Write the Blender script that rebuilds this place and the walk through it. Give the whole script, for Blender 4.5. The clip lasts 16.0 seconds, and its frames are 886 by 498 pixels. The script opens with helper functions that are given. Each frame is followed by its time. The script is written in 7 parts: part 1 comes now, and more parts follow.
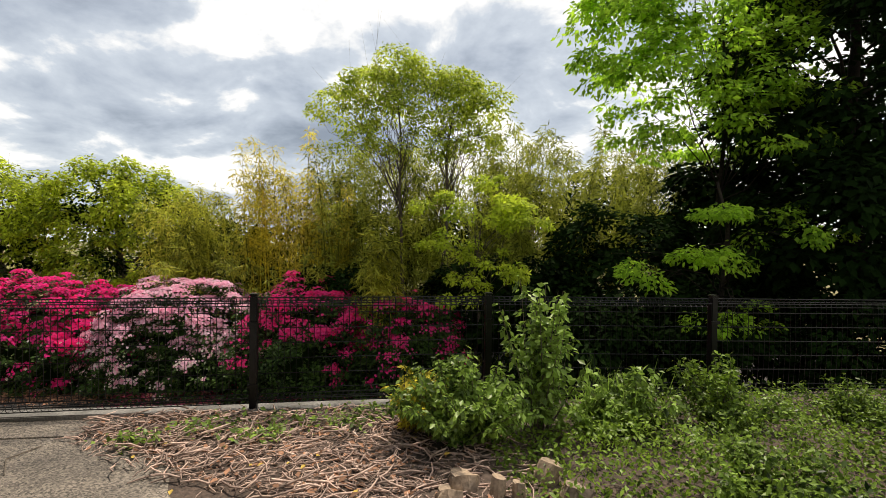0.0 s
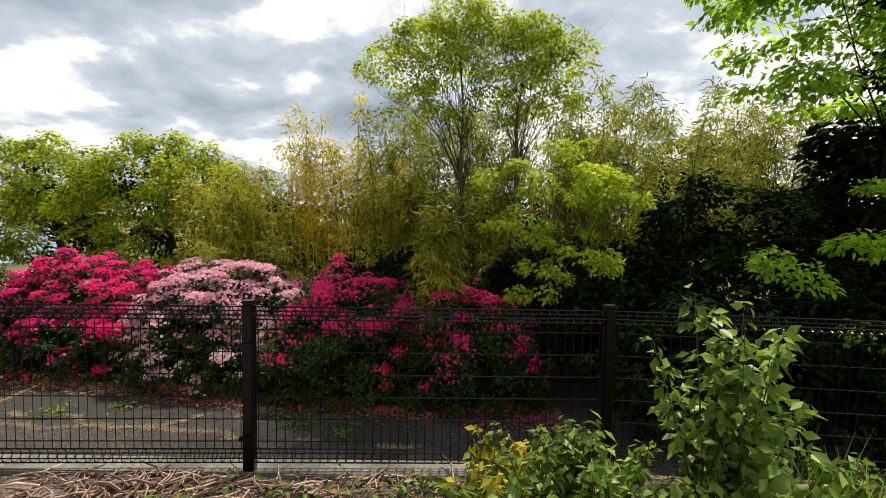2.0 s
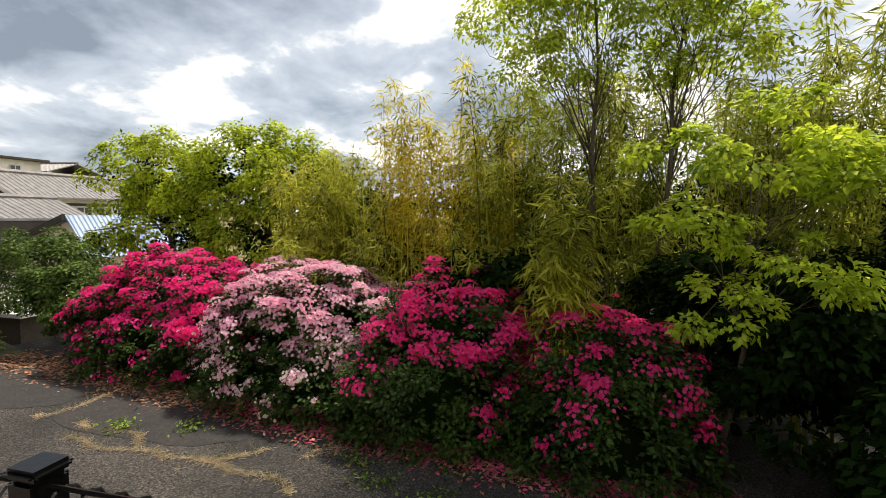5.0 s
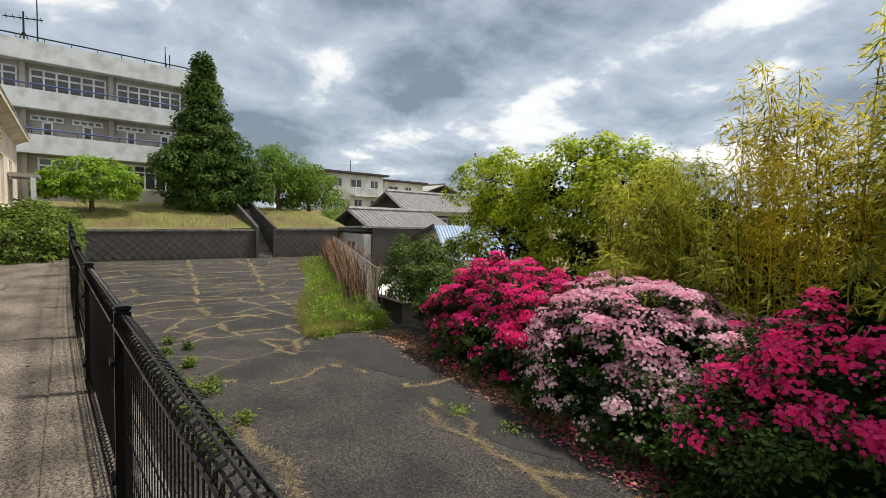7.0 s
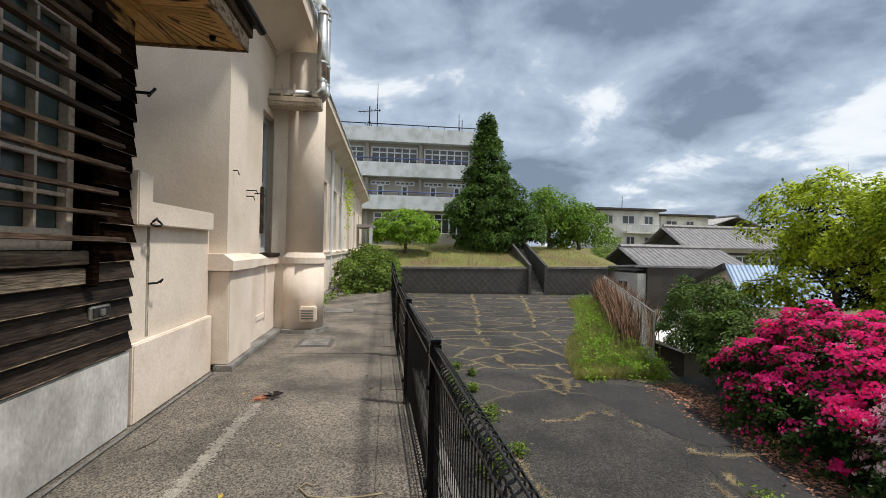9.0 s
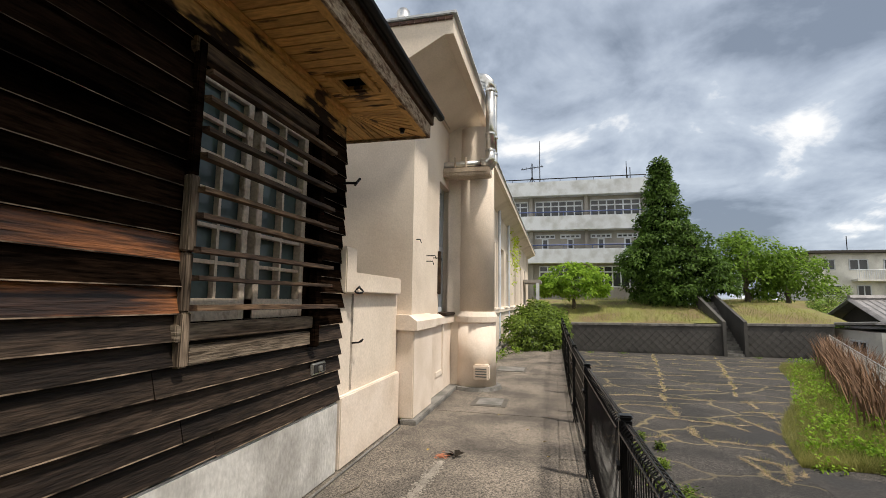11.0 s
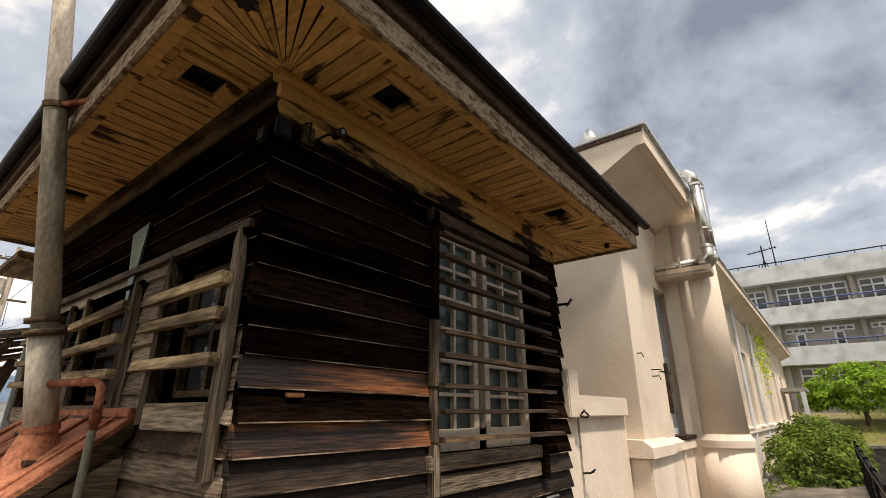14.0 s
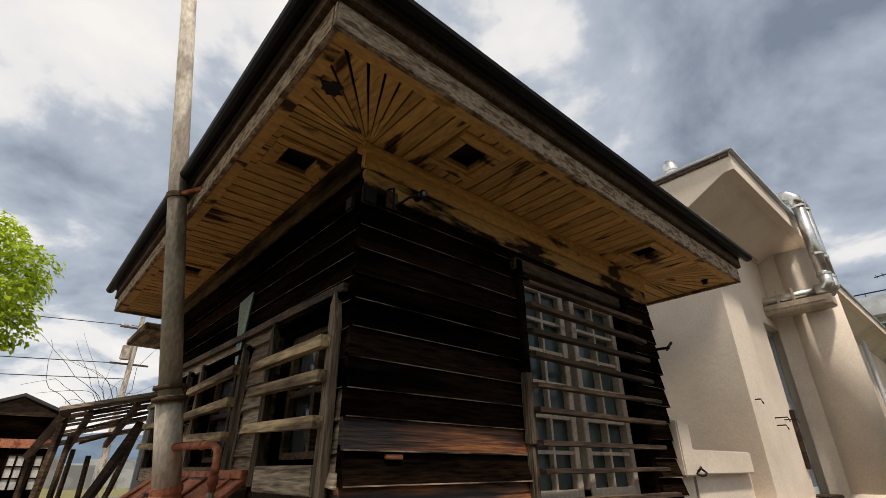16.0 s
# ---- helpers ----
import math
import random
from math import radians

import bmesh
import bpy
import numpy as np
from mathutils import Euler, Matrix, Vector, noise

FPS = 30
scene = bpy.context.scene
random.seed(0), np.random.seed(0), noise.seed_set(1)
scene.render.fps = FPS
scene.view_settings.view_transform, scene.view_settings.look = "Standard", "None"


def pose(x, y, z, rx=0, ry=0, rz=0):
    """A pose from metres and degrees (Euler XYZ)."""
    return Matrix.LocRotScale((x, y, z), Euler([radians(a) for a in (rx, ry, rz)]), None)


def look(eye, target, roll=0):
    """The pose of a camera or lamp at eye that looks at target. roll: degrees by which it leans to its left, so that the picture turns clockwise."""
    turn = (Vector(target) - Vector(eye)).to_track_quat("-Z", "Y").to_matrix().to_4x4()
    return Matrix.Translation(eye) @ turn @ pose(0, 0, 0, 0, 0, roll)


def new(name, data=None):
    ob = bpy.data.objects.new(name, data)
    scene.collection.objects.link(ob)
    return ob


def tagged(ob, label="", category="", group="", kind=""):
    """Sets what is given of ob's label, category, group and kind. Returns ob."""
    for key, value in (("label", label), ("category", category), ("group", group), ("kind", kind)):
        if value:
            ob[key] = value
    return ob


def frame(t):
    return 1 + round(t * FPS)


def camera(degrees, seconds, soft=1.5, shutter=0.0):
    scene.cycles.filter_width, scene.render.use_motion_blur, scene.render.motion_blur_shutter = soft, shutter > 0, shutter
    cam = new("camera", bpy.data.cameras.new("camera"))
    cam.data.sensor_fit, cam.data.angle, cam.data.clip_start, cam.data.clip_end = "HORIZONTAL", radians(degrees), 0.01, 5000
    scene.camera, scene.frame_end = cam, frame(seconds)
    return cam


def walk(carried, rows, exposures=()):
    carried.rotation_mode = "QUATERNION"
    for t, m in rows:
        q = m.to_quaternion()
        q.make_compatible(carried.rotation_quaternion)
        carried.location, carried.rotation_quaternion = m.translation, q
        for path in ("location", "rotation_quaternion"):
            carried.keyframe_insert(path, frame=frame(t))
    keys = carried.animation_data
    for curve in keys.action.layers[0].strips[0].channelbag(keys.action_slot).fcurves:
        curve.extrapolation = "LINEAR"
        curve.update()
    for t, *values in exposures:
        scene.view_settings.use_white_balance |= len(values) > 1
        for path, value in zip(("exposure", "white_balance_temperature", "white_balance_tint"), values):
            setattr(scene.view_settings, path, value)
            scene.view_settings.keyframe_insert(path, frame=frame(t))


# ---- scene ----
cam = camera(87.2, 16.0, soft=0.45)
METRES, EYE, TILT, LEAN, TURN = 4.9, 1.5, 0.0, 0.0, -7.1
ROWS = [
    (0.0, 0.0, 0.0, 0.0, 0.01, -0.94, -0.68),
    (0.5, -0.0053, 0.0819, 0.0003, 1.41, -1.81, -0.77),
    (1.0, -0.0107, 0.163, 0.0017, 2.66, -2.49, -0.82),
    (1.5, -0.0301, 0.238, 0.0041, 4.72, -3.15, -0.96),
    (2.0, -0.0438, 0.3147, 0.0008, 7.05, -3.54, -1.02),
    (2.5, -0.0638, 0.3875, 0.0021, 9.37, -3.93, -1.16),
    (3.0, -0.0823, 0.4578, 0.0121, 12.59, -4.14, -1.21),
    (5.5, -0.1723, 0.7585, -0.007, 26.48, -4.36, -1.29),
    (6.0, -0.2076, 0.7788, -0.0049, 36.72, -4.11, -1.58),
    (6.5, -0.2295, 0.7835, -0.0059, 47.83, -3.96, -1.97),
    (7.0, -0.2298, 0.7799, -0.0062, 58.2, -3.79, -1.96),
    (7.5, -0.23, 0.7537, -0.0058, 67.55, -3.16, -1.82),
    (8.0, -0.2296, 0.7535, -0.0018, 76.93, -2.26, -1.72),
    (8.5, -0.224, 0.7629, 0.0031, 84.72, -1.19, -1.49),
    (9.0, -0.2202, 0.7649, 0.006, 90.43, -0.08, -1.33),
    (11.5, -0.1882, 0.7515, 0.0258, 115.29, 8.28, -0.59),
    (12.0, -0.1776, 0.7534, 0.0288, 119.82, 10.48, -0.5),
    (12.5, -0.1696, 0.7554, 0.0329, 124.16, 12.64, -0.44),
    (13.0, -0.1626, 0.7555, 0.0362, 128.33, 14.9, -0.3),
    (13.5, -0.1574, 0.7548, 0.039, 132.11, 17.23, -0.18),
    (14.0, -0.1521, 0.7548, 0.0416, 135.58, 19.43, -0.07),
    (14.5, -0.1468, 0.7546, 0.0447, 138.69, 21.28, -0.03),
    (15.0, -0.1442, 0.7535, 0.0458, 141.46, 23.0, 0.07),
    (15.5, -0.1427, 0.7537, 0.0475, 143.86, 24.33, 0.15),
    (16.0, -0.1419, 0.7531, 0.0481, 145.87, 25.21, 0.22),
]
walk(cam, [(t, pose(0, 0, EYE, TILT, LEAN, TURN) @ pose(METRES * x, METRES * y, METRES * z, 90 + pitch, roll, yaw)) for t, x, y, z, yaw, pitch, roll in ROWS],
     exposures=[(0.0, 0.40, 7200, 11), (3.2, 0.40, 7200, 11), (5.5, 0.54, 7200, 11), (6.5, 0.36, 7000, 10), (8.0, 0.08, 6450, 9), (9.2, 0.14, 6350, 9), (11.3, 0.34, 6900, 11), (12.5, 0.50, 7200, 12), (13.5, 0.46, 7350, 13), (14.5, 0.24, 7250, 13), (16.0, 0.02, 6950, 12)])

# ---- light ----
SUN_TO = Vector((0.16, 0.42, 1.0)).normalized()
world = bpy.data.worlds.new("sky")
scene.world = world
world.use_nodes = True
wn, wl = world.node_tree.nodes, world.node_tree.links
wn.clear()
w_out = wn.new("ShaderNodeOutputWorld")
w_sky = wn.new("ShaderNodeTexSky")
w_sky.sky_type, w_sky.sun_disc = "NISHITA", False
w_sky.sun_elevation = math.asin(SUN_TO.z)
w_sky.sun_rotation = math.atan2(SUN_TO.x, SUN_TO.y)
w_bg = wn.new("ShaderNodeBackground")
w_bg.inputs["Strength"].default_value = 0.12
wl.new(w_sky.outputs[0], w_bg.inputs[0])
# a broken deck of cloud laid on a flat layer overhead
w_tc = wn.new("ShaderNodeTexCoord")


def wmath(op, a, b=None):
    n = wn.new("ShaderNodeMath")
    n.operation = op
    for i, v in enumerate((a, b)):
        if v is None:
            continue
        if isinstance(v, (int, float)):
            n.inputs[i].default_value = v
        else:
            wl.new(v, n.inputs[i])
    return n.outputs[0]


w_sep = wn.new("ShaderNodeSeparateXYZ")
wl.new(w_tc.outputs["Generated"], w_sep.inputs[0])
w_up = wmath("ADD", wmath("MAXIMUM", w_sep.outputs[2], 0.0), 0.30)
w_flat = wn.new("ShaderNodeCombineXYZ")
wl.new(wmath("DIVIDE", w_sep.outputs[0], w_up), w_flat.inputs[0])
wl.new(wmath("DIVIDE", w_sep.outputs[1], w_up), w_flat.inputs[1])
w_map = wn.new("ShaderNodeMapping")
w_map.inputs["Location"].default_value = (-3.1, 5.4, 0.2)
wl.new(w_flat.outputs[0], w_map.inputs[0])
w_noise = wn.new("ShaderNodeTexNoise")
w_noise.inputs["Scale"].default_value = 1.35
w_noise.inputs["Detail"].default_value = 9.0
w_noise.inputs["Roughness"].default_value = 0.55
w_noise.inputs["Distortion"].default_value = 0.15
wl.new(w_map.outputs[0], w_noise.inputs["Vector"])
# smaller heaps of cloud within the deck
w_heap = wn.new("ShaderNodeTexNoise")
w_heap.inputs["Scale"].default_value = 2.9
w_heap.inputs["Detail"].default_value = 7.0
w_heap.inputs["Roughness"].default_value = 0.56
w_heap.inputs["Distortion"].default_value = 0.35
wl.new(w_map.outputs[0], w_heap.inputs["Vector"])
w_sum = wmath("ADD", wmath("MULTIPLY", w_noise.outputs[0], 0.60), wmath("MULTIPLY", w_heap.outputs[0], 0.40))
w_ramp = wn.new("ShaderNodeValToRGB")
cr = w_ramp.color_ramp
cr.elements[0].position, cr.elements[0].color = 0.35, (0.21, 0.26, 0.34, 1)
cr.elements[1].position, cr.elements[1].color = 0.60, (1.05, 1.05, 1.04, 1)
e = cr.elements.new(0.425)
e.color = (0.38, 0.45, 0.56, 1)
e = cr.elements.new(0.485)
e.color = (0.52, 0.60, 0.71, 1)
e = cr.elements.new(0.525)
e.color = (0.92, 0.95, 0.98, 1)
w_dot = wn.new("ShaderNodeVectorMath")
w_dot.operation = "DOT_PRODUCT"
w_dot.inputs[1].default_value = (0.95, 0.15, -0.25)
wl.new(w_tc.outputs["Generated"], w_dot.inputs[0])
wl.new(wmath("ADD", w_sum, wmath("ADD", wmath("MULTIPLY", w_dot.outputs["Value"], 0.12), 0.014)), w_ramp.inputs[0])
w_cloud = wn.new("ShaderNodeBackground")
w_cloud.inputs["Strength"].default_value = 0.92
wl.new(w_ramp.outputs[0], w_cloud.inputs[0])
w_mix = wn.new("ShaderNodeMixShader")
w_mix.inputs[0].default_value = 0.9
wl.new(w_bg.outputs[0], w_mix.inputs[1])
wl.new(w_cloud.outputs[0], w_mix.inputs[2])
wl.new(w_mix.outputs[0], w_out.inputs[0])

sun = new("sun", bpy.data.lights.new("sun", "SUN"))
sun.data.energy, sun.data.angle, sun.data.color = 4.0, radians(4), (1.0, 0.94, 0.85)
sun.matrix_world = look((0, 0, 40), Vector((0, 0, 40)) - SUN_TO)

# ---- materials ----


def material(name, colour, rough=0.8, metal=0.0, vary=0.12, scale=6.0, stretch=(1, 1, 1), grain=60.0, bump=0.15,
             second=None, stain=0.5, rand="none", rand_amt=0.25, trans=0.0, spec=0.5, bump_scale=None, edge=0.08, speck=0.0, speck_scale=160.0):
    """A procedural surface: a base colour with broad stains, fine grain, relief, and a shift from piece to piece."""
    m = bpy.data.materials.new(name)
    m.use_nodes = True
    n, l = m.node_tree.nodes, m.node_tree.links
    p = n["Principled BSDF"]
    p.inputs["Roughness"].default_value = rough
    p.inputs["Metallic"].default_value = metal
    p.inputs["Specular IOR Level"].default_value = spec
    tc = n.new("ShaderNodeTexCoord")
    mp = n.new("ShaderNodeMapping")
    mp.inputs["Scale"].default_value = stretch
    l.new(tc.outputs["Object"], mp.inputs[0])
    big = n.new("ShaderNodeTexNoise")
    big.inputs["Scale"].default_value, big.inputs["Detail"].default_value = scale, 5.0
    l.new(mp.outputs[0], big.inputs["Vector"])
    fine = n.new("ShaderNodeTexNoise")
    fine.inputs["Scale"].default_value, fine.inputs["Detail"].default_value = grain, 4.0
    l.new(mp.outputs[0], fine.inputs["Vector"])
    ramp = n.new("ShaderNodeValToRGB")
    ramp.color_ramp.elements[0].position = stain - edge
    ramp.color_ramp.elements[1].position = stain + edge
    c2 = second or tuple(c * 0.75 for c in colour)
    ramp.color_ramp.elements[0].color = (*c2, 1)
    ramp.color_ramp.elements[1].color = (*colour, 1)
    l.new(big.outputs[0], ramp.inputs[0])
    hsv = n.new("ShaderNodeHueSaturation")
    l.new(ramp.outputs[0], hsv.inputs["Color"])
    val = n.new("ShaderNodeMapRange")
    val.inputs["From Min"].default_value, val.inputs["From Max"].default_value = 0.3, 0.7
    val.inputs["To Min"].default_value, val.inputs["To Max"].default_value = 1 - vary, 1 + vary
    l.new(fine.outputs[0], val.inputs["Value"])
    source = val.outputs[0]
    if rand != "none":
        if rand == "island":
            g = n.new("ShaderNodeNewGeometry")
            r = g.outputs["Random Per Island"]
        else:
            g = n.new("ShaderNodeObjectInfo")
            r = g.outputs["Random"]
        rr = n.new("ShaderNodeMapRange")
        rr.inputs["To Min"].default_value, rr.inputs["To Max"].default_value = 1 - rand_amt, 1 + rand_amt
        l.new(r, rr.inputs["Value"])
        mul = n.new("ShaderNodeMath")
        mul.operation = "MULTIPLY"
        l.new(source, mul.inputs[0])
        l.new(rr.outputs[0], mul.inputs[1])
        source = mul.outputs[0]
    if speck:
        sp = n.new("ShaderNodeTexVoronoi")
        sp.inputs["Scale"].default_value = speck_scale
        l.new(tc.outputs["Object"], sp.inputs["Vector"])
        sr = n.new("ShaderNodeSeparateColor")
        l.new(sp.outputs["Color"], sr.inputs[0])
        sm = n.new("ShaderNodeMapRange")
        sm.inputs["To Min"].default_value, sm.inputs["To Max"].default_value = 1 - speck, 1 + speck
        l.new(sr.outputs[0], sm.inputs["Value"])
        mul2 = n.new("ShaderNodeMath")
        mul2.operation = "MULTIPLY"
        l.new(source, mul2.inputs[0])
        l.new(sm.outputs[0], mul2.inputs[1])
        source = mul2.outputs[0]
    l.new(source, hsv.inputs["Value"])
    l.new(hsv.outputs[0], p.inputs["Base Color"])
    if bump:
        b = n.new("ShaderNodeBump")
        b.inputs["Strength"].default_value = bump
        b.inputs["Distance"].default_value = 0.01
        if bump_scale:
            bt = n.new("ShaderNodeTexNoise")
            bt.inputs["Scale"].default_value, bt.inputs["Detail"].default_value = bump_scale, 5.0
            l.new(mp.outputs[0], bt.inputs["Vector"])
            l.new(bt.outputs[0], b.inputs["Height"])
        else:
            l.new(fine.outputs[0], b.inputs["Height"])
        l.new(b.outputs[0], p.inputs["Normal"])
    if trans:
        out = n["Material Output"]
        t = n.new("ShaderNodeBsdfTranslucent")
        l.new(hsv.outputs[0], t.inputs[0])
        mx = n.new("ShaderNodeMixShader")
        mx.inputs[0].default_value = trans
        l.new(p.outputs[0], mx.inputs[1])
        l.new(t.outputs[0], mx.inputs[2])
        l.new(mx.outputs[0], out.inputs[0])
    return m


def leaf_mat(name, a, b, trans=0.35, rough=0.55, spec=0.18):
    """Leaves: from colour a to colour b, leaf by leaf and patch by patch."""
    m = bpy.data.materials.new(name)
    m.use_nodes = True
    n, l = m.node_tree.nodes, m.node_tree.links
    p = n["Principled BSDF"]
    p.inputs["Roughness"].default_value = rough
    p.inputs["Specular IOR Level"].default_value = spec
    g = n.new("ShaderNodeNewGeometry")
    tc = n.new("ShaderNodeTexCoord")
    no = n.new("ShaderNodeTexNoise")
    no.inputs["Scale"].default_value, no.inputs["Detail"].default_value = 1.1, 3.0
    l.new(tc.outputs["Object"], no.inputs["Vector"])
    add = n.new("ShaderNodeMath")
    add.operation = "MULTIPLY_ADD"
    add.inputs[1].default_value, add.inputs[2].default_value = 0.55, -0.02
    l.new(g.outputs["Random Per Island"], add.inputs[0])
    add2 = n.new("ShaderNodeMath")
    add2.operation = "MULTIPLY_ADD"
    add2.inputs[1].default_value = 0.9
    l.new(no.outputs[0], add2.inputs[0])
    l.new(add.outputs[0], add2.inputs[2])
    rp = n.new("ShaderNodeValToRGB")
    rp.color_ramp.elements[0].position, rp.color_ramp.elements[1].position = 0.32, 0.98
    rp.color_ramp.elements[0].color, rp.color_ramp.elements[1].color = (*a, 1), (*b, 1)
    l.new(add2.outputs[0], rp.inputs[0])
    l.new(rp.outputs[0], p.inputs["Base Color"])
    t = n.new("ShaderNodeBsdfTranslucent")
    l.new(rp.outputs[0], t.inputs[0])
    mx = n.new("ShaderNodeMixShader")
    mx.inputs[0].default_value = trans
    l.new(p.outputs[0], mx.inputs[1])
    l.new(t.outputs[0], mx.inputs[2])
    l.new(mx.outputs[0], n["Material Output"].inputs[0])
    return m


M_concrete = material("walkway_concrete", (0.175, 0.148, 0.12), 0.9, vary=0.22, scale=1.3, grain=48, bump=0.5, second=(0.068, 0.058, 0.048), stain=0.49, edge=0.13, speck=0.75, speck_scale=95)
M_soil = material("verge_soil", (0.085, 0.085, 0.03), 0.95, vary=0.5, scale=3, grain=22, bump=0.8, second=(0.05, 0.042, 0.022))
M_mortar = material("worn_mortar", (0.34, 0.305, 0.26), 0.95, vary=0.2, scale=4, grain=40, bump=0.2, rand="island", rand_amt=0.2)
# darker copy of the bark with the wood's shade in its colour
M_darkbark = material("dark_shaded_bark", (0.03, 0.024, 0.018), 0.9, vary=0.3, scale=6, grain=30, bump=0.3, spec=0.1)
M_kerb = material("kerb_concrete", (0.19, 0.18, 0.165), 0.9, vary=0.35, scale=3, grain=70, bump=0.4, second=(0.11, 0.105, 0.095))
M_asphalt = material("old_asphalt", (0.046, 0.041, 0.037), 0.95, vary=0.75, scale=0.7, grain=34, bump=1.0, second=(0.023, 0.0215, 0.02), stain=0.48, edge=0.10, speck=0.95, speck_scale=75)
# a net of open joints worn into the asphalt, filled with pale grit
n_, l_ = M_asphalt.node_tree.nodes, M_asphalt.node_tree.links
tc_ = n_.new("ShaderNodeTexCoord")
mp_ = n_.new("ShaderNodeMapping")
mp_.inputs["Scale"].default_value = (0.62, 0.36, 1.0)
l_.new(tc_.outputs["Object"], mp_.inputs[0])
wob_ = n_.new("ShaderNodeTexNoise")
wob_.inputs["Scale"].default_value, wob_.inputs["Detail"].default_value = 2.2, 4.0
l_.new(tc_.outputs["Object"], wob_.inputs["Vector"])
mixv_ = n_.new("ShaderNodeVectorMath")
mixv_.operation = "MULTIPLY_ADD"
mixv_.inputs[1].default_value = (0.22, 0.22, 0.0)
l_.new(wob_.outputs["Color"], mixv_.inputs[0])
l_.new(mp_.outputs[0], mixv_.inputs[2])
vo_ = n_.new("ShaderNodeTexVoronoi")
vo_.feature, vo_.voronoi_dimensions = "DISTANCE_TO_EDGE", "2D"
vo_.inputs["Scale"].default_value = 0.9
l_.new(mixv_.outputs[0], vo_.inputs["Vector"])
gap_ = n_.new("ShaderNodeMapRange")
gap_.inputs["From Min"].default_value, gap_.inputs["From Max"].default_value = 0.006, 0.026
gap_.inputs["To Min"].default_value, gap_.inputs["To Max"].default_value = 0.55, 0.0
l_.new(vo_.outputs["Distance"], gap_.inputs["Value"])
grit_ = n_.new("ShaderNodeMix")
grit_.data_type = "RGBA"
old_ = M_asphalt.node_tree.nodes["Principled BSDF"].inputs["Base Color"].links[0].from_socket
# the joints are open where the old plates are, and fade out in the relaid part near the terrace
sep_ = n_.new("ShaderNodeSeparateXYZ")
l_.new(tc_.outputs["Object"], sep_.inputs[0])
far_ = n_.new("ShaderNodeMapRange")
far_.inputs["From Min"].default_value, far_.inputs["From Max"].default_value = -9.0, -13.5
l_.new(sep_.outputs[0], far_.inputs["Value"])
worn_ = n_.new("ShaderNodeMath")
worn_.operation = "MULTIPLY"
l_.new(gap_.outputs[0], worn_.inputs[0])
l_.new(far_.outputs[0], worn_.inputs[1])
l_.new(worn_.outputs[0], grit_.inputs["Factor"])
l_.new(old_, grit_.inputs["A"])
grit_.inputs["B"].default_value = (0.27, 0.215, 0.11, 1)
l_.new(grit_.outputs["Result"], M_asphalt.node_tree.nodes["Principled BSDF"].inputs["Base Color"])
M_tar = material("tar_patch", (0.027, 0.024, 0.022), 0.85, vary=0.3, scale=1.5, grain=14, bump=0.2, second=(0.020, 0.019, 0.019), speck=0.4, speck_scale=50)
M_earth = material("bare_earth", (0.085, 0.058, 0.044), 0.95, vary=0.45, scale=3, grain=40, bump=0.7, second=(0.055, 0.038, 0.028))
M_hill = material("grassy_earth", (0.16, 0.16, 0.045), 0.95, vary=0.35, scale=0.5, grain=14, bump=0.6, second=(0.14, 0.10, 0.05), stain=0.47, edge=0.10)
M_retain = material("dark_retaining_wall", (0.078, 0.073, 0.067), 0.9, vary=0.25, scale=0.7, grain=18, bump=0.5, second=(0.045, 0.043, 0.04), stain=0.5, edge=0.15, rand="object", rand_amt=0.12)
M_stucco = material("cream_stucco", (0.72, 0.625, 0.525), 0.9, vary=0.08, scale=0.9, grain=45, bump=0.4, second=(0.58, 0.49, 0.40), stain=0.45, edge=0.14, bump_scale=9, spec=0.2)
M_stucco_b = material("pale_pink_plinth", (0.75, 0.65, 0.56), 0.9, vary=0.08, scale=1.5, grain=50, bump=0.35, second=(0.61, 0.505, 0.405), stain=0.45, edge=0.14, bump_scale=12, spec=0.2)
M_whitebase = material("whitewashed_base", (0.56, 0.545, 0.52), 0.85, vary=0.15, scale=2.6, grain=34, bump=0.4, second=(0.30, 0.285, 0.265), stain=0.47, edge=0.12, stretch=(1, 1, 0.6))
M_char = material("black_weathered_board", (0.0098, 0.0055, 0.0034), 0.9, vary=0.7, scale=5, grain=70, bump=0.8, stretch=(0.12, 0.12, 1), second=(0.0018, 0.0014, 0.0012), rand="object", rand_amt=0.5, spec=0.0)
M_brown = material("bare_brown_board", (0.27, 0.10, 0.036), 0.5, vary=0.7, scale=8, grain=80, bump=0.8, stretch=(0.07, 0.07, 1), second=(0.018, 0.009, 0.006), stain=0.53, edge=0.07, rand="object", rand_amt=0.25, spec=0.35)
M_char_worn = material("sun_worn_dark_board", (0.040, 0.027, 0.019), 0.75, vary=0.7, scale=6, grain=75, bump=0.8, stretch=(0.10, 0.10, 1), second=(0.012, 0.008, 0.006), rand="object", rand_amt=0.4, spec=0.2)
M_grey = material("grey_weathered_board", (0.25, 0.20, 0.15), 0.9, vary=0.6, scale=7, grain=80, bump=0.9, stretch=(0.08, 0.08, 1), second=(0.12, 0.088, 0.064), rand="object", rand_amt=0.4, spec=0.12)
M_lip = material("worn_board_edge", (0.18, 0.135, 0.098), 0.85, vary=0.5, scale=7, grain=40, bump=0.3, second=(0.012, 0.009, 0.007), stain=0.48, edge=0.08, stretch=(0.4, 0.4, 1), spec=0.1)
M_slat = material("stained_wood_slat", (0.095, 0.060, 0.035), 0.75, vary=0.6, scale=6, grain=60, bump=0.8, stretch=(0.12, 0.5, 1), second=(0.04, 0.025, 0.017), rand="object", rand_amt=0.45, spec=0.2)
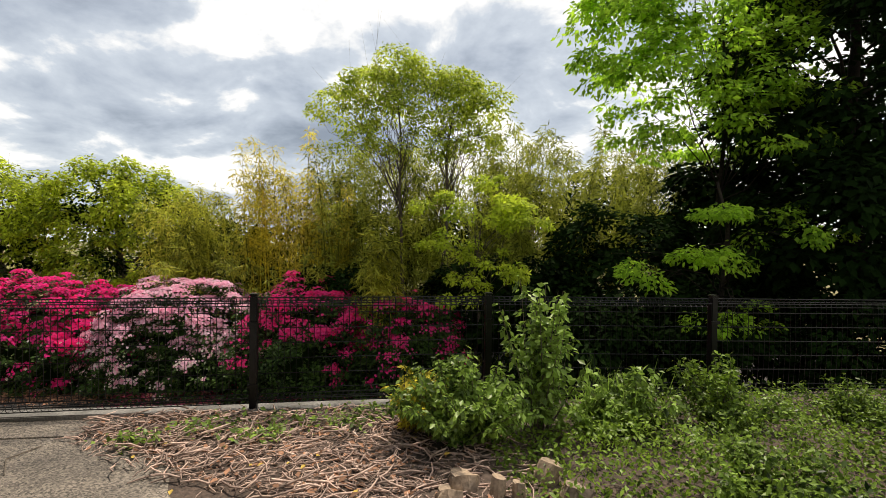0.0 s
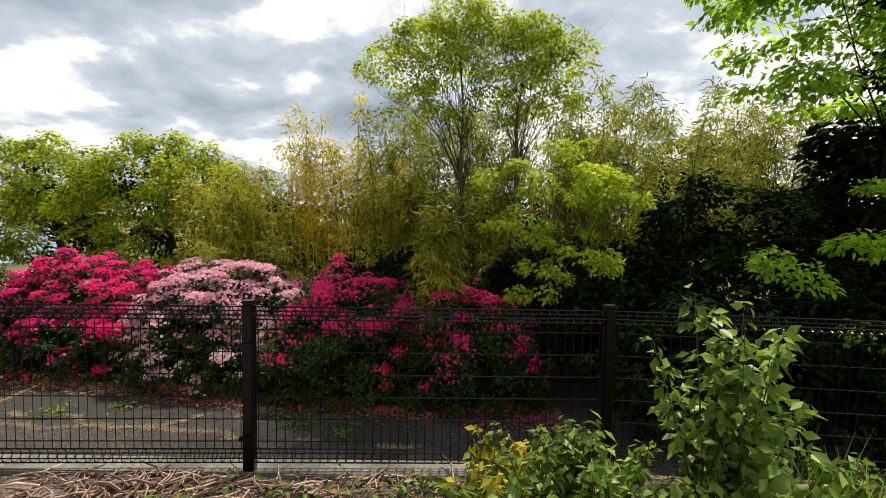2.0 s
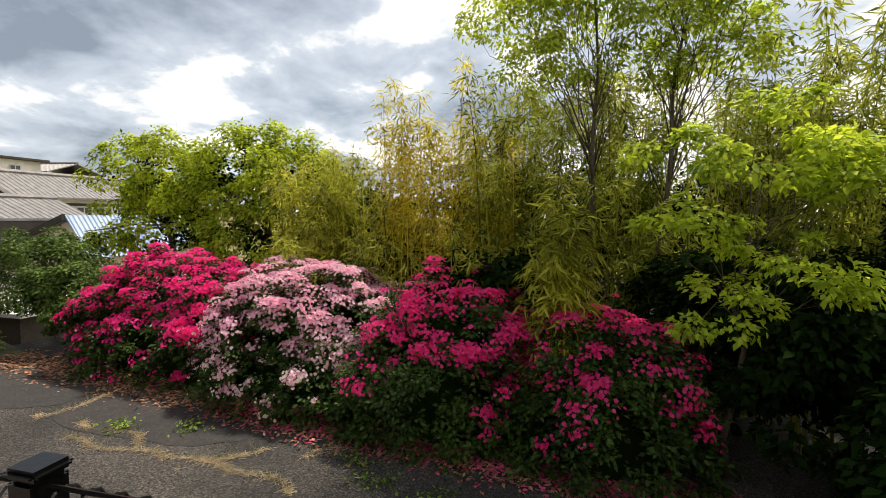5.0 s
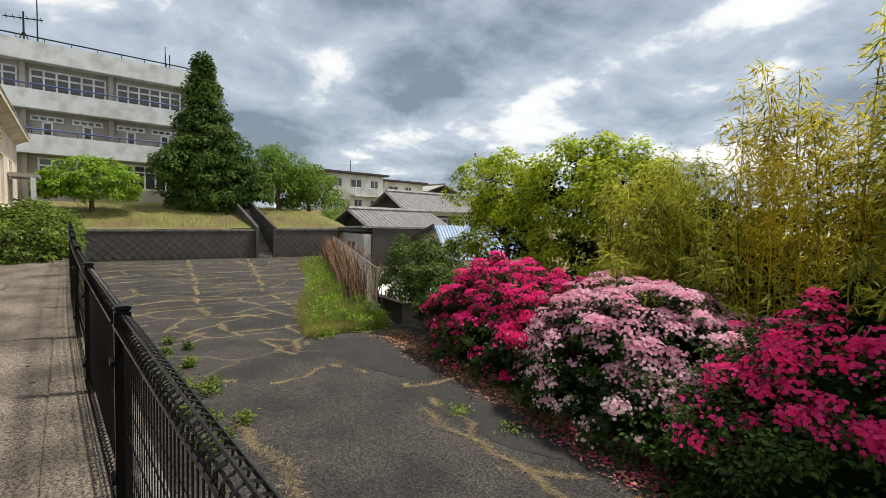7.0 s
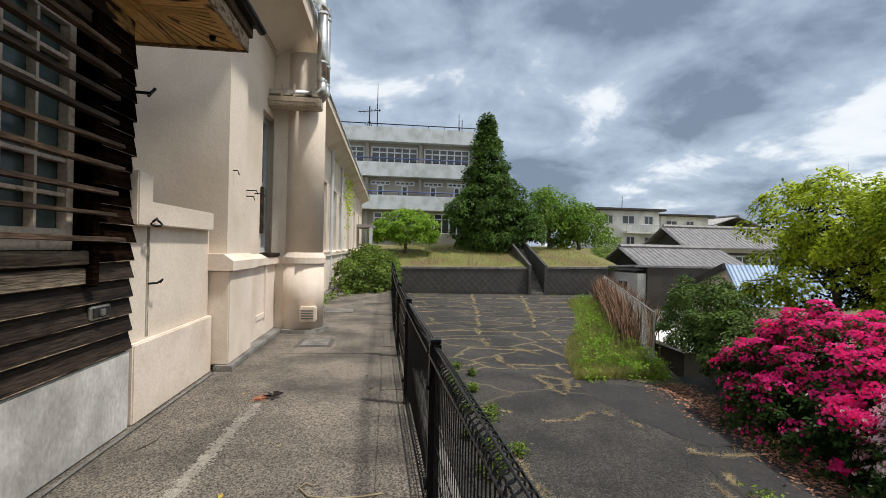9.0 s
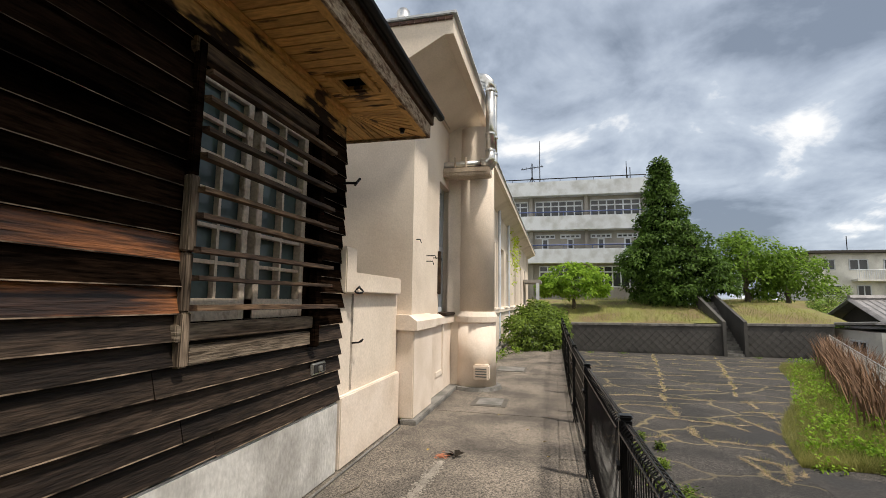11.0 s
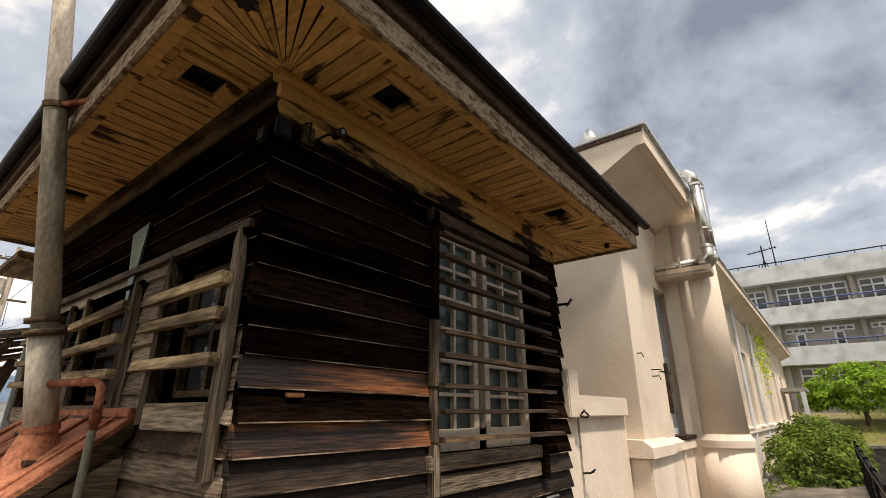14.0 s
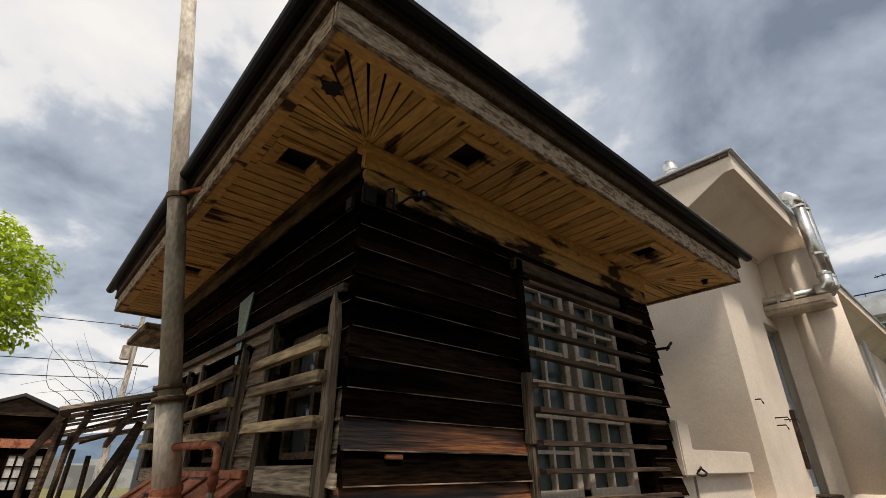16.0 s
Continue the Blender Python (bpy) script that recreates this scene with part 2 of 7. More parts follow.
M_ochre = material("peeling_ochre_paint", (0.53, 0.31, 0.105), 0.75, vary=0.2, scale=6, grain=45, bump=0.4, second=(0.06, 0.031, 0.016), stain=0.39, edge=0.03, stretch=(0.4, 1, 1), rand="island", rand_amt=0.15, spec=0.2)
M_ochre_y = material("peeling_ochre_boards", (0.53, 0.31, 0.105), 0.75, vary=0.25, scale=13, grain=45, bump=0.5, second=(0.07, 0.036, 0.018), stain=0.375, edge=0.04, stretch=(1.0, 0.2, 1), rand="object", rand_amt=0.2, spec=0.2)
M_ochre_x = material("peeling_ochre_side_boards", (0.53, 0.31, 0.105), 0.75, vary=0.25, scale=13, grain=45, bump=0.5, second=(0.07, 0.036, 0.018), stain=0.375, edge=0.04, stretch=(0.2, 1.0, 1), rand="object", rand_amt=0.2, spec=0.2)
M_ochre_worn = material("badly_peeled_ochre_paint", (0.44, 0.26, 0.095), 0.8, vary=0.25, scale=9, grain=50, bump=0.5, second=(0.022, 0.013, 0.009), stain=0.50, edge=0.05, stretch=(0.25, 1, 1), spec=0.1)
# aged ochre of the side frieze, darkened further for the shade on that side
M_ochre_dark = material("aged_shaded_ochre_paint", (0.11, 0.068, 0.032), 0.85, vary=0.3, scale=7, grain=45, bump=0.4, second=(0.02, 0.013, 0.009), stain=0.48, edge=0.1, stretch=(1, 0.25, 1), spec=0.08)
M_fascia = material("bleached_fascia_board", (0.35, 0.268, 0.19), 0.9, vary=0.45, scale=38, grain=110, bump=1.0, stretch=(0.3, 0.3, 0.9), second=(0.14, 0.09, 0.058), stain=0.46, edge=0.07, spec=0.08)
M_fascia_d = material("dark_roof_edge_board", (0.10, 0.065, 0.042), 0.8, vary=0.4, scale=5, grain=40, bump=0.5, spec=0.08)
M_gutter = material("black_gutter", (0.010, 0.0095, 0.0095), 0.5, vary=0.2, scale=5, grain=40, bump=0.1, spec=0.12)
M_roofdark = material("dark_roof_sheet", (0.04, 0.037, 0.035), 0.6, vary=0.2, scale=3, grain=30, bump=0.2)
M_frame = material("grey_beige_window_frame", (0.52, 0.435, 0.355), 0.6, vary=0.2, scale=9, grain=40, bump=0.25, second=(0.26, 0.195, 0.14), stain=0.33, edge=0.05)
M_black = material("black_coated_steel", (0.0035, 0.0035, 0.004), 0.28, vary=0.15, scale=9, grain=80, bump=0.05, spec=0.32)
M_zinc = material("bright_zinc_pipe", (0.72, 0.71, 0.68), 0.28, metal=0.9, vary=0.1, scale=5, grain=30, bump=0.08)
M_oldpipe = material("grey_cement_pipe", (0.45, 0.40, 0.33), 0.8, vary=0.25, scale=5, grain=50, bump=0.5, second=(0.24, 0.205, 0.165), stain=0.45, edge=0.05, stretch=(1, 1, 0.4))
M_rust = material("rusted_red_metal", (0.38, 0.15, 0.085), 0.8, vary=0.35, scale=6, grain=45, bump=0.4, second=(0.20, 0.06, 0.03), stain=0.48, edge=0.06, spec=0.2)
M_beam = material("weathered_nailed_beam", (0.33, 0.245, 0.145), 0.85, vary=0.5, scale=9, grain=60, bump=0.8, stretch=(1, 0.12, 1), second=(0.10, 0.07, 0.045), stain=0.48, edge=0.08, rand="object", rand_amt=0.3, spec=0.15)
M_dullduct = material("dull_beige_duct_trough", (0.46, 0.38, 0.29), 0.6, vary=0.15, scale=4, grain=30, bump=0.15, second=(0.34, 0.27, 0.20))
M_brickred = material("dark_brick_course", (0.11, 0.06, 0.045), 0.85, vary=0.3, scale=8, grain=50, bump=0.4, rand="object", rand_amt=0.3)
M_grey_v = material("grey_weathered_upright", (0.22, 0.17, 0.125), 0.9, vary=0.6, scale=7, grain=80, bump=0.9, stretch=(1, 1, 0.08), second=(0.06, 0.044, 0.032), rand="object", rand_amt=0.4, spec=0.12)
M_greenpipe = material("worn_olive_pipe_paint", (0.17, 0.155, 0.10), 0.7, vary=0.3, scale=8, grain=50, bump=0.3, second=(0.22, 0.10, 0.05), stain=0.42, edge=0.05, stretch=(1, 1, 0.4))
M_white = material("white_paint", (0.55, 0.585, 0.63), 0.7, vary=0.08, scale=1.0, grain=20, bump=0.1, second=(0.39, 0.405, 0.42), stain=0.45, edge=0.13)
M_greywall = material("grey_school_wall", (0.30, 0.285, 0.26), 0.85, vary=0.08, scale=0.5, grain=10, bump=0.1, second=(0.24, 0.225, 0.205))
M_blue = material("blue_handrail_paint", (0.035, 0.07, 0.22), 0.5, vary=0.1, scale=2, grain=20, bump=0)
M_tile = material("silver_grey_roof_tile", (0.23, 0.22, 0.22), 0.45, vary=0.2, scale=2, grain=14, bump=0.2, rand="island", rand_amt=0.15)
M_bluetin = material("pale_blue_tin_roof", (0.28, 0.38, 0.55), 0.5, vary=0.1, scale=1.2, grain=20, bump=0.1, second=(0.36, 0.45, 0.58))
M_soot = material("soot_brown_wall", (0.055, 0.048, 0.042), 0.85, vary=0.25, scale=0.8, grain=10, bump=0.2)
M_housewall = material("house_white_wall", (0.66, 0.65, 0.61), 0.8, vary=0.05, scale=0.6, grain=8, bump=0.05)
# near-black: the shade inside rooms, voids and holes is put into the colour
M_darkin = material("interior_shade", (0.012, 0.011, 0.010), 0.9, vary=0.1, bump=0)
M_bark = material("grey_brown_bark", (0.12, 0.095, 0.07), 0.9, vary=0.3, scale=6, grain=30, bump=0.6, stretch=(1, 1, 0.25))
M_twig = material("bleached_twigs", (0.42, 0.30, 0.245), 0.9, vary=0.3, scale=6, grain=30, bump=0.2, rand="island", rand_amt=0.6)
M_litter = material("brown_leaf_litter", (0.30, 0.15, 0.085), 0.9, vary=0.2, scale=3, grain=30, bump=0, rand="island", rand_amt=0.55)
M_fallpink = material("fallen_pink_petals", (0.42, 0.05, 0.12), 0.8, vary=0.2, bump=0, rand="island", rand_amt=0.4)
M_yleaf = material("yellow_fallen_leaf", (0.46, 0.31, 0.045), 0.7, vary=0.2, scale=20, bump=0, rand="island", rand_amt=0.3)
M_straw = material("dry_straw", (0.46, 0.36, 0.22), 0.9, vary=0.2, scale=3, bump=0, rand="island", rand_amt=0.4)
M_stump = material("cut_wood", (0.30, 0.22, 0.15), 0.85, vary=0.25, scale=5, grain=50, bump=0.4, second=(0.18, 0.135, 0.10))
M_crackline = material("sealed_joint", (0.10, 0.09, 0.075), 0.95, vary=0.2, bump=0.2)
M_runoff = material("grey_runoff_stain", (0.40, 0.335, 0.27), 0.95, vary=0.4, scale=9, grain=40, bump=0.2, second=(0.17, 0.14, 0.11), stain=0.5, edge=0.12, stretch=(1, 1, 0.3))
M_chain = material("galvanised_wire", (0.42, 0.42, 0.40), 0.5, metal=0.6, vary=0.1, bump=0)
M_reed = material("dry_brown_reed", (0.24, 0.14, 0.085), 0.9, vary=0.2, bump=0, rand="island", rand_amt=0.45)
# blue base colour: the haze of distance is painted into the hills
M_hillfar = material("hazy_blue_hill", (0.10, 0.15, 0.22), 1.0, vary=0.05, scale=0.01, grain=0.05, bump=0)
M_town = material("distant_town", (0.35, 0.36, 0.36), 0.9, vary=0.05, scale=0.2, bump=0, rand="island", rand_amt=0.4)

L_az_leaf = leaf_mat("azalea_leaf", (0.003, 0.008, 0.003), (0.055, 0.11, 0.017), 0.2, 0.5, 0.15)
L_hot = leaf_mat("hot_pink_blossom", (0.84, 0.015, 0.19), (0.97, 0.085, 0.40), 0.62, 0.7, 0.05)
L_pale = leaf_mat("pale_pink_blossom", (0.86, 0.33, 0.50), (0.95, 0.68, 0.79), 0.55, 0.7, 0.05)
L_crim = leaf_mat("crimson_pink_blossom", (0.80, 0.015, 0.17), (0.96, 0.10, 0.38), 0.6, 0.7, 0.05)
L_whitef = leaf_mat("cream_blossom", (0.70, 0.55, 0.45), (0.9, 0.85, 0.75), 0.3, 0.7)
L_bam_y = leaf_mat("yellow_bamboo_leaf", (0.07, 0.09, 0.010), (0.90, 0.76, 0.09), 0.6)
L_bam_g = leaf_mat("green_bamboo_leaf", (0.022, 0.04, 0.007), (0.52, 0.56, 0.08), 0.52)
L_bam_m = leaf_mat("olive_bamboo_leaf", (0.03, 0.05, 0.008), (0.66, 0.66, 0.085), 0.52)
L_lime = leaf_mat("fresh_lime_leaf", (0.18, 0.28, 0.02), (0.62, 0.72, 0.07), 0.6)
L_tall = leaf_mat("light_spring_leaf", (0.16, 0.24, 0.02), (0.60, 0.68, 0.08), 0.62)
L_camph = leaf_mat("camphor_leaf", (0.022, 0.056, 0.006), (0.62, 0.72, 0.055), 0.6)
L_mid = leaf_mat("mid_green_leaf", (0.09, 0.21, 0.015), (0.52, 0.78, 0.07), 0.68)
# near-black green: deep shade of the wood and bush insides is in the colour
L_dark = leaf_mat("shade_dark_leaf", (0.002, 0.005, 0.0015), (0.017, 0.040, 0.007), 0.25, 0.8, 0.03)
L_bright = leaf_mat("bright_green_leaf", (0.10, 0.20, 0.015), (0.30, 0.46, 0.05), 0.5)
L_cedar = leaf_mat("cedar_green", (0.018, 0.042, 0.007), (0.11, 0.20, 0.032), 0.38)
L_slope = leaf_mat("slope_tree_leaf", (0.03, 0.07, 0.008), (0.22, 0.36, 0.045), 0.5)
L_weed = leaf_mat("weed_leaf", (0.005, 0.018, 0.003), (0.24, 0.37, 0.045), 0.4, 0.42, 0.25)
L_shrub = leaf_mat("shrub_leaf", (0.005, 0.018, 0.004), (0.29, 0.44, 0.075), 0.4, 0.40, 0.28)
L_bram = leaf_mat("bramble_leaf", (0.010, 0.024, 0.004), (0.20, 0.29, 0.045), 0.4)
L_everg = leaf_mat("evergreen_leaf", (0.008, 0.022, 0.005), (0.13, 0.21, 0.035), 0.3, 0.5, 0.2)
L_grass = leaf_mat("grass_blade", (0.09, 0.13, 0.025), (0.40, 0.38, 0.13), 0.35)


def glass(name, tint=(0.8, 0.9, 0.9), rough=0.05):
    m = bpy.data.materials.new(name)
    m.use_nodes = True
    p = m.node_tree.nodes["Principled BSDF"]
    p.inputs["Base Color"].default_value = (*tint, 1)
    p.inputs["Roughness"].default_value = rough
    p.inputs["Transmission Weight"].default_value = 1.0
    p.inputs["IOR"].default_value = 1.45
    return m


M_frost = material("frosted_pane", (0.075, 0.11, 0.108), 0.22, vary=0.1, scale=2, grain=20, bump=0.0, second=(0.045, 0.065, 0.065), spec=0.25)
M_farglass = material("dark_far_glass", (0.05, 0.055, 0.06), 0.12, vary=0.1, scale=0.6, grain=3, bump=0)

# ---- builders ----


def mesh_of(bm, name, mat):
    me = bpy.data.meshes.new(name)
    bmesh.ops.recalc_face_normals(bm, faces=bm.faces[:])
    bm.to_mesh(me)
    bm.free()
    if mat:
        me.materials.append(mat)
    return me


def under(ob, parent):
    """Makes ob a part of parent and leaves it where it is."""
    if parent:
        ob.parent = parent
        if parent.type == "EMPTY":
            ob.matrix_parent_inverse = Matrix.Translation(parent.location).inverted()


def part(name, bm, mat, parent=None, label=""):
    ob = new(name, mesh_of(bm, name, mat))
    under(ob, parent)
    if label:
        ob["label"] = label
    return ob


def thing(name, label, category, at=(0, 0, 0), group="", kind=""):
    ob = new(name)
    ob.location = at
    return tagged(ob, label, category, group, kind)


def box(bm, x0, x1, y0, y1, z0, z1, bevel=0.0):
    v = [bm.verts.new((x, y, z)) for z in (z0, z1) for x, y in ((x0, y0), (x1, y0), (x1, y1), (x0, y1))]
    fs = [bm.faces.new([v[i] for i in q]) for q in ((0, 3, 2, 1), (4, 5, 6, 7), (0, 1, 5, 4), (1, 2, 6, 5), (2, 3, 7, 6), (3, 0, 4, 7))]
    if bevel:
        es = list({e for f in fs for e in f.edges})
        bmesh.ops.bevel(bm, geom=es, offset=bevel, segments=2, affect="EDGES", clamp_overlap=True)
    return bm


def boxm(*a, **k):
    return box(bmesh.new(), *a, **k)


def prism(bm, pts, a, b, axis="x"):
    """A profile of (u, v) points drawn out from a to b along an axis: x takes (y, z), y takes (x, z), z takes (x, y)."""
    def at(u, v, w):
        return {"x": (w, u, v), "y": (u, w, v), "z": (u, v, w)}[axis]
    r0 = [bm.verts.new(at(u, v, a)) for u, v in pts]
    r1 = [bm.verts.new(at(u, v, b)) for u, v in pts]
    bm.faces.new(r0)
    bm.faces.new(r1[::-1])
    for i in range(len(pts)):
        j = (i + 1) % len(pts)
        bm.faces.new((r0[i], r0[j], r1[j], r1[i]))
    return bm


def tube(bm, path, radii, sides=8, closed=False, caps=True):
    """A round bar along a path of points; radii is one radius or one per point."""
    path = [Vector(p) for p in path]
    if isinstance(radii, (int, float)):
        radii = [radii] * len(path)
    rings, n = [], len(path)
    side = None
    for i, p in enumerate(path):
        d = (path[(i + 1) % n] - path[i - 1]) if closed else (path[min(i + 1, n - 1)] - path[max(i - 1, 0)])
        d.normalize()
        if side is None or abs(side.dot(d)) > 0.98:
            side = d.cross(Vector((0, 0, 1)) if abs(d.z) < 0.9 else Vector((1, 0, 0)))
        side = (side - d * side.dot(d)).normalized()
        up = d.cross(side)
        rings.append([bm.verts.new(p + (side * math.cos(a) + up * math.sin(a)) * radii[i]) for a in (2 * math.pi * k / sides for k in range(sides))])
    for i in range(n if closed else n - 1):
        a, b = rings[i], rings[(i + 1) % n]
        for k in range(sides):
            bm.faces.new((a[k], a[(k + 1) % sides], b[(k + 1) % sides], b[k]))
    if caps and not closed:
        bm.faces.new(rings[0][::-1])
        bm.faces.new(rings[-1])
    return bm


def smooth(ob):
    ob.data.polygons.foreach_set("use_smooth", [True] * len(ob.data.polygons))
    return ob


def scatter_mesh(name, mat, verts, faces, centres, ax, ay, az, sizes, parent=None, label=""):
    """One mesh of many small copies of a template, each with its own frame (ax, ay, az) and size."""
    tv, tf = np.array(verts, float), np.array(faces, int)
    n, k, q = len(centres), len(tv), tf.shape[1]
    co = centres[:, None, :] + sizes[:, None, None] * (tv[None, :, 0:1] * ax[:, None, :] + tv[None, :, 1:2] * ay[:, None, :] + tv[None, :, 2:3] * az[:, None, :])
    idx = (tf[None] + (np.arange(n) * k)[:, None, None]).reshape(-1)
    me = bpy.data.meshes.new(name)
    me.vertices.add(n * k)
    me.vertices.foreach_set("co", co.astype(np.float32).ravel())
    me.loops.add(len(idx))
    me.loops.foreach_set("vertex_index", idx.astype(np.int32))
    nf = n * len(tf)
    me.polygons.add(nf)
    me.polygons.foreach_set("loop_start", (np.arange(nf) * q).astype(np.int32))
    me.polygons.foreach_set("loop_total", np.full(nf, q, np.int32))
    me.update(calc_edges=True)
    me.materials.append(mat)
    ob = new(name, me)
    under(ob, parent)
    if label:
        ob["label"] = label
    return ob


LEAF = ([(0, 0, 0), (0.28, 0.45, 0.06), (0, 1, -0.08), (-0.28, 0.45, 0.06)], [(0, 1, 2), (0, 2, 3)])
NARROW = ([(0, 0, 0), (0.085, 0.35, 0.02), (0, 1, -0.14), (-0.085, 0.35, 0.02)], [(0, 1, 2), (0, 2, 3)])
BLADE = ([(-0.014, 0, 0), (0.014, 0, 0), (0.011, 0.6, 0.08), (-0.011, 0.6, 0.08), (0, 1, 0.28)], [(0, 1, 2), (0, 2, 3), (3, 2, 4)])
_f = [(0, 0, 0)]
_ff = []
for _k in range(5):
    _a = 2 * math.pi * _k / 5
    for _d, _r, _h in ((-0.60, 0.40, 0.12), (0.0, 0.54, 0.17), (0.60, 0.40, 0.12)):
        _f.append((_r * math.cos(_a + _d), _r * math.sin(_a + _d), _h))
    _ff += [(0, 1 + 3 * _k, 2 + 3 * _k), (0, 2 + 3 * _k, 3 + 3 * _k)]
FLOWER = (_f, _ff)
STICK = ([(-0.02, 0, 0), (0.02, 0, 0), (0, 0, 0.03), (-0.014, 1, 0), (0.014, 1, 0), (0, 1, 0.02)], [(0, 1, 4), (0, 4, 3), (1, 2, 5), (1, 5, 4), (2, 0, 3), (2, 3, 5)])

BENT = ([(-0.035, 0, 0), (0.035, 0, 0), (0, 0, 0.055), (0.09, 0.5, 0.02), (0.16, 0.5, 0.02), (0.125, 0.5, 0.08), (-0.015, 1, 0), (0.025, 1, 0), (0.005, 1, 0.035)],
        [(0, 1, 4), (0, 4, 3), (1, 2, 5), (1, 5, 4), (2, 0, 3), (2, 3, 5), (3, 4, 7), (3, 7, 6), (4, 5, 8), (4, 8, 7), (5, 3, 6), (5, 6, 8)])


def unit(a):
    return a / np.maximum(np.linalg.norm(a, axis=1, keepdims=True), 1e-9)


def frames(normal, rng, along=None):
    """For each normal a frame whose y axis runs along the given way (or any way) and whose z is near the normal."""
    n = unit(normal)
    w = rng.normal(size=n.shape) if along is None else along + 0.0
    y = unit(w - n * (w * n).sum(1, keepdims=True))
    return np.cross(y, n), y, n


def ground_scatter(name, mat, template, pts, size, rng, parent=None, tilt=0.25, label=""):
    n = np.tile([0, 0, 1.0], (len(pts), 1)) + rng.normal(size=(len(pts), 3)) * tilt
    ax, ay, az = frames(n, rng)
    return scatter_mesh(name, mat, *template, pts, ax, ay, az, (rng.uniform(*size, len(pts)) if isinstance(size, tuple) else size), parent, label)


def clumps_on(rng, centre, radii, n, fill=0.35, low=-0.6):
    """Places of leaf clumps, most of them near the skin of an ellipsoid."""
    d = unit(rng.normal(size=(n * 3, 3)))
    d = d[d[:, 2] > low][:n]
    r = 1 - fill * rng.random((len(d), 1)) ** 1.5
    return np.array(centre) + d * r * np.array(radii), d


def foliage(name, mat, rng, places, outward, spread, per, size, parent, template=LEAF, droop=0.3, flat=0.7, label=""):
    n = len(places)
    c = np.repeat(places, per, 0)
    o = np.repeat(outward, per, 0)
    way = unit(rng.normal(size=c.shape) + np.array([0, 0, 0.35]) + o * 0.5)
    off = way * spread * np.array([1, 1, flat]) * (0.35 + 0.65 * rng.random((len(c), 1)) ** 0.6)
    off = off * np.repeat(rng.uniform(0.6, 1.25, (n, 1)), per, 0)
    c = c + off
    c[:, 2] -= droop * 0.35 * spread * (np.linalg.norm(off[:, :2], axis=1) / spread) ** 2
    nrm = o * 0.3 + way * 0.5 + np.array([0, 0, 0.6]) + rng.normal(size=c.shape) * 0.45
    along = unit(off) + o * 0.4 + np.array([0, 0, -droop]) + rng.normal(size=c.shape) * 0.3
    ax, ay, az = frames(nrm, rng, along)
    return scatter_mesh(name, mat, *template, c, ax, ay, az, rng.uniform(size * 0.65, size * 1.3, len(c)), parent, label)


def trunk_and_limbs(parent, rng, base, top, r, targets, mat=M_bark, bend=0.3, limb_r=0.25, from_low=0.4):
    base, top = Vector(base), Vector(top)
    pts = [base.lerp(top, k / 6) + Vector((rng.normal() * bend, rng.normal() * bend, 0)) * (0 if k in (0,) else 0.3) for k in range(7)]
    ob = part("trunk", tube(bmesh.new(), pts, [r * (1 - 0.75 * k / 6) * (1.25 if k == 0 else 1) for k in range(7)], 9), mat, parent)
    smooth(ob)
    bm = bmesh.new()
    for t in targets:
        t = Vector(t)
        k = from_low + (0.97 - from_low) * min(1.0, max(0.0, (t.z - base.z) / max(0.1, top.z - base.z) - 0.1)) * rng.uniform(0.25, 1.0)
        i = min(5, int(k * 6))
        s = pts[i].lerp(pts[i + 1], k * 6 - i)
        mid = s.lerp(t, 0.5) + Vector((0, 0, 0.12 * (t - s).length)) + Vector(rng.normal(size=3)) * 0.08 * (t - s).length
        rr = r * limb_r * (1.1 - 0.6 * k)
        bow = Vector(rng.normal(size=3)) * 0.06 * (t - s).length
        tube(bm, [s, s.lerp(mid, 0.5) + bow, mid, mid.lerp(t, 0.5) - bow, t], [rr, rr * 0.75, rr * 0.5, rr * 0.32, rr * 0.12], 5)
        for _ in range(2):
            e_ = t + Vector(rng.normal(size=3)) * 0.16 * (t - s).length
            tube(bm, [mid, mid.lerp(e_, 0.5) + bow * 0.7, e_], [rr * 0.4, rr * 0.25, rr * 0.1], 4)
    smooth(part("limb", bm, mat, parent, "grey-brown branching limbs"))["kind"] = "stuff"


def tree(name, label, base, top, r, crowns, mat, seed, size=0.12, per=60, spread=0.5, bark=M_bark, template=LEAF, droop=0.3, bend=0.3, limbs=14, flat=0.7, fill=0.4, low=-0.6, inner=0.0):
    """A tree: crowns is a list of (centre, radii, clumps); inner is the share of clumps deep in the crown coloured dark
    for shade.
    """
    rng = np.random.default_rng(seed)
    t = thing(name, label, "tree")
    P, O = [], []
    for c, rad, n in crowns:
        p, o = clumps_on(rng, c, rad, n, fill, low)
        P.append(p)
        O.append(o)
    P, O = np.concatenate(P), np.concatenate(O)
    pick = rng.choice(len(P), min(limbs, len(P)), replace=False)
    trunk_and_limbs(t, rng, base, top, r, [P[i] for i in pick], bark, bend)
    foliage("crown", mat, rng, P, O, spread, per, size, t, template, droop, flat)
    # near-black leaves within the crown, their shade put into the colour
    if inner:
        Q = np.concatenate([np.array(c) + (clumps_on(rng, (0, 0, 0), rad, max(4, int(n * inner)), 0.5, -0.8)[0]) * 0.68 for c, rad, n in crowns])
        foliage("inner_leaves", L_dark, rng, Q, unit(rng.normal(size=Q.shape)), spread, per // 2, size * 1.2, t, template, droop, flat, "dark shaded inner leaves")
    return t

# ---- ground and structure ----
LOT = -1.75
FY = 4.2


def struct(name, bm, mat, label=""):
    return tagged(part(name, bm, mat), label or name.replace("_", " "), name.split("_")[0], kind="structure")


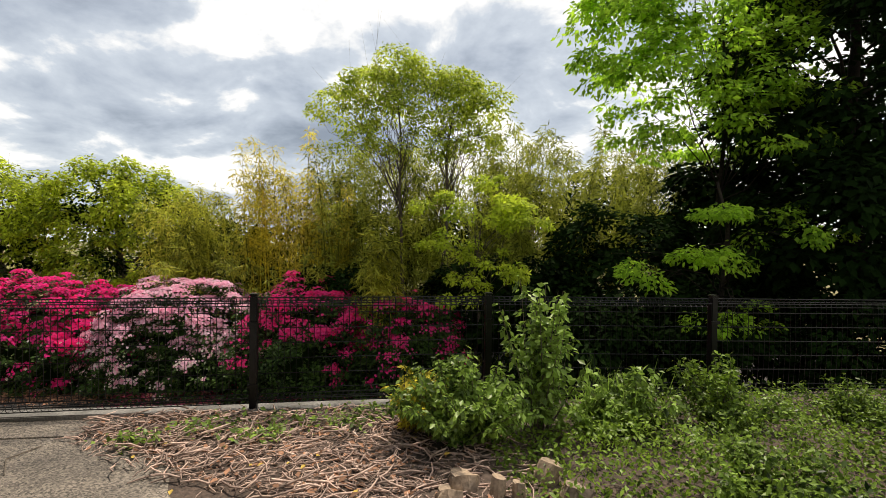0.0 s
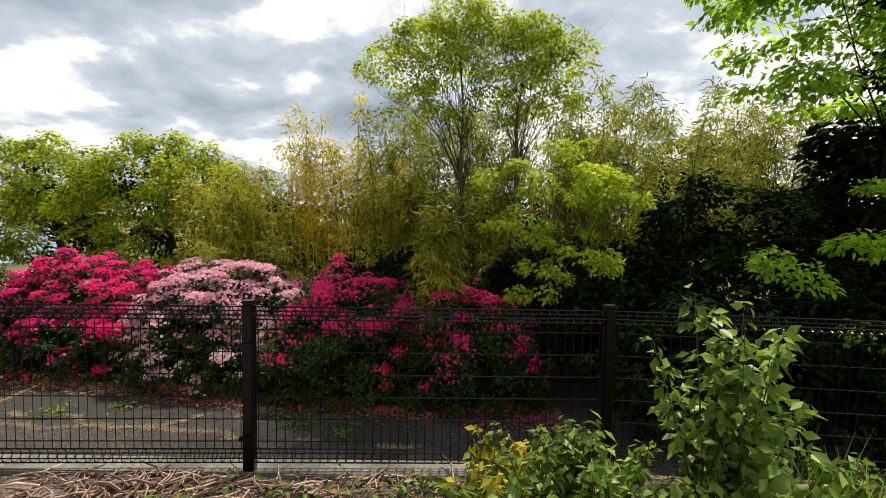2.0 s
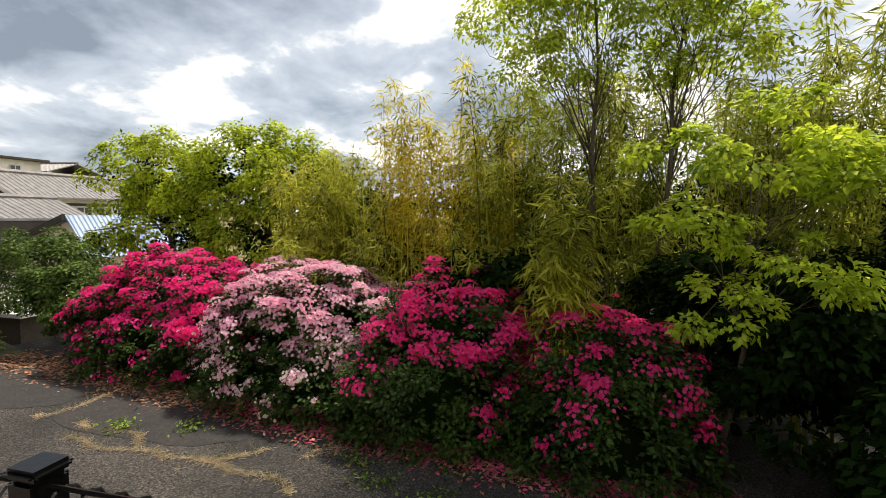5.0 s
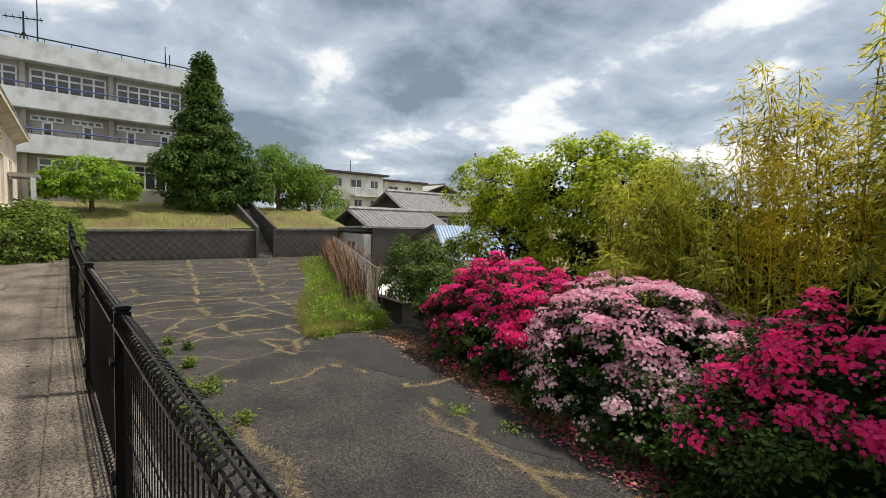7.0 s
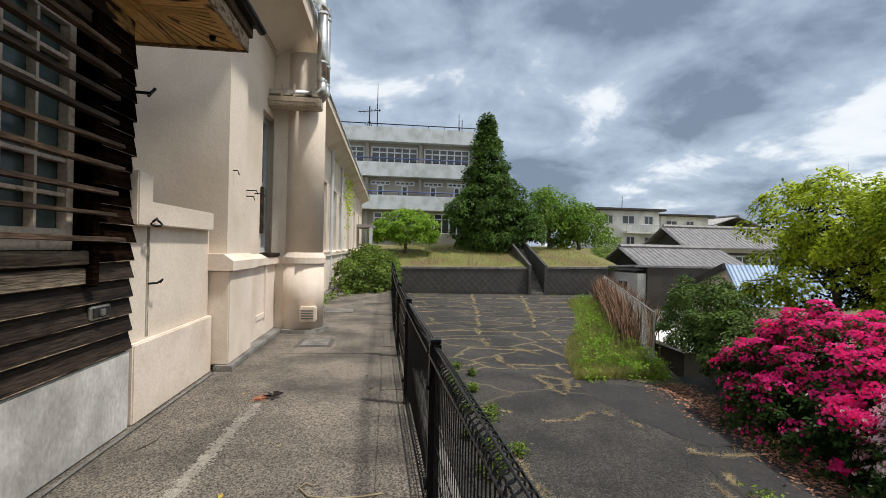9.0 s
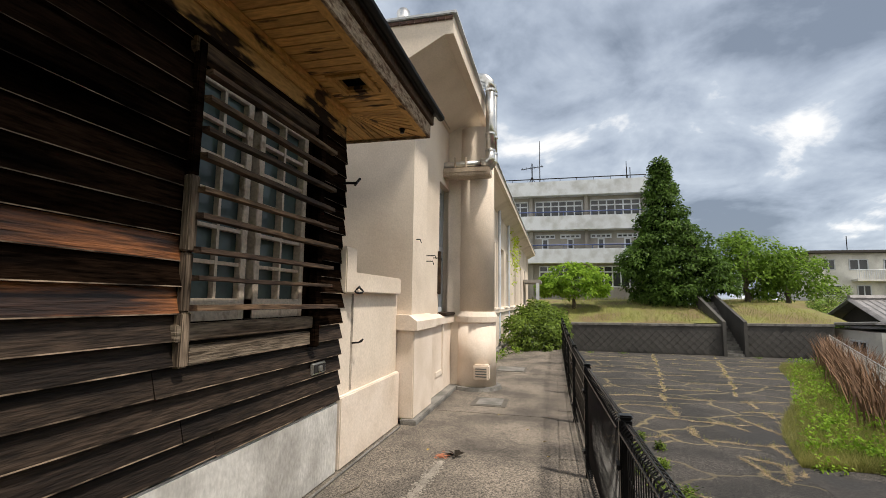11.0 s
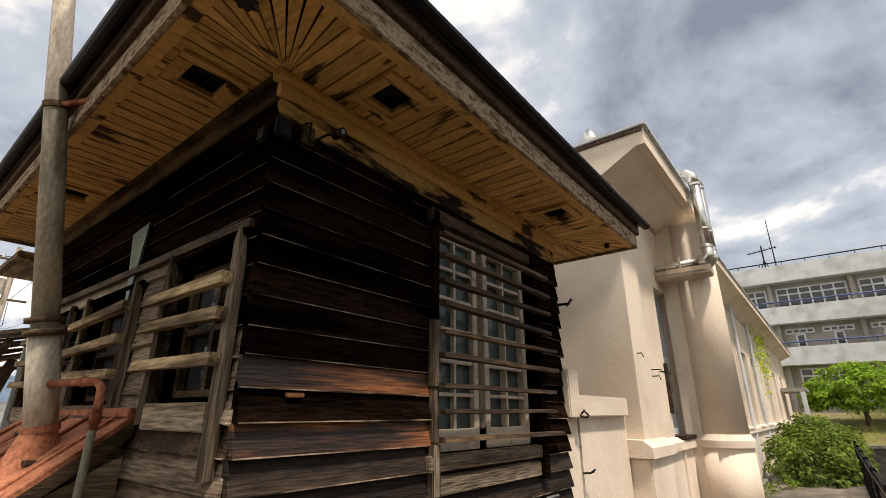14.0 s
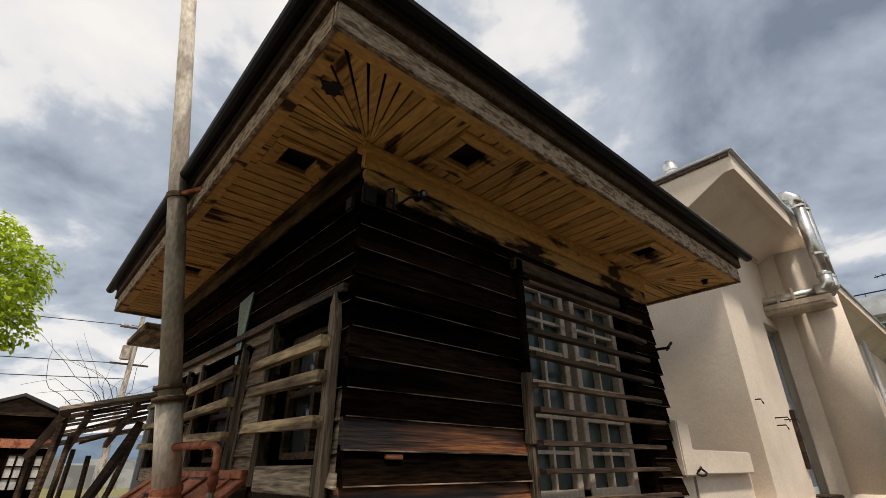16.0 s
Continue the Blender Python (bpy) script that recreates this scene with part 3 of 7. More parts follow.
def grid_sheet(x0, x1, y0, y1, nx, ny, zf):
    bm = bmesh.new()
    v = [[bm.verts.new((x, y, zf(x, y))) for y in np.linspace(y0, y1, ny)] for x in np.linspace(x0, x1, nx)]
    for i in range(nx - 1):
        for j in range(ny - 1):
            bm.faces.new((v[i][j], v[i + 1][j], v[i + 1][j + 1], v[i][j + 1]))
    return bm


ground = struct("ground", boxm(-900, 900, -900, 900, -6.4, -6.0), M_hill, "low grassy ground that runs to the horizon")
# the walled terrace on which the old buildings stand, and the sunken yard
bm = bmesh.new()
prism(bm, [(-45, -40), (14, -40), (14, 3.9), (3.2, 4.05), (0.95, FY + 0.12), (-45, FY + 0.12)], -6.0, -0.012, "z")
struct("pavement_terrace", bm, M_concrete, "worn concrete terrace beside the old buildings")
bm = bmesh.new()
prism(bm, [(-36, FY + 0.1), (14, FY + 0.1), (14, 30), (-8, 30), (-12.3, 11.3), (-31.4, 18.9), (-36, 20.6)], -6.0, LOT, "z")
struct("road_yard", bm, M_asphalt, "cracked old asphalt of the sunken yard")
# slabs of the walk and of the narrow strip under the fence
pw = tagged(new("pavement_walk"), "stained concrete walkway slabs along the wall", "pavement", kind="structure")
for x0, x1 in ((-16.5, -11.2), (-11.19, -7.35), (-7.34, -3.2), (-3.19, 1.2)):
    part("slab", boxm(x0 + 0.004, x1 - 0.004, 1.82, 3.785, -0.03, -0.002, 0.004), M_concrete, pw)
pe = tagged(new("pavement_edge_strip"), "narrow concrete edge strip under the fence", "pavement", kind="structure")
xs = np.linspace(-16.5, 0.9, 9)
for i in range(8):
    part("slab", boxm(xs[i] + 0.004, xs[i + 1] - 0.004, 3.80, FY + 0.10, -0.03, 0.0, 0.004), M_concrete, pe)
kerb = struct("kerb_fence", boxm(-16.5, 0.95, FY - 0.06, FY + 0.12, -0.02, 0.035, 0.008), M_kerb, "low concrete kerb under the fence")
# slope behind the retaining wall, up to the school
RX = -34.2


def hill_z(x, y):
    k = min(1.0, max(0.0, (RX - x) / 14.0))
    return (0.15 + 0.012 * (y - 6)) * (1 - k) + 1.75 * k + 0.5 * math.sin(k * math.pi) + 0.1 * noise.noise((x * 0.4, y * 0.4, 0))


def hill(name, y0, y1):
    bm = grid_sheet(-130, RX - 0.3, y0, y1, 90, 24, hill_z)
    return struct(name, bm, M_hill, "grassy slope above the retaining wall")


hill("ground_slope_west", -60, 14.1)
hill("ground_slope_east", 15.6, 21.5)
bm = grid_sheet(-130, -40.0, 21.5, 90, 40, 30, lambda x, y: -5.5 + 7.5 * min(1, max(0, (-46 - x) / 14.0)) + 0.3 * noise.noise((x * 0.2, y * 0.2, 3)))
struct("ground_house_slope", bm, M_hill, "green slope under the houses")


def retaining_wall(name, y0, y1, z0, z1):
    """Dark stepped masonry: a backing wall with courses of diagonal-laid blocks on its face."""
    w = tagged(new(name), "dark weathered retaining wall of diagonal-laid blocks", "wall", kind="structure")
    w.location = (RX, (y0 + y1) / 2, LOT)
    bm = bmesh.new()
    prism(bm, [(y0, LOT - 0.2), (y1, LOT - 0.2), (y1, z1 - 0.14), (y0, z0 - 0.14)], RX - 0.5, RX, "x")
    part("backing", bm, M_retain, w)
    bm = bmesh.new()
    prism(bm, [(y0, z0 - 0.14), (y1, z1 - 0.14), (y1, z1), (y0, z0)], RX - 0.55, RX + 0.08, "x")
    part("coping", bm, M_kerb, w, "grey concrete coping")
    s = 0.36
    bm0 = bmesh.new()
    v = [bm0.verts.new(p) for p in ((0, 0, -s / 1.45), (0, s / 1.45, 0), (0, 0, s / 1.45), (0, -s / 1.45, 0))]
    u = [bm0.verts.new((0.03, p.co.y * 0.93, p.co.z * 0.93)) for p in v]
    bm0.faces.new(u)
    for i in range(4):
        bm0.faces.new((v[i], v[(i + 1) % 4], u[(i + 1) % 4], u[i]))
    me = mesh_of(bm0, "block", M_retain)
    step = s / 1.45
    rows = int((min(z0, z1) - 0.14 - LOT) / step)
    for r in range(1, rows):
        z = LOT + r * step
        k = 0
        y = y0 + step + (r % 2) * step
        while y < y1 - step:
            if k < 300:
                b = new("block", me)
                b.matrix_local = pose(RX + 0.001, y, z)
                under(b, w)
            y += 2 * step
            k += 1
    return w


retaining_wall("wall_retaining_west", FY + 0.12, 14.15, 0.15, 0.25)
retaining_wall("wall_retaining_east", 15.55, 20.4, 0.33, 0.4)

# stair between the two walls
st = thing("stone_stair", "dark concrete stair with sloping side walls up the bank", "stairs", (RX, 14.85, LOT), kind="structure")
for i in range(19):
    part("step", boxm(RX - 5.7, RX + 0.25 - 0.3 * i, 14.35, 15.35, LOT + 0.18 * i + (0 if i == 0 else 0.004), LOT + 0.18 * (i + 1), 0.01), M_kerb, st)
for y0 in (14.15, 15.36):
    bm = prism(bmesh.new(), [(RX + 0.3, LOT), (RX + 0.3, 0.45), (RX - 0.5, 0.7), (RX - 6.0, 2.45), (RX - 6.0, LOT)], y0, y0 + 0.2, "y")
    part("side_wall", bm, M_retain, st)

# ---- distant school ----
SX = -53.6
school = thing("school_building", "three-storey pale grey school block with white balcony bands", "building", (SX, 3, 1.8))
part("wall", boxm(SX - 9, SX - 1.2, -14, 13.4, 1.5, 14.4), M_greywall, school)
part("roof", boxm(SX - 9.4, SX - 0.1, -14, 13.75, 13.5, 15.15, 0.03), M_white, school, "white roof parapet band")
bm = bmesh.new()
for y in np.arange(-13.5, 13.6, 1.8):
    tube(bm, [(SX - 0.3, y, 15.1), (SX - 0.3, y, 15.5)], 0.03, 5)
tube(bm, [(SX - 0.3, -14, 15.5), (SX - 0.3, 13.6, 15.5)], 0.06, 6)
tube(bm, [(SX - 9.2, 13.6, 15.5), (SX - 0.3, 13.6, 15.5)], 0.05, 6)
part("roof_rail", bm, M_black, school, "black roof railing")
for z0, z1 in ((9.55, 11.15), (5.8, 7.4)):
    b = part("balcony", boxm(SX - 1.2, SX, -14, 13.6, z0, z1, 0.02), M_white, school, "white balcony parapet")
    bm = bmesh.new()
    tube(bm, [(SX - 0.1, -14, z1 + 0.45), (SX - 0.1, 13.5, z1 + 0.45)], 0.07, 6)
    for y in np.arange(-13.5, 13.6, 3.05):
        tube(bm, [(SX - 0.1, y, z1), (SX - 0.1, y, z1 + 0.45)], 0.04, 5)
    part("handrail", bm, M_blue, b, "blue handrail")
for y in np.arange(-11.0, 13.6, 6.1):
    part("pilaster", boxm(SX - 1.25, SX - 0.7, y - 0.18, y + 0.18, 1.8, 13.5), M_greywall, school)


def school_window(y0, y1, z0, z1, nv, transom=True):
    w = part("window", boxm(SX - 1.215, SX - 1.195, y0, y1, z0, z1), M_farglass, school, "dark glass in white frames")
    bm = bmesh.new()
    t = 0.07
    for z in (z0, z1) + ((z1 - (z1 - z0) * 0.27,) if transom else ()):
        box(bm, SX - 1.19, SX - 1.12, y0 - t, y1 + t, z - t, z + t)
    for y in np.linspace(y0, y1, nv + 1):
        box(bm, SX - 1.19, SX - 1.11, y - t, y + t, z0 - t, z1 + t)
    part("frame", bm, M_white, w)


for k, y in enumerate(np.arange(-11.0, 12.0, 6.1)):
    school_window(y + 0.5, y + 5.7, 10.9, 13.0, 6)
    for j in range(2):
        a = y + 0.5 + j * 2.8
        school_window(a, a + 2.1, 8.75, 9.1, 4, False)
        school_window(a + 0.75, a + 1.35, 7.5, 8.6, 1, False)
    school_window(y + 0.9, y + 5.3, 3.25, 5.5, 5)
an = thing("roof_antenna", "thin steel antenna mast with a yagi on the school roof", "antenna", (SX - 2, 1.3, 15.15))
bm = bmesh.new()
tube(bm, [(SX - 2, 1.3, 14.4), (SX - 2, 1.3, 17.9)], 0.07, 6)
tube(bm, [(SX - 2, 0.0, 17.2), (SX - 2, 2.6, 17.5)], 0.05, 5)
for k in range(6):
    tube(bm, [(SX - 2.6, 0.2 + 0.45 * k, 17.25 + 0.05 * k), (SX - 1.4, 0.2 + 0.45 * k, 17.25 + 0.05 * k)], 0.03, 4)
tube(bm, [(SX - 2, 1.3, 16.3), (SX - 2, 0.8, 15.1)], 0.04, 4)
tube(bm, [(SX - 2, 1.3, 16.3), (SX - 2, 1.8, 15.1)], 0.04, 4)
part("mast", bm, M_black, an)
an2 = thing("lightning_rod", "tall thin lightning rod on the school roof", "rod", (SX - 2, 2.2, 15.15))
part("rod", tube(bmesh.new(), [(SX - 2, 2.2, 14.4), (SX - 2, 2.2, 20.6)], [0.07, 0.03], 6), M_black, an2)
an3 = thing("roof_aerial", "short lattice aerial on the school roof", "antenna", (SX - 1, 11.7, 15.15))
bm = bmesh.new()
for dy in (-0.18, 0.18):
    tube(bm, [(SX - 1, 11.9 + dy, 14.4), (SX - 1, 11.9 + dy, 16.6)], 0.05, 5)
tube(bm, [(SX - 1, 11.7, 14.4), (SX - 1, 11.7, 17.3)], 0.04, 5)
part("mast", bm, M_black, an3)

# ---- houses beyond the yard ----


def ridge_roof(bm, x0, x1, y0, y1, ze, zr, along="y", over=0.5, t=0.14):
    """Two roof planes with thickness."""
    if along == "y":
        xm = (x0 + x1) / 2
        prism(bm, [(x0 - over, ze), (xm, zr), (x1 + over, ze), (x1 + over, ze + t), (xm, zr + t), (x0 - over, ze + t)], y0 - over, y1 + over, "y")
    else:
        ym = (y0 + y1) / 2
        prism(bm, [(y0 - over, ze), (ym, zr), (y1 + over, ze), (y1 + over, ze + t), (ym, zr + t), (y0 - over, ze + t)], x0 - over, x1 + over, "x")
    return bm


def tile_ribs(bm, x0, x1, y0, y1, ze, zr, along="y", over=0.5, t=0.14, step=0.45, r=0.06):
    if along == "y":
        xm = (x0 + x1) / 2
        for y in np.arange(y0 - over + 0.1, y1 + over, step):
            for xe in (x0 - over, x1 + over):
                tube(bm, [(xe, y, ze + t), (xm, y, zr + t)], r, 4)
        tube(bm, [(xm, y0 - over, zr + t + 0.08), (xm, y1 + over, zr + t + 0.08)], 0.22, 6)
    else:
        ym = (y0 + y1) / 2
        for x in np.arange(x0 - over + 0.1, x1 + over, step):
            for ye in (y0 - over, y1 + over):
                tube(bm, [(x, ye, ze + t), (x, ym, zr + t)], r, 4)
        tube(bm, [(x0 - over, ym, zr + t + 0.08), (x1 + over, ym, zr + t + 0.08)], 0.22, 6)
    return bm


def house_window(parent, x, y0, y1, z0, z1, face="x"):
    bm = bmesh.new()
    if face == "x":
        w = part("window", boxm(x, x + 0.03, y0, y1, z0, z1), M_farglass, parent, "dark glass window")
        for z in (z0, z1):
            box(bm, x, x + 0.08, y0 - 0.06, y1 + 0.06, z - 0.05, z + 0.05)
        for y in (y0, (y0 + y1) / 2, y1):
            box(bm, x, x + 0.08, y - 0.05, y + 0.05, z0, z1)
    else:
        w = part("window", boxm(y0, y1, x - 0.03, x, z0, z1), M_farglass, parent, "dark glass window")
        for z in (z0, z1):
            box(bm, y0 - 0.06, y1 + 0.06, x - 0.08, x, z - 0.05, z + 0.05)
        for y in (y0, (y0 + y1) / 2, y1):
            box(bm, y - 0.05, y + 0.05, x - 0.08, x, z0, z1)
    part("frame", bm, M_white, w)


def flat_house(name, label, x, y0, y1, z0, z1, deep, seed, mid=None):
    h = thing(name, label, "house", (x, (y0 + y1) / 2, z0))
    part("wall", boxm(x - deep, x, y0, y1, z0, z1), M_housewall, h)
    part("roof", boxm(x - deep - 0.7, x + 0.7, y0 - 0.7, y1 + 0.7, z1, z1 + 0.3, 0.04), M_soot, h, "dark flat roof edge")
    rng = random.Random(seed)
    zf = [z1 - 2.3] + ([mid - 2.3] if mid else [])
    for z in zf:
        y = y0 + 0.8
        while y < y1 - 1.6:
            house_window(h, x, y, y + rng.choice((1.2, 1.7)), z + 0.5, z + 1.6)
            y += rng.choice((2.6, 3.2))
    house_window(h, y0, x - 4, x - 2.4, z1 - 1.9, z1 - 0.8, "y")
    if mid:
        b = part("balcony", boxm(x, x + 1.1, y0 + 3.5, y1 + 1.2, mid - 0.25, mid), M_housewall, h)
        bm = bmesh.new()
        for y in np.arange(y0 + 3.5, y1 + 1.2, 0.22):
            tube(bm, [(x + 1.05, y, mid), (x + 1.05, y, mid + 0.95)], 0.025, 4)
        tube(bm, [(x + 1.05, y0 + 3.5, mid + 0.95), (x + 1.05, y1 + 1.2, mid + 0.95)], 0.04, 5)
        part("railing", bm, M_white, b)
    return h


flat_house("white_house", "white two-storey house with flat dark-edged roof and balcony", -60.6, 31.9, 40.6, 0.5, 7.25, 9, 3, 4.4)
flat_house("beige_house", "beige house with a flat dark roof edge", -65.6, 44.0, 51.6, 0.5, 7.1, 8, 5)
hh = thing("gabled_house", "white house with a low grey gable roof", "house", (-70, 60, 0))
part("wall", boxm(-78, -70.6, 56.3, 64.0, 0.5, 6.2), M_housewall, hh)
r_ = part("roof", ridge_roof(bmesh.new(), -78, -70.6, 56.3, 64, 6.2, 7.7, "x"), M_tile, hh, "grey tiled gable roof")
part("tile_ribbing", tile_ribs(bmesh.new(), -78, -70.6, 56.3, 64, 6.2, 7.7, "x", step=0.8), M_tile, r_)["kind"] = "stuff"
house_window(hh, -70.6, 59.5, 61, 4.4, 5.5)
hm = thing("house_antenna", "thin house aerial on a pole", "antenna", (-64, 37.5, 7.5))
part("mast", tube(bmesh.new(), [(-64, 37.0, 7.4), (-64, 37.0, 9.6)], 0.05, 5), M_black, hm)
# old tiled houses
h1 = thing("tiled_house", "old house with a big silver-grey tiled gable roof", "house", (-46, 37, -4))
part("wall", boxm(-50, -43.6, 33.4, 46, -6, 2.1), M_housewall, h1)
r_ = part("roof", ridge_roof(bmesh.new(), -50, -43.6, 33.4, 46, 2.1, 4.2, "y", 0.8), M_tile, h1, "silver-grey tile roof")
part("tile_ribbing", tile_ribs(bmesh.new(), -50, -43.6, 33.4, 46, 2.1, 4.2, "y", 0.8), M_tile, r_)["kind"] = "stuff"
part("beam", boxm(-43.6, -43.5, 33.4, 46, 1.5, 1.75), M_soot, h1, "dark timber beam")
for y in np.arange(34.2, 45, 2.1):
    house_window(h1, -43.6, y, y + 1.5, 0.1, 1.4)
part("gable", prism(bmesh.new(), [(-50, 2.1), (-43.6, 2.1), (-46.8, 4.2)], 33.4 - 0.12, 33.4 - 0.02, "y"), M_soot, h1, "dark timber gable")
for xe_ in (-50.9, -42.7):
    part("barge_board", tube(bmesh.new(), [(xe_, 33.4 - 0.9, 2.1 + 0.02), (-46.8, 33.4 - 0.9, 4.2 + 0.05)], 0.13, 4), M_tile, h1)
part("lower_eave", prism(bmesh.new(), [(33.4 - 1.5, 2.1 - 0.75), (33.4 - 0.13, 2.1 - 0.1), (33.4 - 0.13, 2.1), (33.4 - 1.5, 2.1 - 0.65)], -50 - 0.6, -43.6 + 0.6, "x"), M_tile, h1, "grey tiled skirt roof")
h2 = thing("tiled_house", "lower old house with grey tiled roof and dark gable", "house", (-39, 27, -4))
part("wall", boxm(-43, -37, 25.2, 33.0, -6, 0.3), M_housewall, h2)
r_ = part("roof", ridge_roof(bmesh.new(), -43, -37, 25.2, 33.0, 0.35, 1.9, "y", 0.9), M_tile, h2, "grey tile roof")
part("tile_ribbing", tile_ribs(bmesh.new(), -43, -37, 25.2, 33.0, 0.35, 1.9, "y", 0.9), M_tile, r_)["kind"] = "stuff"
house_window(h2, -37.0, 26.2, 27.4, -1.8, -0.7)
part("gable", prism(bmesh.new(), [(-43, 0.35), (-37, 0.35), (-40.0, 1.9)], 25.2 - 0.12, 25.2 - 0.02, "y"), M_soot, h2, "dark timber gable")
for xe_ in (-43.9, -36.1):
    part("barge_board", tube(bmesh.new(), [(xe_, 25.2 - 0.9, 0.35 + 0.02), (-40.0, 25.2 - 0.9, 1.9 + 0.05)], 0.13, 4), M_tile, h2)
part("lower_eave", prism(bmesh.new(), [(25.2 - 1.5, 0.35 - 0.75), (25.2 - 0.13, 0.35 - 0.1), (25.2 - 0.13, 0.35), (25.2 - 1.5, 0.35 - 0.65)], -43 - 0.6, -37 + 0.6, "x"), M_tile, h2, "grey tiled skirt roof")
h3 = thing("sooty_house", "white outbuilding with a blank soot-brown end wall", "house", (-32, 23, -5))
part("wall", boxm(-36, -31.0, 21.0, 25.8, -6, 0.1), M_housewall, h3)
part("end_wall", boxm(-30.99, -30.8, 21.6, 26.6, -2.3, 0.55, 0.02), M_soot, h3, "blank soot-brown wall")
bm = prism(bmesh.new(), [(-36.4, 0.25), (-30.7, 0.55), (-30.7, 0.65), (-36.4, 0.35)], 20.6, 26.8, "y")
r_ = part("roof", bm, M_tile, h3, "grey ribbed metal roof")
for y in np.arange(20.7, 26.8, 0.5):
    part("rib", tube(bmesh.new(), [(-36.4, y, 0.37), (-30.7, y, 0.67)], 0.05, 4), M_tile, r_)
house_window(h3, 21.0, -33.6, -32.2, -1.6, -0.5, "y")
h4 = thing("blue_roof_shed", "pale cream shed under a blue corrugated tin roof", "shed", (-23, 23, -5))
bm = prism(bmesh.new(), [(-25.6, -6), (-21.7, -6), (-21.7, -0.65), (-22.6, 0.85), (-25.6, -0.3)], 21.3, 27.5, "y")
part("wall", bm, M_stucco, h4)
bm = bmesh.new()
prism(bm, [(-22.6, 0.92), (-21.3, -1.0), (-21.2, -0.95), (-22.6, 1.04)], 21.0, 28.0, "y")
prism(bm, [(-26.2, -0.55), (-22.6, 0.92), (-22.6, 1.04), (-26.2, -0.42)], 21.0, 28.0, "y")
r_ = part("roof", bm, M_bluetin, h4, "pale blue corrugated tin")
for y in np.arange(21.1, 28.0, 0.24):
    part("rib", tube(bmesh.new(), [(-22.6, y, 1.04), (-21.22, y, -0.93)], 0.05, 4), M_bluetin, r_)
part("verge", prism(bmesh.new(), [(-26.4, -0.78), (-22.6, 0.82), (-22.6, 1.1), (-26.4, -0.45)], 20.85, 20.99, "y"), M_soot, h4, "dark verge board")
h5 = thing("low_roof", "low pale metal roof of a shed below the yard", "shed", (-20, 17, -5))
part("roof", boxm(-22.5, -17.5, 15.4, 18.6, -2.35, -2.2, 0.01), M_housewall, h5)
part("wall", boxm(-22.2, -17.8, 15.6, 18.4, -6, -2.35), M_soot, h5)

# ---- cream stucco wing ----
wing = thing("wing_wall", "cream stucco wing with a moulded plinth and deep eave", "building", (-10, 1.9, 0), kind="structure")
# front wall pieces leave the window openings free
WY = 1.80


def wall_with_openings(bm, x0, x1, y0, y1, z0, z1, openings):
    """A wall along x with rectangular openings (xa, xb, za, zb), xa < xb, given from low x to high x."""
    x = x0
    for xa, xb, za, zb in openings:
        box(bm, x, xa, y0, y1, z0, z1)
        box(bm, xa, xb, y0, y1, z0, za)
        box(bm, xa, xb, y0, y1, zb, z1)
        x = xb
    box(bm, x, x1, y0, y1, z0, z1)
    return bm


NEAR_WIN = [(-9.25, -8.40, 1.38, 3.72)]
FAR_WIN = [(-33.4, -32.0, 1.35, 3.6), (-29.4, -28.0, 1.35, 3.6), (-25.4, -24.0, 1.35, 3.6), (-21.6, -20.4, 1.35, 3.6), (-19.3, -18.2, 1.35, 3.6), (-16.4, -15.4, 1.35, 3.6), (-15.2, -14.2, 1.35, 3.6)]
part("front_wall", wall_with_openings(bmesh.new(), -10.0, -6.951, WY - 0.35, WY, 0.0, 5.15, NEAR_WIN), M_stucco, wing)
part("front_wall", wall_with_openings(bmesh.new(), -36.0, -10.0, WY - 0.40, WY - 0.02, 0.0, 5.0, FAR_WIN), M_stucco, wing)
part("side_wall", boxm(-6.95, -6.6, -14, WY, 0.0, 5.15), M_stucco, wing)
part("back_wall", boxm(-36, -6.96, -14, -13.6, 0.0, 5.0), M_stucco, wing)
part("end_wall", boxm(-36.3, -36.01, -14, WY, 0.0, 5.0), M_stucco, wing)
part("corner_pilaster", boxm(-7.30, -6.6, WY, WY + 0.08, 1.35, 5.15), M_stucco, wing)
# plinth with a moulded cap, stepped out round the pilaster
bm = bmesh.new()
box(bm, -7.42, -6.48, WY - 0.5, WY + 0.16, 0.06, 1.20, 0.015)
part("plinth_block", bm, M_stucco_b, wing)
bm = prism(bmesh.new(), [(WY - 0.5, 1.20), (WY + 0.21, 1.20), (WY + 0.21, 1.32), (WY + 0.10, 1.40), (WY - 0.5, 1.40)], -7.47, -6.43, "x")
part("plinth_cap", bm, M_stucco_b, wing)
for x0, x1 in ((-10.0, -7.43), (-36.0, -10.0)):
    part("plinth", boxm(x0, x1, WY, WY + 0.07, 0.06, 1.20, 0.012), M_stucco_b, wing)
    part("plinth_cap", prism(bmesh.new(), [(WY, 1.20), (WY + 0.13, 1.20), (WY + 0.13, 1.31), (WY + 0.03, 1.37), (WY, 1.37)], x0, x1, "x"), M_stucco_b, wing)
part("foundation", boxm(-36.0, -6.42, WY, WY + 0.22, -0.01, 0.062, 0.012), M_kerb, wing)
# sunk panel edges and small hooks beside the window
bm = bmesh.new()
box(bm, -8.45, -7.95, WY + 0.068, WY + 0.082, 0.35, 0.43)
box(bm, -8.45, -8.38, WY + 0.068, WY + 0.10, 0.35, 1.2)
part("panel_moulding", bm, M_stucco_b, wing)
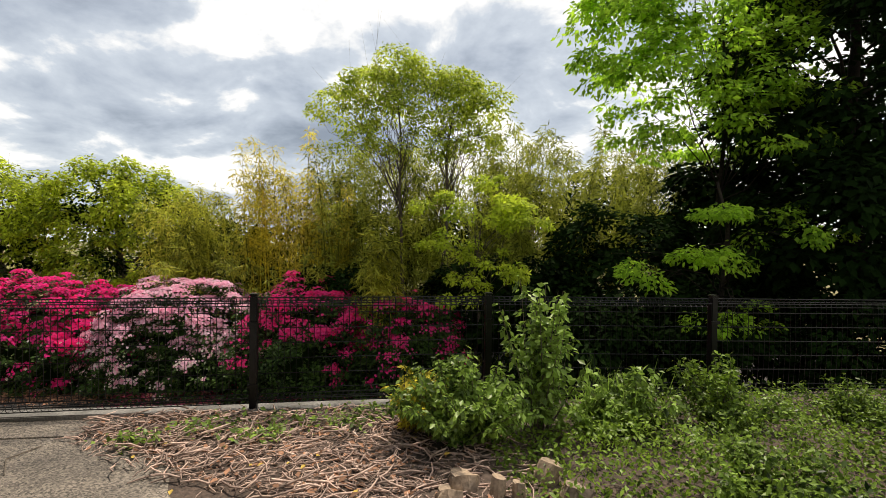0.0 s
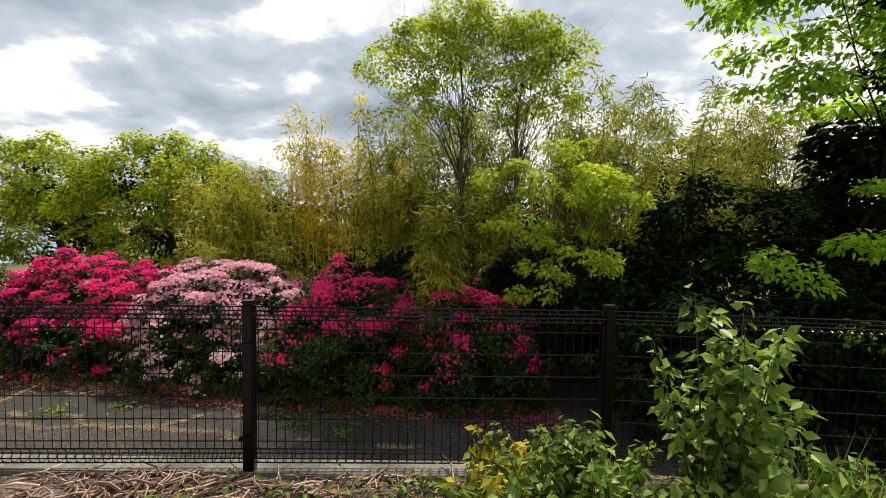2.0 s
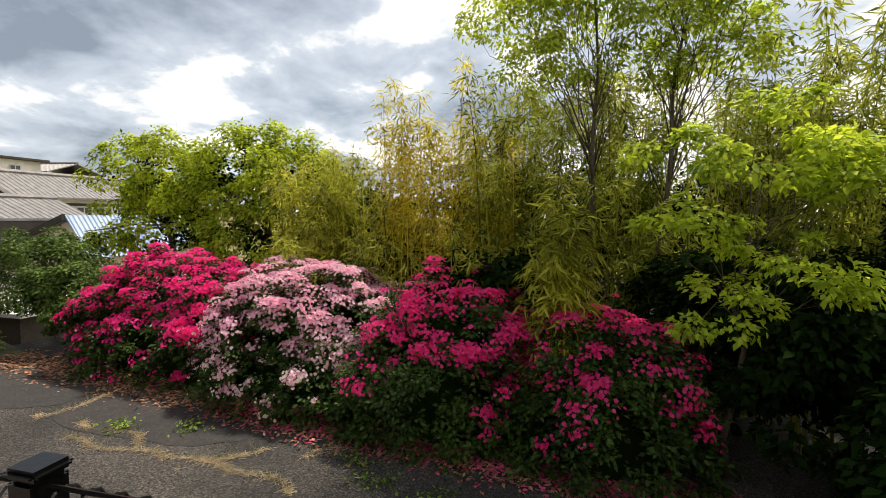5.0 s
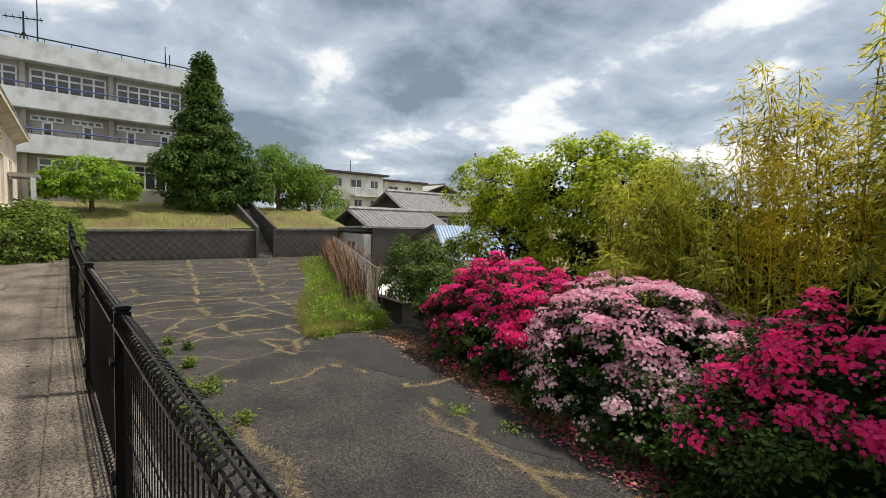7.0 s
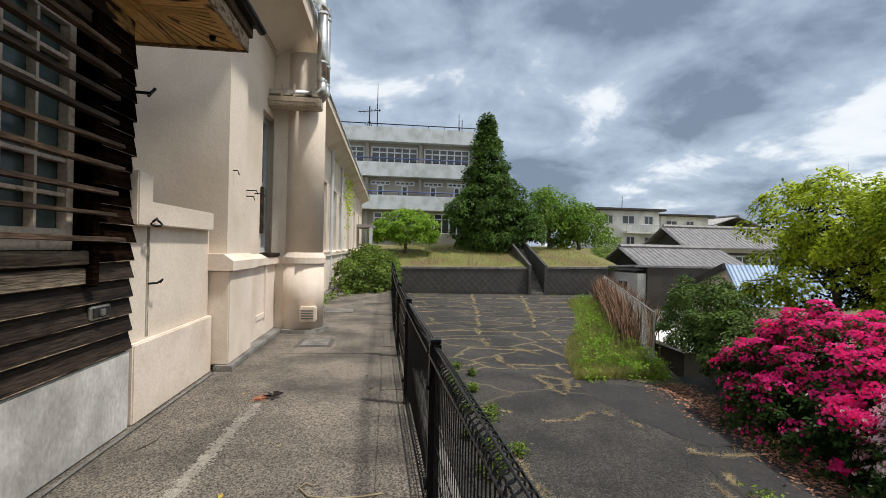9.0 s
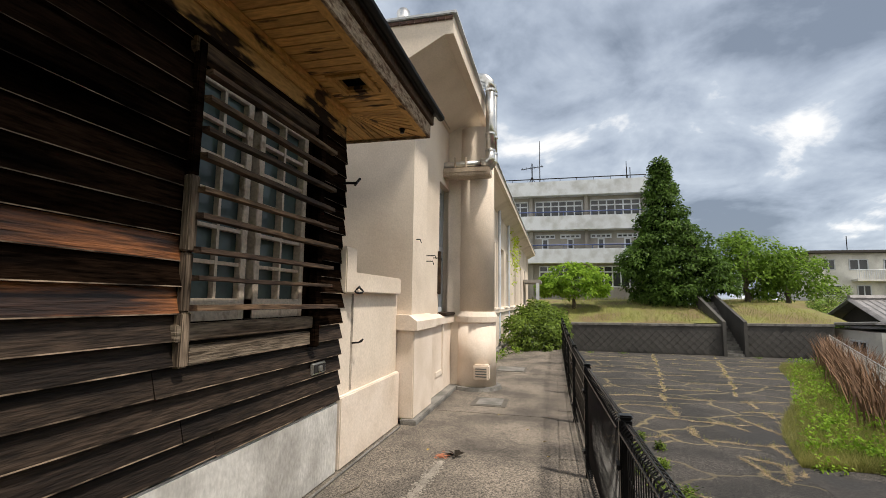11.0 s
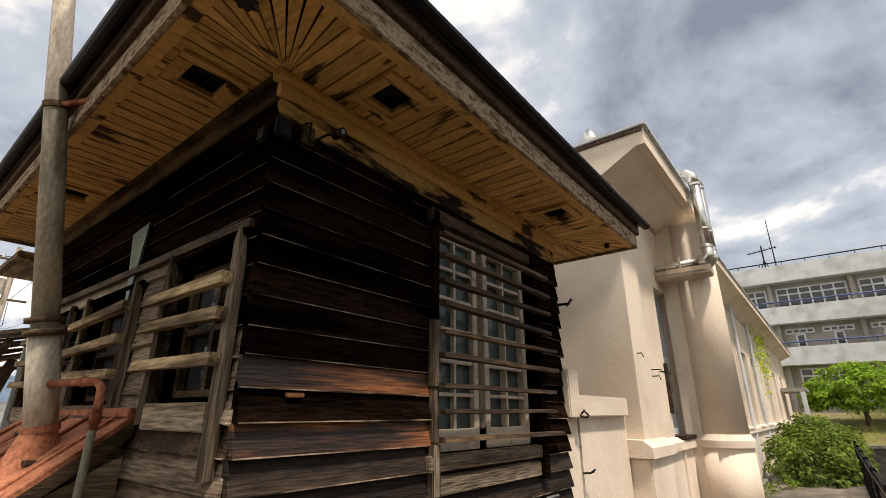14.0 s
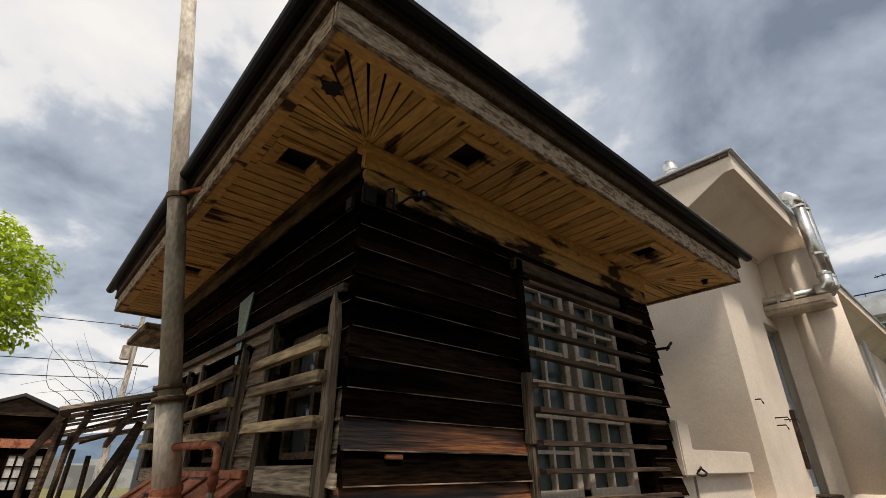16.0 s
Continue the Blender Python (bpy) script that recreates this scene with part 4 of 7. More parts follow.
for x, z in ((-6.75, 2.45), (-7.45, 2.2), (-7.6, 2.3), (-8.0, 2.3)):
    part("iron_hook", tube(bmesh.new(), [(x, WY, z), (x, WY + 0.14, z), (x - 0.03, WY + 0.15, z - 0.05)], 0.008, 5), M_black, wing, "small iron hook")
# column
smooth(part("column", tube(bmesh.new(), [(-9.3, 2.32, 1.38), (-9.3, 2.32, 4.9)], [0.345, 0.335], 28), M_stucco, wing))
smooth(part("column_base", tube(bmesh.new(), [(-9.3, 2.32, 0.05), (-9.3, 2.32, 1.20)], [0.375, 0.37], 28), M_stucco_b, wing))
part("column_cap", tube(bmesh.new(), [(-9.3, 2.32, 1.20), (-9.3, 2.32, 1.21), (-9.3, 2.32, 1.31), (-9.3, 2.32, 1.40)], [0.37, 0.40, 0.40, 0.35], 28), M_stucco_b, wing)
part("column_backing", boxm(-9.56, -9.10, WY, 2.32, 0.0, 4.95), M_stucco, wing)
part("column_foot", tube(bmesh.new(), [(-9.3, 2.32, -0.01), (-9.3, 2.32, 0.06)], [0.48, 0.46], 28), M_kerb, wing)
part("shutter_stop", boxm(-8.38, -8.31, WY + 0.0, WY + 0.05, 1.7, 2.45, 0.01), M_slat, wing, "dark wood strip beside the window")
# eaves: slab, sloped soffit, white metal cap
bm = prism(bmesh.new(), [(1.3, 4.85), (WY + 0.02, 4.85), (2.38, 5.16), (2.5, 5.16), (2.5, 5.42), (1.3, 5.42)], -10.0, -6.25, "x")
part("eave", bm, M_stucco, wing)
bm = prism(bmesh.new(), [(-6.95, 4.85), (-6.58, 4.85), (-6.26, 5.16), (-6.24, 5.40), (-6.95, 5.40)], -14.0, 1.30, "y")
part("eave", bm, M_stucco, wing)
part("eave_cap", boxm(-10.0, -6.2, -14, 2.55, 5.42, 5.47, 0.01), M_white, wing, "white metal roof cap")
bm = prism(bmesh.new(), [(1.3, 4.75), (WY, 4.75), (2.22, 4.98), (2.34, 4.98), (2.34, 5.16), (1.3, 5.16)], -36.4, -10.0, "x")
part("eave", bm, M_stucco, wing)
part("eave_cap", boxm(-36.5, -10.0, -14, 2.38, 5.16, 5.20, 0.01), M_white, wing)
bm = bmesh.new()
tube(bm, [(-16.9, WY + 0.08, 0.1), (-16.9, WY + 0.08, 4.8)], 0.05, 8)
part("downpipe", bm, M_white, wing, "white drain pipe")
part("downpipe", tube(bmesh.new(), [(-20.3, WY + 0.08, 0.1), (-20.3, WY + 0.08, 4.8)], 0.05, 8), M_white, wing)
part("porch_canopy", boxm(-33.6, -30.8, WY, 2.9, 2.75, 2.95, 0.02), M_greywall, wing, "small concrete porch canopy")
part("porch_post", boxm(-31.0, -30.8, 2.6, 2.8, 0.0, 2.75), M_white, wing)


def sash_window(x0, x1, z0, z1, y):
    w = part("window", boxm(x0, x1, y - 0.20, y - 0.19, z0, z1), M_frost if x1 > -9 else M_farglass, wing, "grey-green glass in white sash frame")
    bm = bmesh.new()
    t = 0.045
    for x in (x0 + t, (x0 + x1) / 2, x1 - t):
        box(bm, x - t, x + t, y - 0.188, y - 0.13, z0, z1)
    for z in (z0 + t, (z0 + z1) / 2, z1 - t):
        box(bm, x0, x1, y - 0.189, y - 0.125, z - t, z + t)
    part("window_frame", bm, M_white, w)
    part("window_sill", boxm(x0 - 0.05, x1 + 0.05, y - 0.2, y + 0.15, z0 - 0.05, z0 + 0.006, 0.01), M_slat if x1 > -9 else M_stucco_b, w)


for a, b, c, d in NEAR_WIN + FAR_WIN:
    sash_window(a, b, c, d, WY)
# unseen near-black slab that stands for the dark inside the rooms
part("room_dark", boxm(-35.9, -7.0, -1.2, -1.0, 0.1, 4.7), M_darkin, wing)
# access box on the column base
cb = thing("wall_grate", "small cream cast vent box on the column base", "vent", (-8.85, 2.35, 0.3))
bm = boxm(-9.06, -8.86, 2.34, 2.62, 0.20, 0.46, 0.02)
part("frame", bm, M_stucco_b, cb)
bm = bmesh.new()
for k in range(4):
    box(bm, -8.862, -8.85, 2.38, 2.58, 0.25 + 0.045 * k, 0.27 + 0.045 * k)
part("grille", bm, M_kerb, cb)
# hatch in the pavement
ht = thing("pavement_hatch", "flush square concrete inspection hatch in the walkway", "hatch", (-8.1, 2.75, 0))
part("cover", boxm(-8.35, -7.85, 2.55, 2.95, -0.01, 0.012, 0.006), M_kerb, ht)
part("frame", boxm(-8.42, -7.78, 2.48, 3.02, -0.01, 0.005, 0.004), M_crackline, ht)
# zinc duct up the eave
du = thing("zinc_duct", "pair of bright zinc flue ducts rising past the eave", "duct", (-8.9, 2.3, 4))
for x_, y_ in ((-8.72, 2.66), (-8.93, 2.68)):
    for nm, pth, r in (("elbow", [(x_, y_ - 0.16, 4.10), (x_, y_ - 0.05, 4.11), (x_, y_, 4.17), (x_, y_, 4.30)], 0.092),
                       ("riser", [(x_, y_, 4.28), (x_, y_, 5.52)], 0.085),
                       ("elbow", [(x_, y_, 5.50), (x_, y_ - 0.02, 5.63), (x_, y_ - 0.10, 5.71), (x_, y_ - 0.24, 5.73)], 0.092),
                       ("top_pipe", [(x_, y_ - 0.22, 5.73), (x_, 1.3, 5.73)], 0.085)):
        smooth(part(nm, tube(bmesh.new(), pth, r, 16), M_zinc, du))
    for z in (4.30, 4.62, 5.45):
        part("collar", tube(bmesh.new(), [(x_, y_, z), (x_, y_, z + 0.035)], 0.095, 16), M_zinc, du)
smooth(part("horizontal_pipe", tube(bmesh.new(), [(-8.74, WY - 0.1, 4.09), (-8.76, 2.56, 4.11)], 0.06, 14), M_zinc, du))
part("trough", boxm(-8.96, -8.64, WY - 0.1, 2.66, 3.86, 4.02, 0.02), M_dullduct, du, "dull beige duct trough")
part("trough_rib", boxm(-8.98, -8.62, WY, 2.60, 3.925, 3.945, 0.004), M_dullduct, du)
for y_ in (2.0, 2.2):
    part("strap", boxm(-8.70, -8.66, y_, y_ + 0.03, 4.02, 4.22, 0.004), M_dullduct, du)
du2 = thing("roof_ventilator", "zinc roof ventilator box with a bent pipe", "ventilator", (-8.0, 1.0, 5.47))
part("box", boxm(-9.0, -8.0, 0.4, 1.35, 5.47, 6.62, 0.04), M_zinc, du2)
part("box_seam", boxm(-7.995, -7.985, 0.85, 0.87, 5.5, 6.58, 0.002), M_dullduct, du2)
smooth(part("pipe", tube(bmesh.new(), [(-7.55, 1.35, 5.47), (-7.55, 1.35, 6.30), (-7.60, 1.32, 6.44), (-7.72, 1.28, 6.50), (-8.0, 1.2, 6.51)], 0.12, 16), M_zinc, du2))
for z in (5.9, 6.28):
    part("collar", tube(bmesh.new(), [(-7.55, 1.35, z), (-7.55, 1.35, z + 0.03)], 0.13, 16), M_zinc, du2)
# brick course under the roof cap at the end of the wing
BRM = mesh_of(boxm(-0.012, 0.012, -0.05, 0.05, -0.025, 0.025, 0.004), "brick", M_brickred)
for k in range(38):
    o_ = new("brick", BRM)
    under(o_, wing)
    o_.matrix_basis = pose(-6.235, 2.44 - 0.108 * k, 5.385)
# thin conduit along the slope of the eave
part("conduit", tube(bmesh.new(), [(-6.5, WY + 0.06, 4.86), (-8.9, WY + 0.06, 4.86)], 0.012, 6), M_dullduct, wing)

# ---- low stucco yard wall ----
lw = tagged(new("wall_low_yard"), "low cream stucco wall with a flat cap and end post", "wall", kind="structure")
part("body", boxm(-6.46, -4.74, 1.52, 1.72, 0.66, 1.68, 0.01), M_stucco, lw)
part("base", boxm(-6.46, -4.74, 1.50, 1.77, -0.01, 0.665, 0.012), M_stucco_b, lw)
part("cap", boxm(-6.40, -4.72, 1.46, 1.79, 1.67, 1.88, 0.012), M_stucco, lw)
part("end_post", boxm(-4.95, -4.71, 1.47, 1.80, 1.66, 2.12, 0.012), M_stucco, lw)
part("dark_slot", boxm(-5.065, -5.015, 1.719, 1.722, 0.68, 1.66), M_runoff, lw, "dark run-off stain line")
bm = tube(bmesh.new(), [(-4.95 + 0.07 * math.cos(a), 1.83 + 0.02 * math.sin(2 * a), 1.70 + 0.035 * math.sin(a)) for a in np.linspace(0, 2 * math.pi, 13)[:-1]], 0.010, 5, closed=True)
part("iron_ring", bm, M_black, lw, "rusty iron ring")
part("iron_hook", tube(bmesh.new(), [(-5.05, 1.70, 1.15), (-5.05, 1.80, 1.16), (-5.08, 1.83, 1.19), (-5.10, 1.80, 1.16)], 0.010, 5), M_black, lw)

# ---- black timber house ----
WX0, WX1, HY = -4.70, -1.42, 1.72      # ends of the front wall, and its face
Z0, ZT, ZS = 0.63, 3.22, 3.49          # foot of the boards, top of the boards, soffit
YB = -2.3                              # back corner of the side wall
house = thing("timber_house", "derelict timber house with blackened clapboards and ochre eaves", "house", (-3, 0, 0))
part("base", boxm(WX0, WX1 + 0.02, YB, HY + 0.04, -0.01, Z0, 0.012), M_whitebase, house, "peeling whitewashed concrete base")
# shell behind the boards, with the window openings left free
F_WIN = (-4.10, -2.74, 1.46, 3.03)
S_WINS = [(0.86, 1.56, 1.78, 2.50), (-0.62, 0.28, 1.78, 2.45), (-2.1, -1.1, 1.78, 2.45)]
bm = wall_with_openings(bmesh.new(), WX0, WX1, HY - 0.14, HY - 0.02, Z0, ZS + 0.1, [F_WIN])
part("front_shell", bm, M_char, house)
y = YB
for ya, yb, za, zb in sorted(S_WINS):
    for a, b, c, d in ((y, ya, Z0, ZS + 0.1), (ya, yb, Z0, za), (ya, yb, zb, ZS + 0.1)):
        part("side_shell", boxm(WX1 - 0.14, WX1 - 0.02, a, b, c, d), M_char, house)
    y = yb
part("side_shell", boxm(WX1 - 0.14, WX1 - 0.02, y, HY - 0.141, Z0, ZS + 0.1), M_char, house)
part("west_shell", boxm(WX0, WX0 + 0.12, YB, HY - 0.141, Z0, ZS + 0.1), M_char, house)
part("back_shell", boxm(WX0 + 0.121, WX1 - 0.141, YB, YB + 0.12, Z0, ZS + 0.1), M_char, house)
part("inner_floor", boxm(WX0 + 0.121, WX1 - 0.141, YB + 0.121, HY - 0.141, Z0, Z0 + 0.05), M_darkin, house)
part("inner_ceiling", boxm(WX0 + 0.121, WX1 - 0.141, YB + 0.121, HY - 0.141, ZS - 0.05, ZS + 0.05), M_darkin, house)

rb = random.Random(7)
PITCH = 0.144


def clap_front(x0, x1, z, mat):
    """One clapboard on the front: thick at its foot, lapped over the one below, a little crooked."""
    d0, d1, s = rb.uniform(-0.008, 0.008), rb.uniform(-0.008, 0.008), rb.uniform(0.026, 0.036) + (0.018 if z < 1.75 else 0.0)
    bm = bmesh.new()
    v = []
    for x, d in ((x0, d0), (x1, d1)):
        for y, zz in ((HY - 0.022, z + d), (HY + s, z + d), (HY + s - 0.003, z + d + 0.006), (HY + 0.002, z + PITCH + 0.03 + d), (HY - 0.022, z + PITCH + 0.03 + d)):
            v.append(bm.verts.new((x, y, zz)))
    for i in range(5):
        j = (i + 1) % 5
        f = bm.faces.new((v[i], v[j], v[5 + j], v[5 + i]))
        f.material_index = 1 if i == 1 else 0
    bm.faces.new(v[:5][::-1])
    bm.faces.new(v[5:])
    o = part("clapboard", bm, mat, house)
    o.data.materials.append(M_lip)
    return o


def clap_side(y0, y1, z, mat):
    d0, d1, s = rb.uniform(-0.008, 0.008), rb.uniform(-0.008, 0.008), rb.uniform(0.026, 0.036) + (0.018 if z < 1.75 else 0.0)
    bm = bmesh.new()
    v = []
    for y, d in ((y0, d0), (y1, d1)):
        for x, zz in ((WX1 - 0.022, z + d), (WX1 + s, z + d), (WX1 + s - 0.003, z + d + 0.006), (WX1 + 0.002, z + PITCH + 0.03 + d), (WX1 - 0.022, z + PITCH + 0.03 + d)):
            v.append(bm.verts.new((x, y, zz)))
    for i in range(5):
        j = (i + 1) % 5
        f = bm.faces.new((v[i], v[j], v[5 + j], v[5 + i]))
        f.material_index = 1 if i == 1 else 0
    bm.faces.new(v[:5][::-1])
    bm.faces.new(v[5:])
    o = part("clapboard", bm, mat, house)
    o.data.materials.append(M_lip)
    return o


n_rows = int(round((ZT - Z0) / PITCH))
for k in range(n_rows):
    z = Z0 + 0.02 + k * PITCH
    mat = M_char if z > 1.40 else M_char_worn
    if abs(z - 1.80) < 0.07 or abs(z - 1.52) < 0.07:
        mat = M_brown
    w_lo, w_hi = z + PITCH > F_WIN[2] - 0.06, z < F_WIN[3] + 0.05
    if w_lo and w_hi:
        clap_front(F_WIN[1] + 0.06, WX1 + 0.03, z, mat)
        clap_front(WX0 - 0.02 - rb.uniform(0, 0.05), F_WIN[0] - 0.05, z, M_char)
    else:
        if z < 1.46 and rb.random() < 0.6:
            c = rb.uniform(-3.2, -2.2)
            clap_front(c + 0.004, WX1 + 0.03, z, mat)
            clap_front(WX0 - 0.02, c, z, mat)
        else:
            clap_front(WX0 - 0.02, WX1 + 0.03, z, mat)
    mat = M_grey if z < 1.75 else M_char
    edges = [YB] + [q for w in sorted(S_WINS) if z + PITCH > w[2] - 0.03 and z < w[3] + 0.05 for q in (w[0] - 0.06, w[1] + 0.06)] + [HY - 0.003]
    for a, b in zip(edges[::2], edges[1::2]):
        clap_side(a, b, z, M_grey if (z < 1.42 or (0.2 < b < 0.9)) else (M_grey if (z < 2.05 and a > 1.4) else M_slat if z < 2.0 else M_char))
# little torn piece hanging from the brown board
part("splinter", boxm(-1.72, -1.62, HY + 0.02, HY + 0.042, 1.772, 1.795, 0.004), M_brown, house)

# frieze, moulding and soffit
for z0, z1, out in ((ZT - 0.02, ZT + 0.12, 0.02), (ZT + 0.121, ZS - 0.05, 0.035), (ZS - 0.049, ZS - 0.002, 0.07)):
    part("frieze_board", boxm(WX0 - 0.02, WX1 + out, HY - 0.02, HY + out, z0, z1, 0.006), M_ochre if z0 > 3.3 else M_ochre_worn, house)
    # side boards take the ochre that has their shade in its colour
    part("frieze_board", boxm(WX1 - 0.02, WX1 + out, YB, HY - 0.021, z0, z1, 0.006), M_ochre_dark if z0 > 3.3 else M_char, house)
OX0, OX1, OY0, OY1 = -5.50, -0.84, -2.90, 2.37   # outer line of the eaves
VENTS = [(-1.92, 2.06), (-4.12, 2.08), (-1.14, 1.33), (-1.14, -1.0)]
VH = 0.125


def soffit():
    """Tongue-and-groove boards under the eaves: straight runs, and fans at the corners."""
    g = 0.0065

    def quad(p, mat=M_ochre_y):
        bm = bmesh.new()
        a = [bm.verts.new((x, y, ZS)) for x, y in p]
        b = [bm.verts.new((x, y, ZS + 0.018)) for x, y in p]
        bm.faces.new(a)
        bm.faces.new(b[::-1])
        for i in range(len(p)):
            j = (i + 1) % len(p)
            bm.faces.new((a[i], a[j], b[j], b[i]))
        part("soffit_board", bm, mat, house)

    def run_x(xa, xb, y0, y1, step):
        x = xa
        while x < xb - 0.01:
            x2 = min(x + step, xb)
            cuts = [x, x2] + [q for vx, vy in VENTS if y0 < vy < y1 for q in (vx - VH, vx + VH) if x < q < x2]
            cuts.sort()
            for xa_, xb_ in zip(cuts[:-1], cuts[1:]):
                spans = [(y0, y1)]
                for vx, vy in VENTS:
                    if y0 < vy < y1 and vx - VH < (xa_ + xb_) / 2 < vx + VH:
                        spans = [(y0, vy - VH), (vy + VH, y1)]
                for s in spans:
                    quad([(xa_ + (g if xa_ == x else 0), s[0]), (xb_ - (g if xb_ == x2 else 0), s[0]), (xb_ - (g if xb_ == x2 else 0), s[1]), (xa_ + (g if xa_ == x else 0), s[1])])
            x = x2

    def run_y(ya, yb, x0, x1, step):
        y = ya
        while y < yb - 0.01:
            y2 = min(y + step, yb)
            cuts = [y, y2] + [q for vx, vy in VENTS if x0 < vx < x1 for q in (vy - VH, vy + VH) if y < q < y2]
            cuts.sort()
            for ya_, yb_ in zip(cuts[:-1], cuts[1:]):
                spans = [(x0, x1)]
                for vx, vy in VENTS:
                    if x0 < vx < x1 and vy - VH < (ya_ + yb_) / 2 < vy + VH:
                        spans = [(x0, vx - VH), (vx + VH, x1)]
                lo_, hi_ = ya_ + (g if ya_ == y else 0), yb_ - (g if yb_ == y2 else 0)
                for s in spans:
                    quad([(s[0], lo_), (s[1], lo_), (s[1], hi_), (s[0], hi_)], M_ochre_x)
            y = y2

    ya, xb, xa = HY + 0.02, WX1 + 0.02, WX0 - 0.02
    run_x(xa, xb, ya, OY1, 0.115)
    run_y(OY0, ya, xb, OX1, 0.112)
    run_y(OY0, ya, OX0, xa, 0.115)
    for cx, sx, lx in ((xb, 1, OX1 - xb), (xa, -1, xa - OX0)):
        ly = OY1 - ya
        n = 11
        angs = [math.pi / 2 * i / n for i in range(n + 1)]

        def edge(a):
            c, s = math.cos(a), math.sin(a)
            k = min(lx / max(c, 1e-6), ly / max(s, 1e-6))
            return (cx + sx * k * c, ya + k * s)
        for i in range(n):
            a0, a1 = angs[i] + 0.013, angs[i + 1] - 0.013
            p = [(cx + sx * 0.01 * math.cos(a0), ya + 0.01 * math.sin(a0)), edge(a0)]
            if edge(a0)[0] == edge(a0)[0] and (abs(edge(a0)[0] - (cx + sx * lx)) < 1e-4) and (abs(edge(a1)[1] - OY1) < 1e-4):
                p.append((cx + sx * lx, OY1))
            p += [edge(a1)]
            quad(p, M_ochre_x if i < n // 2 else M_ochre_y)


soffit()
part("border_board", boxm(OX0, OX1, OY1 - 0.075, OY1 - 0.001, ZS - 0.014, ZS - 0.001, 0.004), M_ochre, house)
part("border_board", boxm(OX1 - 0.075, OX1 - 0.001, OY0, OY1 - 0.076, ZS - 0.0145, ZS - 0.001, 0.004), M_ochre, house)
# near-black sheet above the boards, painted as the shade in gaps and vents
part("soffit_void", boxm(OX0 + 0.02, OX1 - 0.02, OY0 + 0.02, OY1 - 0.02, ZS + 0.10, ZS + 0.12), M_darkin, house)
for vx, vy in VENTS:
    bm = bmesh.new()
    for s in (1, -1):
        box(bm, vx - VH - 0.06, vx + VH + 0.06, vy + s * (VH + 0.03) - 0.03, vy + s * (VH + 0.03) + 0.03, ZS - 0.022, ZS - 0.001, 0.006)
        box(bm, vx + s * (VH + 0.03) - 0.03, vx + s * (VH + 0.03) + 0.03, vy - VH + 0.001, vy + VH - 0.001, ZS - 0.0222, ZS - 0.001, 0.006)
        box(bm, vx - VH, vx + VH, vy + s * (VH - 0.012) - 0.012, vy + s * (VH - 0.012) + 0.012, ZS - 0.010, ZS + 0.03, 0.003)
        box(bm, vx + s * (VH - 0.012) - 0.012, vx + s * (VH - 0.012) + 0.012, vy - VH + 0.025, vy + VH - 0.025, ZS - 0.010, ZS + 0.03, 0.003)
    part("eave_vent", bm, M_ochre, house, "square ochre vent frame over a dark hole")
# flat near-black shape for the dark of a hole, then a small black stub
part("broken_hole", prism(bmesh.new(), [(-1.0 + (0.055 + 0.016 * math.sin(2.3 * k) + 0.01 * math.cos(5.1 * k)) * math.cos(2 * math.pi * k / 17), 2.03 + (0.052 + 0.014 * math.sin(3.1 * k)) * math.sin(2 * math.pi * k / 17)) for k in range(17)], ZS - 0.003, ZS + 0.001, "z"), M_darkin, house, "ragged flat near-black patch that stands for a hole in the soffit")
part("broken_hole", tube(bmesh.new(), [(-5.25, 2.15, ZS - 0.05), (-5.25, 2.15, ZS - 0.001)], [0.02, 0.035], 9), M_black, house)
# fascia, roof edge, gutter
FZ0, FZ1 = ZS - 0.03, ZS + 0.13
for nm, m, z0, z1, o in (("fascia", M_fascia, FZ0, FZ1, 0.03), ("roof_edge_board", M_fascia_d, FZ1 + 0.001, FZ1 + 0.12, 0.06)):
    part(nm, boxm(OX0 - o, OX1 + o, OY1, OY1 + o, z0, z1, 0.006), m, house)
    part(nm, boxm(OX1, OX1 + o, OY0, OY1 - 0.001, z0, z1, 0.006), m, house)
    part(nm, boxm(OX0 - o, OX0, OY0, OY1 - 0.001, z0, z1, 0.006), m, house)
    part(nm, boxm(OX0 - o, OX1 + o, OY0 - o, OY0, z0, z1, 0.006), m, house)
gp = [(0.045 + 0.045 * math.cos(a), 0.045 * math.sin(a)) for a in np.linspace(math.pi, 2 * math.pi, 7)]
gp += [(0.045 + 0.040 * math.cos(a), 0.040 * math.sin(a) + 0.003) for a in np.linspace(2 * math.pi, math.pi, 7)]
part("gutter", prism(bmesh.new(), [(OY1 + 0.075 + u, FZ1 + 0.13 + v) for u, v in gp], OX0 - 0.16, OX1 + 0.15, "x"), M_gutter, house, "black half-round gutter")
part("gutter", prism(bmesh.new(), [(OX1 + 0.075 + u, FZ1 + 0.13 + v) for u, v in gp], OY0 - 0.15, OY1 + 0.06, "y"), M_gutter, house)
bm = bmesh.new()
e = 0.10
c = [(OX0 - e, OY0 - e), (OX1 + e, OY0 - e), (OX1 + e, OY1 + e), (OX0 - e, OY1 + e)]
lo = [bm.verts.new((x, y, FZ1 + 0.122)) for x, y in c]
hi = [bm.verts.new((x, y, FZ1 + 0.155)) for x, y in c]
r0, r1 = bm.verts.new((-3.3, 0.9, FZ1 + 1.15)), bm.verts.new((-3.3, -1.3, FZ1 + 1.15))
bm.faces.new(lo[::-1])
for i in range(4):
    bm.faces.new((lo[i], lo[(i + 1) % 4], hi[(i + 1) % 4], hi[i]))
bm.faces.new((hi[2], hi[3], r0))
bm.faces.new((hi[0], hi[1], r1))
bm.faces.new((hi[1], hi[2], r0, r1))
